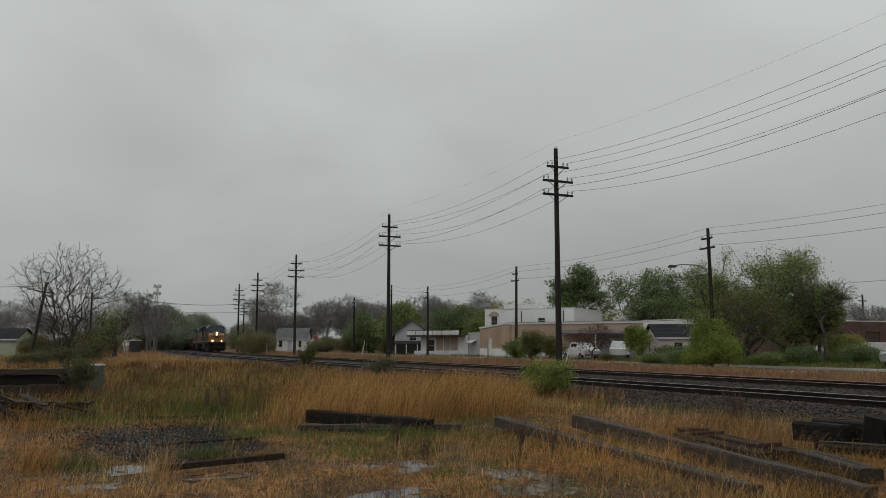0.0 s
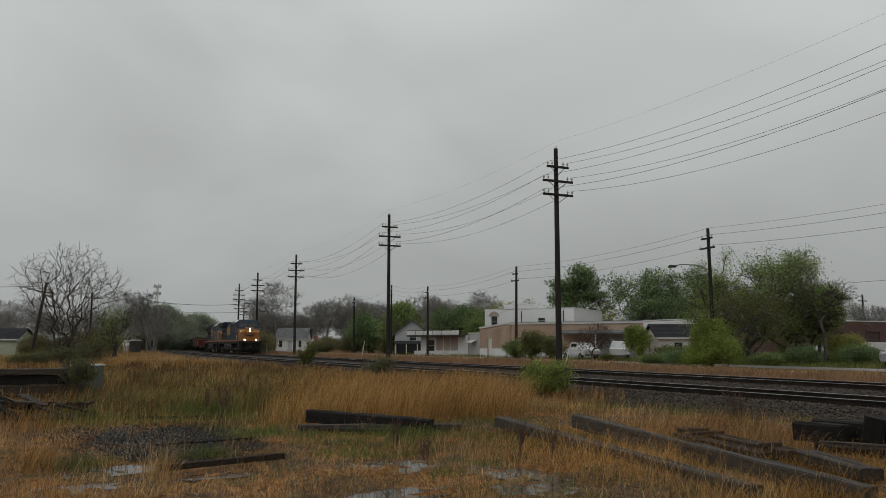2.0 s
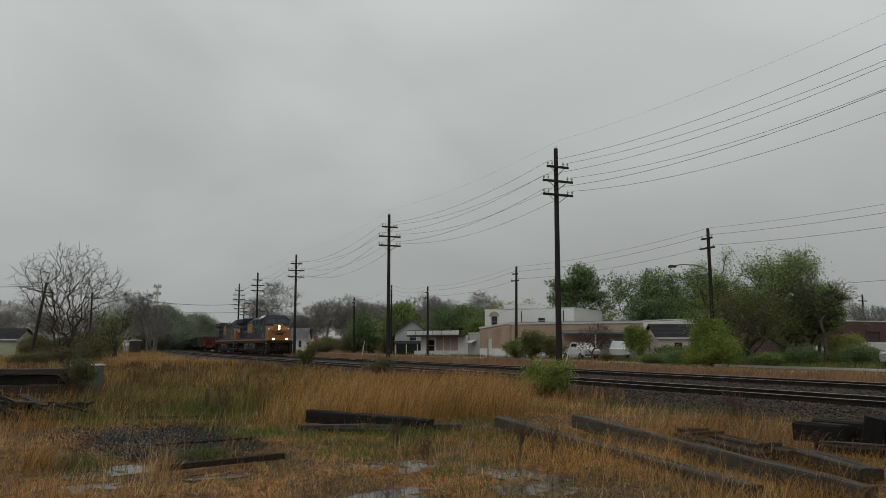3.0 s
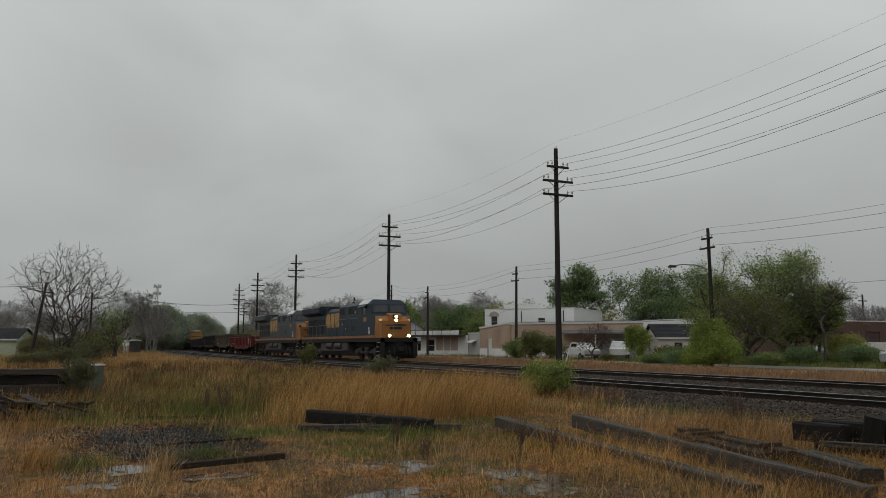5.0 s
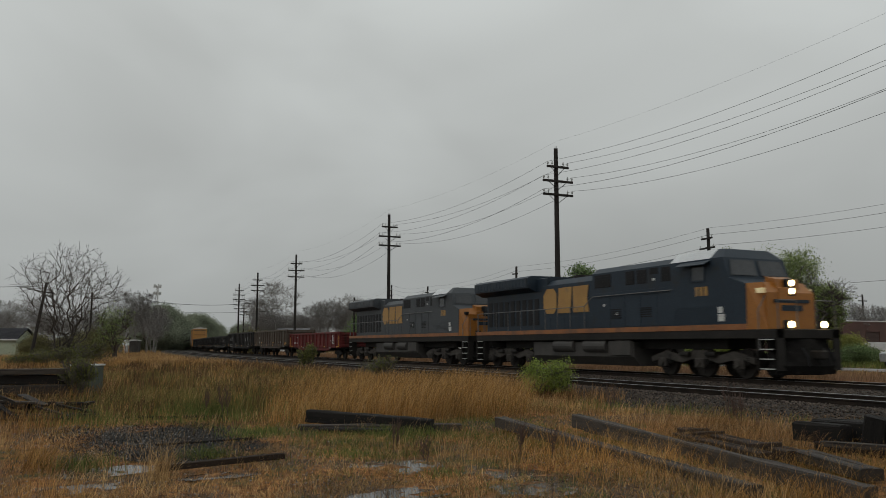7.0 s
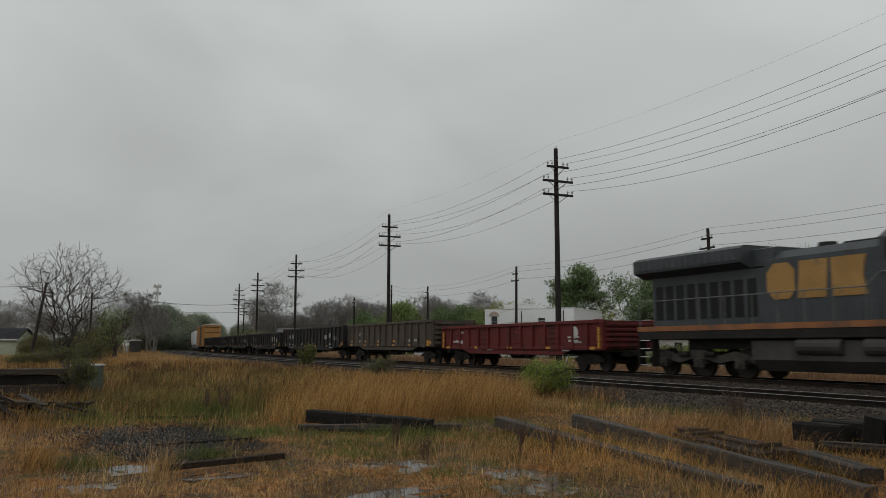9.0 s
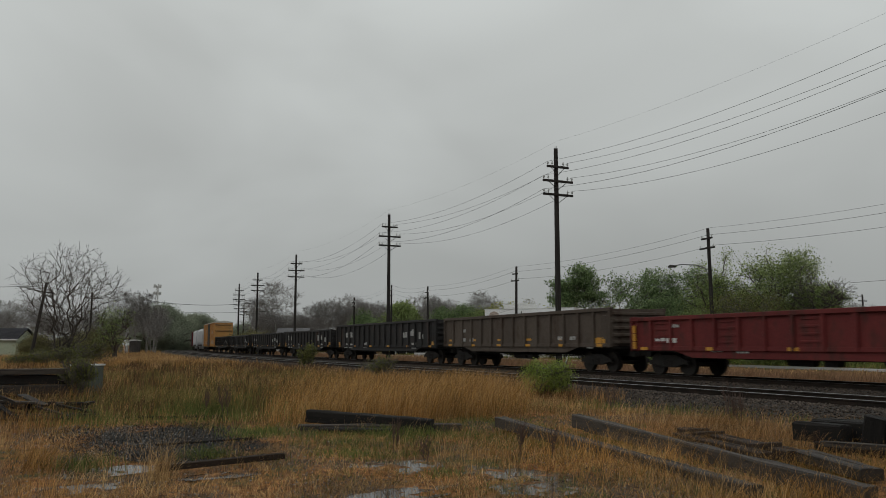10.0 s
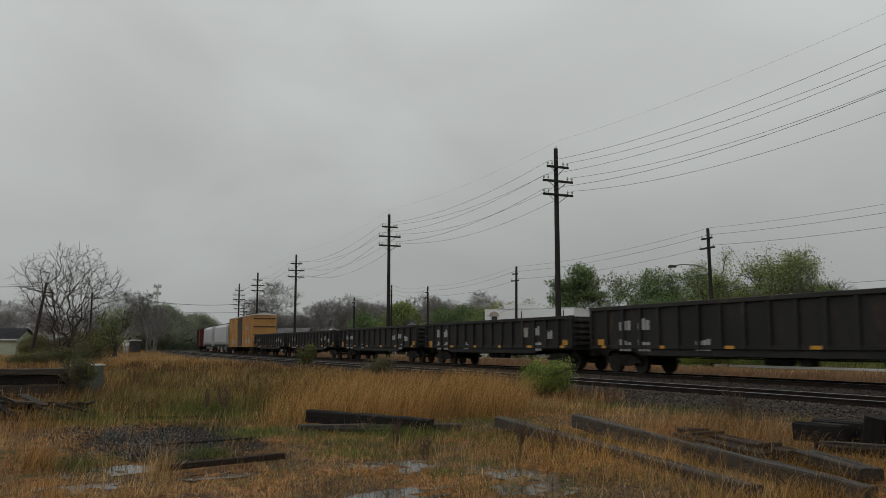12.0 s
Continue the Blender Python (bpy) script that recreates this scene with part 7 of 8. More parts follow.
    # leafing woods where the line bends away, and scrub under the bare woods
    # these leaves carry the distance mist in their colour
    base = tree("tree", 230, 8.0, 11.0, 3, 0.5, M_LEAF_HAZE, 14, 0.9, 0.13, label="leafing tree with mist put into its grey-green leaf colour", stems=6, low=0.0, cone=0.9, group="misty green woods")
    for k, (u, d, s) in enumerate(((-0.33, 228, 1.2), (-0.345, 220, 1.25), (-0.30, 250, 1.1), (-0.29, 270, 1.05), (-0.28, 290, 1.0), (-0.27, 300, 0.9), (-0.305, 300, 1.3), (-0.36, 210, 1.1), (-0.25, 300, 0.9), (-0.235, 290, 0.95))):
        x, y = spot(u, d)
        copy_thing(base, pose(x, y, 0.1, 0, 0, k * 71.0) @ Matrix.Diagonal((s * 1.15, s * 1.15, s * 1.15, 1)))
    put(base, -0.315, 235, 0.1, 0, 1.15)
    scrub = tree("shrub", 240, 3.2, 5.0, 3, 0.5, M_LEAF_OLIVE, 4, 0.4, 0.10, label="brown-green scrub along the woods' edge", category="shrub", stems=5, group="woods scrub", trunk_r=0.01)
    put(scrub, -0.14, 150, 0.1)
    for k in range(46):
        u = rng.choice((rng.uniform(-0.235, -0.217), rng.uniform(-0.158, 0.03), rng.uniform(-0.158, 0.03))) if k < 32 else rng.uniform(-0.56, -0.415)
        d = rng.uniform(125, 165) if k < 32 else rng.uniform(105, 150)
        x, y = spot(u, d)
        s = rng.uniform(0.6, 1.25)
        copy_thing(scrub, pose(x, y, 0.1, 0, 0, rng.uniform(0, 360)) @ Matrix.Diagonal((s, s, s, 1)))


M_WEED_BARK = mat("red_brown_twigs", (0.085, 0.05, 0.038), (0.13, 0.08, 0.06), 2, 18, 0.9, bump=0)
# leaf green greyed and lightened in place of haze
M_LEAF_HAZE = leafmat("mist_paled_leaves", (0.21, 0.235, 0.17), (0.28, 0.31, 0.23), 0.15)
build_trees()


# ---------------------------------------------------------------- foreground: timbers, gravel, water
M_TIMBER = mat("black_creosote_timber", (0.012, 0.011, 0.0105), (0.024, 0.021, 0.019), 1.5, 22, 0.75, stretch=(0.5, 7, 7), rand=0.2, bump=0.9, bump_dist=0.015, spec=0.15)
M_TIMBERGREY = mat("weathered_grey_timber", (0.036, 0.029, 0.024), (0.092, 0.075, 0.061), 1.2, 22, 0.6, stretch=(0.5, 8, 8), rand=0.25, bump=0.9, bump_dist=0.015, stain=(0.016, 0.014, 0.013), stain_scale=1.2, stain_pos=0.52, spec=0.2)
M_TIMBERBROWN = mat("rotting_brown_timber", (0.035, 0.024, 0.018), (0.06, 0.042, 0.031), 1.2, 22, 0.75, stretch=(0.5, 8, 8), rand=0.25, bump=0.9, bump_dist=0.015, spec=0.15)


def timber(p, q, w, h, material, label, roll=0.0, seed=0, name="timber", group="old railway timbers"):
    """A squared timber from p to q (centre line), with worn edges, splits and a slight bow."""
    p, q = Vector(p), Vector(q)
    d = q - p
    L = d.length
    rng = random.Random(seed)
    n = max(6, int(L / 0.22))
    ring = [(-0.5, -0.42), (-0.42, -0.5), (0.42, -0.5), (0.5, -0.42), (0.5, 0.40), (0.40, 0.5), (0.12, 0.5), (0.08, 0.43), (0.02, 0.5), (-0.40, 0.5), (-0.5, 0.40)]
    bm = bmesh.new()
    rows = []
    for k in range(n + 1):
        x = L * k / n
        row = []
        for i, (a, b) in enumerate(ring):
            j = 0.07 * noise.noise(Vector((x * 1.7, i * 3.1, seed)))
            deep = (0.0 if i != 7 else -0.12 * max(0.0, noise.noise(Vector((x * 0.9, 5, seed))) + 0.2))
            row.append(bm.verts.new((x + rng.uniform(-0.01, 0.01), (a + j * 0.5) * w, (b + j + deep) * h)))
        rows.append(row)
    m = len(ring)
    for r0, r1 in zip(rows, rows[1:]):
        for i in range(m):
            bm.faces.new((r0[i], r0[(i + 1) % m], r1[(i + 1) % m], r1[i]))
    bm.faces.new(rows[0])
    bm.faces.new(rows[-1][::-1])
    bmesh.ops.recalc_face_normals(bm, faces=bm.faces)
    ob = part(name, bm, material)
    ob.matrix_basis = Matrix.Translation(p) @ d.to_track_quat('X', 'Z').to_matrix().to_4x4() @ pose(0, 0, 0, roll)
    return tagged(ob, label, "timber", group)


def build_timbers():
    # short pair of ties
    timber((-16.2, 4.6, 0.25), (-14.5, 6.55, 0.12), 0.26, 0.24, M_TIMBER, "black creosoted tie lying on another tie", seed=1)
    timber((-15.5, 4.2, 0.05), (-14.6, 7.2, 0.03), 0.26, 0.2, M_TIMBERGREY, "rotting grey tie sunk in the grass", seed=2)
    timber((-15.15, 4.5, 0.02), (-14.35, 5.7, 0.03), 0.24, 0.18, M_TIMBER, "black creosoted tie half buried", seed=3)
    # two long bridge timbers
    timber((-14.2, 7.85, 0.17), (-6.9, 7.0, 0.03), 0.22, 0.2, M_TIMBERGREY, "very long weathered timber with wet top", seed=4)
    timber((-13.3, 9.0, 0.22), (-6.1, 7.8, 0.05), 0.18, 0.25, M_TIMBERGREY, "very long weathered timber with split edge", seed=5)
    timber((-11.55, 10.1, 0.13), (-8.5, 9.4, 0.11), 0.3, 0.16, M_TIMBERBROWN, "rotten brown tie with broken end", seed=6)
    timber((-11.25, 9.72, 0.09), (-8.7, 9.08, 0.08), 0.26, 0.14, M_TIMBERBROWN, "crumbling brown tie in the grass", seed=7)
    timber((-8.5, 9.55, 0.12), (-7.0, 9.0, 0.09), 0.3, 0.15, M_TIMBERGREY, "broken grey timber end", seed=8)
    # cross cleats nailed over the brown ties
    for k, (x, y) in enumerate(((-11.0, 9.82), (-10.55, 9.72), (-9.0, 9.32))):
        timber((x - 0.05, y - 0.26, 0.215), (x + 0.06, y + 0.26, 0.225), 0.09, 0.05, M_TIMBERBROWN, "short brown cleat across rotten ties", seed=80 + k, group="cleats")
    # heap of cut blocks
    timber((-9.65, 10.75, 0.30), (-8.85, 10.85, 0.30), 0.28, 0.30, M_TIMBER, "short black timber block", seed=9, group="cut timber blocks")
    timber((-9.65, 11.25, 0.34), (-8.45, 11.45, 0.36), 0.5, 0.26, M_TIMBER, "black squared timber offcut", seed=10, group="cut timber blocks")
    timber((-8.65, 11.12, 0.00), (-8.55, 11.16, 0.58), 0.3, 0.28, M_TIMBER, "black timber block standing on end", seed=11, group="cut timber blocks")
    timber((-8.75, 11.70, 0.40), (-7.55, 11.90, 0.42), 0.32, 0.28, M_TIMBER, "black timber block on the heap", seed=12, group="cut timber blocks")
    timber((-9.25, 10.70, 0.08), (-7.65, 11.40, 0.08), 0.3, 0.2, M_TIMBER, "black timber block under the heap", seed=13, group="cut timber blocks")
    timber((-9.25, 11.30, 0.08), (-7.85, 12.10, 0.08), 0.4, 0.2, M_TIMBER, "black timber block under the heap", seed=14, group="cut timber blocks")
    timber((-8.75, 10.20, 0.22), (-7.35, 11.10, 0.20), 0.14, 0.08, M_TIMBERGREY, "pale split plank leaning on blocks", seed=15, group="cut timber blocks")
    # thin plank across the puddled ground
    timber((-11.45, 1.25, 0.06), (-11.75, 2.98, 0.09), 0.12, 0.08, M_TIMBERBROWN, "thin wet brown plank on the ground", seed=16)
    timber((-14.2, 1.5, 0.03), (-14.5, 3.1, 0.03), 0.1, 0.07, M_TIMBER, "dark rotten plank in the gravel", seed=24)
    timber((-19.6, 1.4, 0.04), (-19.2, 2.5, 0.04), 0.12, 0.1, M_TIMBER, "dark plank at the edge of the grass", seed=25)
    timber((-19.2, 2.6, 0.04), (-18.9, 3.4, 0.04), 0.12, 0.1, M_TIMBER, "dark plank at the edge of the grass", seed=26)
    # stacked timbers on the left
    for k, (z, o, ln) in enumerate(((0.16, 0.0, 4.4), (0.44, 0.1, 4.2), (0.70, -0.05, 4.3), (0.92, 0.05, 4.2))):
        timber((-25.7 + o, -3.3, z), (-25.7 + o + ln * 0.42 * 0.45, -3.3 + ln * 0.906 * 0.95, z + 0.02), 0.3, 0.25 if k < 3 else 0.16, M_TIMBERGREY if k % 2 else M_TIMBER, "long dark timber in a rough stack", seed=30 + k, group="stacked timbers")
    # collapsed pallet-like frame of planks
    e = empty("broken_pallet", None, "collapsed dark wooden frame of planks", "pallet")
    prng = random.Random(5)

    def plank(p, q, w, h, seed):
        ob = timber(p, q, w, h, M_TIMBERGREY if seed % 2 else M_TIMBER, "", seed=seed, name="plank", group="")
        for key in ("label", "category", "group"):
            if key in ob:
                del ob[key]
        ob.parent = e
    plank((-21.0, -1.7, 0.08), (-20.1, 0.9, 0.08), 0.16, 0.10, 41)
    plank((-21.9, -1.7, 0.34), (-21.0, 0.75, 0.30), 0.14, 0.06, 42)
    plank((-21.4, -1.7, 0.40), (-20.9, -0.35, 0.36), 0.22, 0.05, 43)
    plank((-20.8, -1.5, 0.60), (-20.4, -0.8, 0.10), 0.2, 0.06, 44)
    plank((-21.6, -0.7, 0.5), (-20.7, -0.2, 0.30), 0.2, 0.05, 45)
    plank((-21.5, 0.2, 0.24), (-20.6, 0.85, 0.12), 0.2, 0.05, 46)
    for k, y in enumerate((-1.2, -0.55, 0.1, 0.6)):
        plank((-21.0 + y * 0.35, y, 0.04), (-21.0 + y * 0.35, y + 0.02, 0.34), 0.18, 0.16, 47 + k)
    for k in range(16):
        px, py, pz = prng.uniform(-21.6, -20.2), prng.uniform(-2.0, 0.2), prng.uniform(0.05, 0.34)
        a = prng.choice((0.4, 1.25, 1.35, 1.9)) + prng.uniform(-0.25, 0.25)
        ln = prng.uniform(0.5, 1.5)
        plank((px, py, pz), (px + math.cos(a) * ln * 0.6, min(0.85, py + math.sin(a) * ln), max(0.06, pz + prng.uniform(-0.3, 0.1))), prng.uniform(0.08, 0.2), 0.05, 61 + k)
    plank((-20.6, -1.7, 0.05), (-19.9, 0.4, 0.05), 0.2, 0.06, 52)
    plank((-21.2, -1.9, 0.85), (-21.0, -0.8, 0.35), 0.1, 0.08, 53)
    # pale green metal box with a white lid
    x, y = spot(-0.4295, 25)
    e2 = empty("metal_box", pose(x, y, 0, 0, 0, 63), "pale green metal box with white lid", "box")
    bm = bmesh.new()
    box(bm, -0.36, 0.36, -0.3, 0.3, 0.0, 1.02, 0.02)
    part("body", bm, mat("pale_green_enamel", (0.07, 0.085, 0.072), (0.10, 0.12, 0.10), 2, 20, 0.5, stain=(0.1, 0.08, 0.06), stain_scale=2), e2)
    bm = bmesh.new()
    box(bm, -0.40, 0.40, -0.34, 0.34, 1.021, 1.08, 0.015)
    part("lid", bm, M_FRAME, e2)


build_timbers()


def blob(name, cx, cy, rx, ry, rot, z, dome, material, seed, n=72, rings=8):
    """A flat patch with a ragged outline, domed by dome."""
    v = [(cx, cy, z + dome)]
    c, s = math.cos(rot), math.sin(rot)
    for k in range(1, rings + 1):
        for i in range(n):
            a = 6.2832 * i / n
            e = 1 + 0.38 * noise.noise(Vector((math.cos(a) * 1.6, math.sin(a) * 1.6, seed))) + 0.22 * noise.noise(Vector((math.cos(a) * 5, math.sin(a) * 5, seed + 3)))
            t = k / rings
            x, y = math.cos(a) * rx * e * t, math.sin(a) * ry * e * t
            v.append((cx + c * x - s * y, cy + s * x + c * y, z + dome * (1 - t * t) + (0.015 * noise.noise(Vector((x * 4, y * 4, seed))) if dome else 0)))
    f = []
    for i in range(n):
        f.append((0, 1 + i, 1 + (i + 1) % n))
    tri = list(f)
    for k in range(rings - 1):
        for i in range(n):
            a, b = 1 + k * n + i, 1 + k * n + (i + 1) % n
            tri += [(a, a + n, b + n), (a, b + n, b)]
    return new(name, np_mesh(name, v, tri, material, True))


def build_wet_ground():
    water = bpy.data.materials.new("rain_water")
    water.use_nodes = True
    bs = water.node_tree.nodes["Principled BSDF"]
    bs.inputs['Base Color'].default_value = (0.035, 0.03, 0.024, 1)
    bs.inputs['Roughness'].default_value = 0.04
    bs.inputs['IOR'].default_value = 1.33
    nz = water.node_tree.nodes.new("ShaderNodeTexNoise")
    nz.inputs['Scale'].default_value = 26
    bp = water.node_tree.nodes.new("ShaderNodeBump")
    bp.inputs['Strength'].default_value, bp.inputs['Distance'].default_value = 0.12, 0.01
    water.node_tree.links.new(nz.outputs['Fac'], bp.inputs['Height'])
    water.node_tree.links.new(bp.outputs[0], bs.inputs['Normal'])
    for k, (x, y, rx, ry, rot) in enumerate(PUDDLES):
        tagged(blob("puddle", x, y, rx, ry, rot, PUDDLE_Z, 0.0, water, k * 7), "shallow rain puddle reflecting grey sky", "puddle", "rain puddles", "structure")
    coal = mat("dark_wet_gravel", (0.010, 0.0088, 0.0075), (0.021, 0.018, 0.0155), 1.6, 34, 0.6, bump=0.6, bump_dist=0.012, stain=(0.07, 0.062, 0.055), stain_scale=2.5, stain_pos=0.64, spec=0.05)
    tagged(blob("gravel_patch", -15.6, 1.75, 3.4, 1.7, 0.12, 0.005, 0.04, coal, 40, 96, 12), "dark wet gravel patch in the grass", "gravel", kind="structure")
    rng = np.random.default_rng(8)
    n = 5200
    a, r = rng.uniform(0, 6.283, n), np.sqrt(rng.uniform(0, 1, n)) * 1.05
    x0, y0 = np.cos(a) * 3.5 * r, np.sin(a) * 1.7 * r
    x, y = -15.6 + x0 * math.cos(0.12) - y0 * math.sin(0.12), 1.75 + x0 * math.sin(0.12) + y0 * math.cos(0.12)
    s = rng.uniform(0.004, 0.013, n)
    octa = np.array([(1, 0, 0), (-1, 0, 0), (0, 1, 0), (0, -1, 0), (0, 0, 0.8), (0, 0, -0.8)], float)
    tri = np.array([(0, 2, 4), (2, 1, 4), (1, 3, 4), (3, 0, 4), (2, 0, 5), (1, 2, 5), (3, 1, 5), (0, 3, 5)])
    v = octa[None] * s[:, None, None] * rng.uniform(0.6, 1.4, (n, 6, 1))
    v += np.stack([x, y, 0.02 + 0.05 * (1 - r * r).clip(0) + s * 0.3], -1)[:, None, :]
    f = (tri[None] + np.arange(n)[:, None, None] * 6).reshape(-1, 3)
    peb = mat("wet_pebbles", (0.013, 0.0115, 0.010), (0.033, 0.029, 0.025), 5, 30, 0.7, island=0.8, bump=0.1, spec=0.08)
    tagged(new("pebbles", np_mesh("pebbles", v.reshape(-1, 3), f, peb)), "dark wet pebbles with a few pale ones", "pebbles", kind="stuff")


build_wet_ground()


def stone_chips():
    """Small pale and dark stones pressed into the cleared ground, thickest at the rim of the gravel."""
    rng = np.random.default_rng(18)
    n = 9000
    x = -np.exp(rng.uniform(math.log(7.0), math.log(19.0), n))
    y = rng.uniform(-2.4, 9.0, n)
    m = 800
    x[:m], y[:m] = -17.6 + rng.normal(0, 0.7, m), 0.6 + rng.normal(0, 0.5, m)
    x[m:2 * m], y[m:2 * m] = -14.6 + rng.normal(0, 1.3, m), 1.0 + rng.normal(0, 0.8, m)
    s = rng.uniform(0.006, 0.02, n)
    octa = np.array([(1, 0, 0), (-1, 0, 0), (0, 1, 0), (0, -1, 0), (0, 0, 0.6), (0, 0, -0.6)], float)
    tri = np.array([(0, 2, 4), (2, 1, 4), (1, 3, 4), (3, 0, 4), (2, 0, 5), (1, 2, 5), (3, 1, 5), (0, 3, 5)])
    v = octa[None] * s[:, None, None] * rng.uniform(0.6, 1.4, (n, 6, 1))
    u, w = (x + 15.6) / 3.4, (y - 1.75) / 1.7
    lift = 0.045 * (1 - u * u - w * w).clip(0, 1)
    z = np.maximum(ground_at(x, y), np.where(lift > 0, 0.005 + lift, -9))
    v += np.stack([x, y, z + s * 0.25], -1)[:, None, :]
    f = (tri[None] + np.arange(n)[:, None, None] * 6).reshape(-1, 3)
    chip = mat("pale_stone_chips", (0.12, 0.11, 0.10), (0.30, 0.285, 0.27), 6, 30, 0.6, island=0.7, bump=0.1, spec=0.25)
    tagged(new("stone_chips", np_mesh("stone_chips", v.reshape(-1, 3), f, chip)), "small pale stone chips strewn on wet ground", "stones", kind="stuff")


stone_chips()


# ---------------------------------------------------------------- grass
M_LITTER = leafmat("rust_litter", (0.22, 0.095, 0.034), (0.58, 0.29, 0.11), 0.7)


def blades(name, x, y, h, w, lean, material, label, seed, category="grass", wind=0.0):
    """Tapered bent blades at the places given: one mesh."""
    rng = np.random.default_rng(seed)
    n = len(x)
    z = ground_at(x, y) - 0.02
    ang = rng.uniform(0, 6.283, n)
    face = rng.uniform(0, 6.283, n)
    dx, dy = np.cos(ang) * lean * h + wind * h * 0.3, np.sin(ang) * lean * h + wind * h
    wx, wy = np.cos(face) * w / 2, np.sin(face) * w / 2
    drop = np.clip(lean, 0, 1.2) ** 2 * 0.35
    p = np.stack([x, y, z], -1)
    W = np.stack([wx, wy, np.zeros(n)], -1)
    m1 = p + np.stack([dx * 0.22, dy * 0.22, h * 0.45], -1)
    m2 = p + np.stack([dx * 0.6, dy * 0.6, h * (0.82 - drop * 0.3)], -1)
    tip = p + np.stack([dx, dy, h * (1.0 - drop)], -1)
    v = np.stack([p - W, p + W, m1 - W * 0.85, m1 + W * 0.85, m2 - W * 0.5, m2 + W * 0.5, tip], 1).reshape(-1, 3)
    i = np.arange(n)[:, None] * 7
    f = np.concatenate([i + np.array(t) for t in ((0, 1, 3), (0, 3, 2), (2, 3, 5), (2, 5, 4), (4, 5, 6))], 0)
    return tagged(new(name, np_mesh(name, v, f, material)), label, category, kind="stuff")


def clumped(rng, n, cx, cy, clumps, spread):
    """n places gathered into clumps; cx, cy: functions of rng and count that give the clump centres."""
    ax, ay = cx(rng, clumps), cy(rng, clumps)
    k = rng.integers(0, clumps, n)
    return ax[k] + rng.normal(0, spread, n), ay[k] + rng.normal(0, spread, n)


def off_pads(x, y, margin=0.6):
    """Leaves out the gravel patch and the puddles."""
    ok = np.ones(len(x), bool)
    for cx, cy, rx, ry, rot in PUDDLES + [(-15.6, 1.75, 3.4, 1.6, 0.12)]:
        u = (x - cx) * math.cos(rot) + (y - cy) * math.sin(rot)
        v = -(x - cx) * math.sin(rot) + (y - cy) * math.cos(rot)
        ok &= (u / (rx * margin)) ** 2 + (v / (ry * margin)) ** 2 > 1
    return ok


def build_grass():
    rng = np.random.default_rng(21)

    def field(n, x0, x1, y0, y1, clumps, spread, h0, h1, w, lean, material, label, seed, name="dry_grass", wind=0.0, pads=True, tall=None):
        x, y = clumped(rng, n, lambda r, k: -np.exp(r.uniform(math.log(x0), math.log(x1), k)), lambda r, k: r.uniform(y0, y1, k), clumps, spread)
        y = y + np.maximum(0, -x - BEND_S) ** 2 / (2 * BEND_R)
        ok = off_pads(x, y) if pads else np.ones(len(x), bool)
        ok &= (np.hypot(x, y) > 5.5)
        x, y = x[ok], y[ok]
        h = rng.uniform(h0, h1, len(x)) * rng.uniform(0.6, 1.0, len(x))
        if tall:
            h = h * tall(x, y)
        ww = w * np.clip(np.hypot(x, y) / 18.0, 0.8, 3.0)
        blades(name, x, y, h, ww, rng.uniform(lean * 0.3, lean * 1.2, len(x)), material, label, seed, wind=wind)
    def patchy(x, y):
        """Uneven height: low near the cleared ground, in broad patches beyond."""
        p = 0.5 + 0.25 * np.sin(x * 0.9 + 1.7 * np.sin(y * 0.6)) + 0.25 * np.sin(y * 1.3 + 1.2 * np.sin(x * 0.5))
        edge = np.clip((-x - 16.5 - 1.2 * np.sin(y * 1.1)) / 6.0, 0.0, 1.0)
        return (0.3 + 0.7 * edge) * (0.6 + 0.55 * p)
    # the open field up to the tracks, in mixed tones
    field(32000, 16.5, 75, -7, 13.6, 1500, 0.3, 0.3, 0.75, 0.007, 0.35, M_GRASS_RUST, "rust-brown dead grass field", 1, wind=0.12, tall=patchy)
    field(16000, 16.5, 75, -7, 13.4, 330, 0.32, 0.4, 0.9, 0.007, 0.35, M_GRASS_DRY, "golden dry grass field", 2, wind=0.12, tall=patchy)
    field(32000, 16.5, 60, -1, 12.6, 420, 0.5, 0.3, 0.62, 0.008, 0.4, M_GRASS_GREEN, "new green grass in the field", 3, name="green_grass", tall=patchy)
    field(20000, 20, 60, -2, 14.2, 300, 0.4, 0.5, 0.95, 0.008, 0.25, M_WEED, "brown dead weed stems", 4, name="dead_weeds", tall=patchy)
    field(20000, 16.5, 70, -6, 13.4, 800, 0.3, 0.4, 0.95, 0.006, 0.4, M_GRASS_PALE, "pale straw strands in the field", 19, wind=0.2, tall=patchy)
    field(26000, 72, 230, -16, 13.5, 2600, 0.8, 0.4, 0.75, 0.009, 0.35, M_GRASS_PALE, "far pale dry grass", 5)
    field(14000, 72, 230, -16, 13.8, 1300, 0.8, 0.4, 0.8, 0.009, 0.35, M_GRASS_RUST, "far rust-brown dead grass", 6)
    # olive swathes where new growth comes through
    x, y = clumped(rng, 22000, lambda r, k: r.uniform(-42, -20, k), lambda r, k: r.uniform(0.04, 0.33, k), 260, 0.0)
    y = -x * y + rng.normal(0, 0.6, len(x))
    x = x + rng.normal(0, 0.6, len(x))
    blades("green_grass", x, y, rng.uniform(0.2, 0.62, len(x)), 0.007 * np.clip(-x / 18, 0.9, 2.2), rng.uniform(0.15, 0.6, len(x)), M_GRASS_OLIVE, "olive new growth among dead grass", 72)
    # the tall golden stand
    x, y = clumped(rng, 13000, lambda r, k: r.uniform(-27, -16.6, k), lambda r, k: r.uniform(0, 1, k), 170, 0.22)
    y = y + 0.0
    t = rng.beta(1.6, 1.4, len(x))
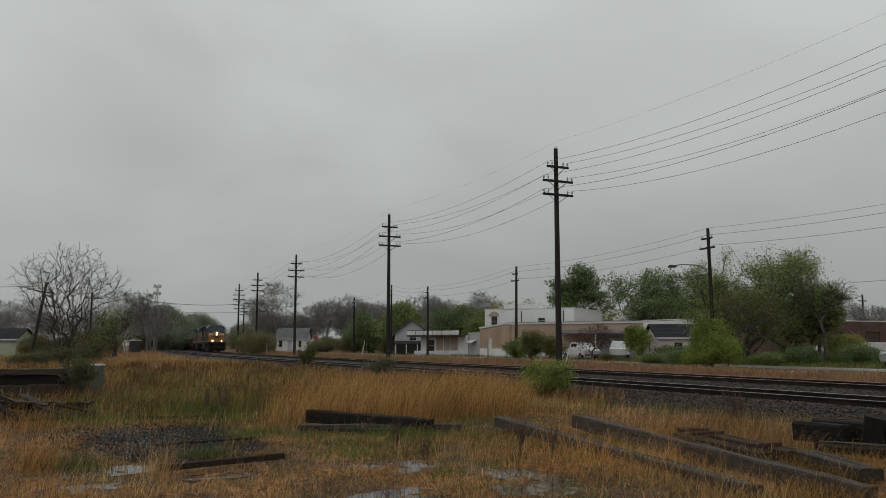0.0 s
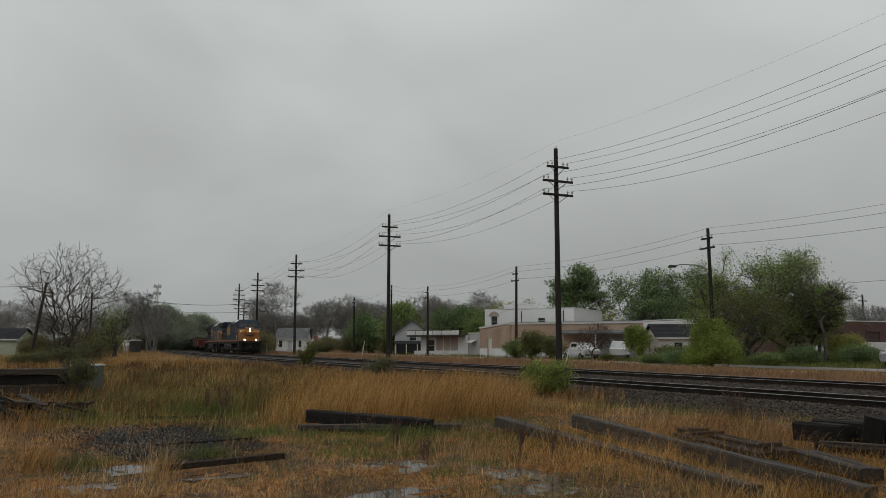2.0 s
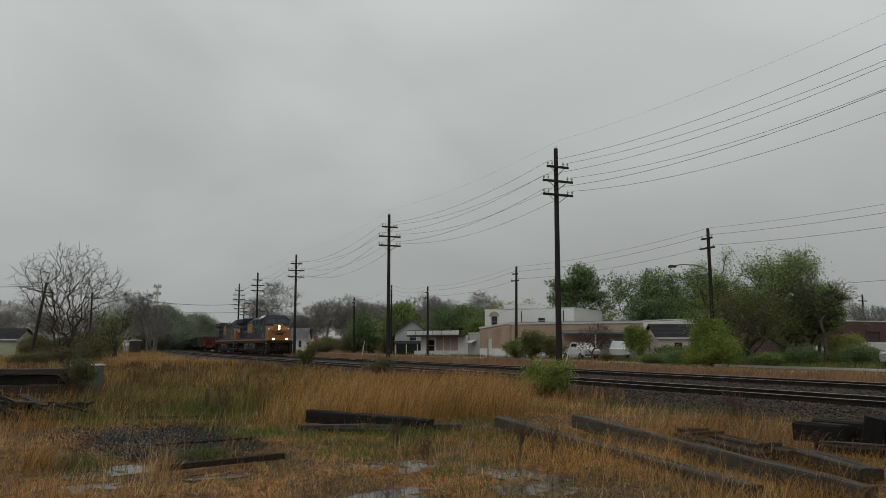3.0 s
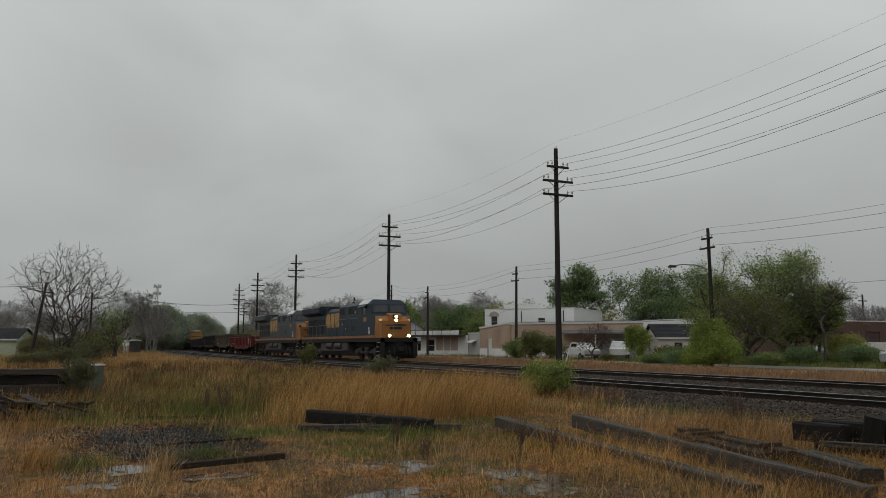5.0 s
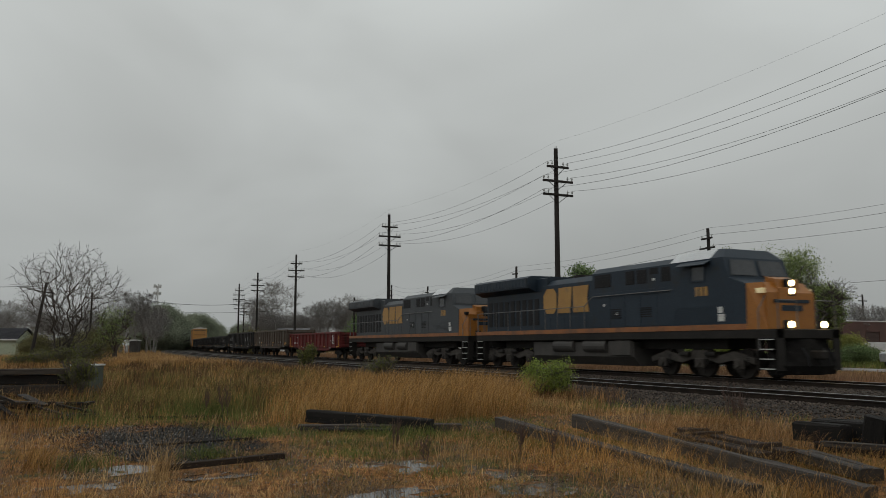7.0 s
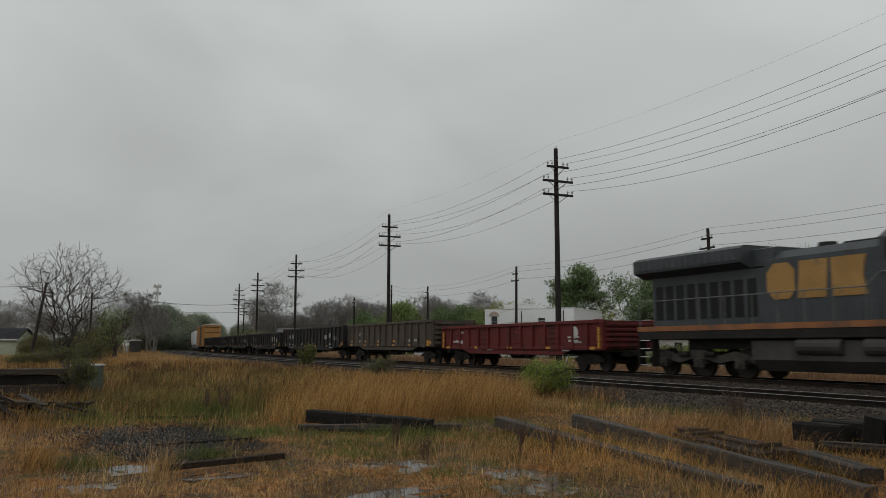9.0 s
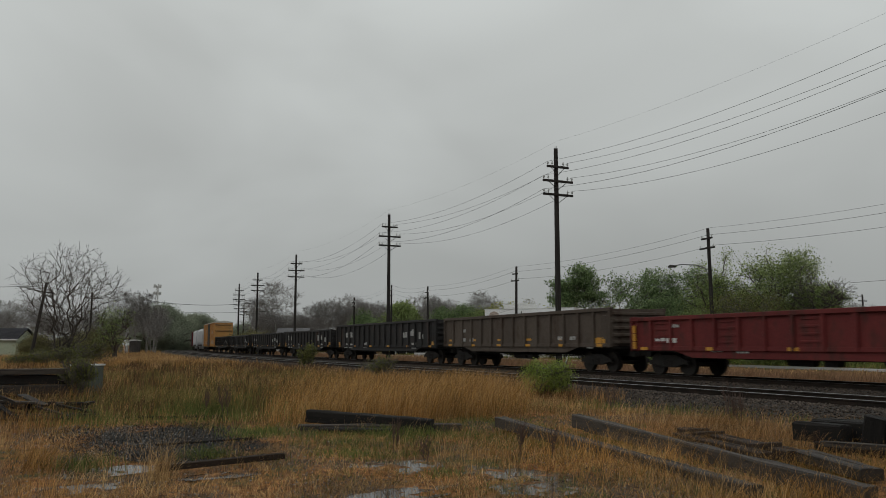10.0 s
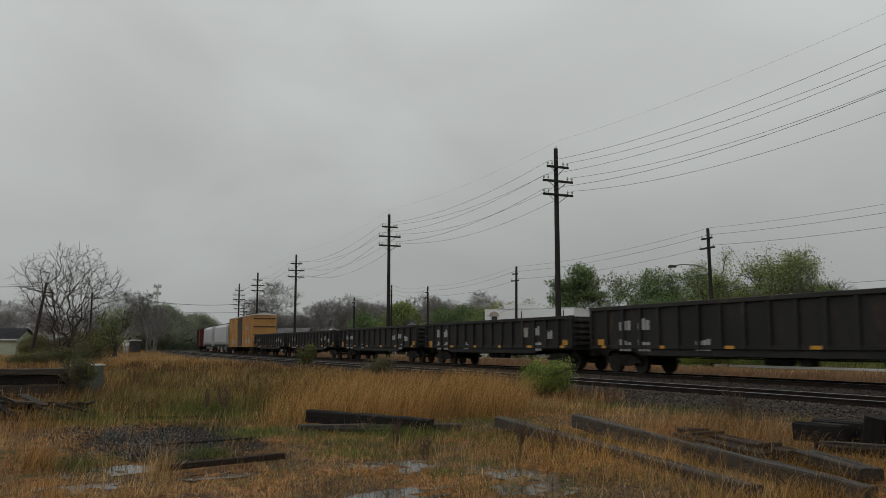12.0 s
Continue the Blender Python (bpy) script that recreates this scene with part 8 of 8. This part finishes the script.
    y = (-x) * (0.22 + 0.37 * t) + y * 0.4
    y = np.minimum(y, 13.4 - rng.uniform(0, 1, len(x)))
    blades("dry_grass", x, y, rng.uniform(0.3, 1.05, len(x)), 0.0055 * np.clip(-x / 18, 0.9, 2), rng.uniform(0.1, 0.65, len(x)), M_GRASS_DRY, "tall golden dry grass stand", 7, wind=0.25)
    pick = rng.random(len(x)) < 0.3
    blades("dry_grass", x[pick] + 0.05, y[pick] + 0.04, rng.uniform(0.5, 1.05, pick.sum()), 0.005, rng.uniform(0.2, 0.6, pick.sum()), M_GRASS_PALE, "pale stalks in the tall grass stand", 71, wind=0.3)
    # ballast edge weeds
    field(7000, 19, 40, 12.3, 14.6, 300, 0.22, 0.3, 0.7, 0.006, 0.4, M_GRASS_RUST, "rusty weeds at the ballast edge", 8, wind=0.2)
    field(2600, 11, 30, 10.6, 12.9, 160, 0.22, 0.2, 0.5, 0.006, 0.5, M_GRASS_PALE, "pale straw grass near the ballast", 9, wind=0.25)
    field(2500, 10, 30, 12.8, 14.6, 80, 0.3, 0.15, 0.35, 0.007, 0.5, M_GRASS_GREEN, "green weeds at the ballast edge", 10, name="green_weeds")
    # foreground mat of flattened litter
    field(60000, 6.5, 19.5, -2.5, 12.6, 1700, 0.17, 0.04, 0.13, 0.0065, 1.3, M_LITTER, "flattened rust-coloured grass litter", 11, name="grass_litter")
    field(16000, 6.5, 19.5, -2.5, 12.6, 700, 0.12, 0.06, 0.22, 0.0045, 1.1, M_GRASS_DRY, "flattened golden grass litter", 12, name="grass_litter")
    field(16000, 7, 19.0, 2.0, 11, 300, 0.24, 0.05, 0.16, 0.006, 0.7, M_GRASS_GREEN, "short new green grass", 13, name="green_grass")
    # green swathe in front of the ties
    x, y = clumped(rng, 14000, lambda r, k: r.uniform(-16.2, -11.4, k), lambda r, k: r.uniform(3.6, 9.0, k), 260, 0.2)
    ok = off_pads(x, y)
    blades("green_grass", x[ok], y[ok], rng.uniform(0.04, 0.16, ok.sum()), 0.006, rng.uniform(0.2, 0.8, ok.sum()), M_GRASS_GREEN, "short wet green grass before the ties", 14)
    for k, (cx, cy, r, n, h) in enumerate(((-19.6, 3.15, 0.45, 900, 0.5), (-15.0, 3.35, 0.35, 500, 0.3), (-12.3, 0.35, 0.22, 260, 0.3), (-12.6, 2.05, 0.22, 240, 0.3), (-14.0, 5.7, 0.4, 600, 0.28), (-9.8, 4.6, 0.18, 200, 0.16))):
        x, y = cx + rng.normal(0, r, n), cy + rng.normal(0, r, n)
        blades("green_tuft", x, y, rng.uniform(0.5, 1, n) * h, 0.008, rng.uniform(0.2, 0.8, n), M_GRASS_GREEN, "clump of fresh green grass", 30 + k)
    # pale straw clumps in the foreground
    for k, (cx, cy, rx, ry, n, h) in enumerate(((-15.2, -0.95, 1.2, 0.25, 300, 0.42), (-12.6, -0.15, 0.35, 0.16, 260, 0.5), (-10.9, 1.2, 0.12, 0.09, 170, 0.6), (-9.3, 0.0, 0.8, 0.5, 420, 0.3), (-11.1, 5.6, 0.5, 0.7, 260, 0.5), (-10.0, 6.6, 0.6, 0.6, 420, 0.55), (-7.1, 6.9, 0.35, 0.2, 300, 0.36), (-6.6, 7.6, 0.4, 0.2, 320, 0.36))):
        x, y = cx + rng.normal(0, rx, n), cy + rng.normal(0, ry, n)
        blades("straw_clump", x, y, rng.uniform(0.4, 1, n) * h, 0.0055, rng.uniform(0.2, 0.9, n), M_GRASS_DRY if k % 2 else M_GRASS_PALE, "clump of tall pale straw grass", 50 + k, wind=0.15)
    # hair-like golden grass round the long timbers
    x, y = clumped(rng, 5200, lambda r, k: r.uniform(-11.5, -5.6, k), lambda r, k: r.uniform(5.8, 10.6, k), 300, 0.16)
    ok = (np.abs(y - (7.85 - 0.116 * (x + 14.2))) > 0.17) & (np.abs(y - (9.0 - 0.164 * (x + 13.3))) > 0.15)
    x, y = x[ok], y[ok]
    blades("dry_grass", x, y, rng.uniform(0.08, 0.4, len(x)), 0.004, rng.uniform(0.3, 1.2, len(x)), M_GRASS_DRY, "arching golden grass round the long timbers", 60, wind=0.3)
    x, y = clumped(rng, 3600, lambda r, k: r.uniform(-13.5, -9, k), lambda r, k: r.uniform(9.6, 12.8, k), 200, 0.2)
    blades("dry_grass", x, y, rng.uniform(0.12, 0.5, len(x)), 0.0045, rng.uniform(0.3, 0.9, len(x)), M_GRASS_RUST, "rusty dry grass behind the long timbers", 61, wind=0.3)
    x, y = clumped(rng, 15000, lambda r, k: -np.exp(r.uniform(math.log(6.5), math.log(17), k)), lambda r, k: r.uniform(-2.4, 8.0, k), 520, 0.13)
    ok = off_pads(x, y, 0.8)
    blades("grass_litter", x[ok], y[ok], rng.uniform(0.05, 0.16, ok.sum()), 0.007, rng.uniform(0.7, 1.4, ok.sum()), M_GRASS_PALE, "bleached straw litter in tufts", 64)
    # thin dead stalks and fallen stems over the cleared ground
    x, y = clumped(rng, 2600, lambda r, k: -np.exp(r.uniform(math.log(7), math.log(19), k)), lambda r, k: r.uniform(-2.4, 11.5, k), 330, 0.13)
    blades("dead_stalks", x, y, rng.uniform(0.08, 0.42, len(x)), 0.0042, rng.uniform(0.1, 0.7, len(x)), M_WEED, "thin dark dead stalks over wet ground", 62, category="weed")
    x, y = clumped(rng, 3800, lambda r, k: -np.exp(r.uniform(math.log(7), math.log(19), k)), lambda r, k: r.uniform(-2.4, 11.5, k), 420, 0.1)
    blades("dry_grass", x, y, rng.uniform(0.12, 0.5, len(x)), 0.0032, rng.uniform(0.2, 0.9, len(x)), M_GRASS_PALE, "fine pale single stalks over wet ground", 63, wind=0.2)
    # strip beyond the tracks
    field(34000, 20, 150, 26.2, 33.0, 6000, 0.5, 0.15, 0.38, 0.008, 0.35, M_GRASS_PINK, "pinkish dead grass beyond the tracks", 15, pads=False, wind=0.3, tall=lambda x, y: np.where(-x > 42, 1.6, 1.0))
    field(9000, 20, 120, 30.5, 33.6, 600, 0.35, 0.15, 0.32, 0.008, 0.35, M_GRASS_PALE, "pale dry grass along the street", 16, pads=False, wind=0.3, tall=lambda x, y: np.where(-x > 42, 1.8, 1.0))
    field(14000, 22, 110, 33.4, 36.2, 800, 0.4, 0.06, 0.16, 0.009, 0.4, M_GRASS_GREEN, "green verge grass along the street", 17, name="verge_grass", pads=False)
    field(22000, 22, 110, 40.8, 56, 1300, 0.6, 0.2, 0.5, 0.009, 0.4, M_GRASS_GREEN, "green weeds and grass behind the street", 18, name="verge_grass", pads=False)


build_grass()


motions()
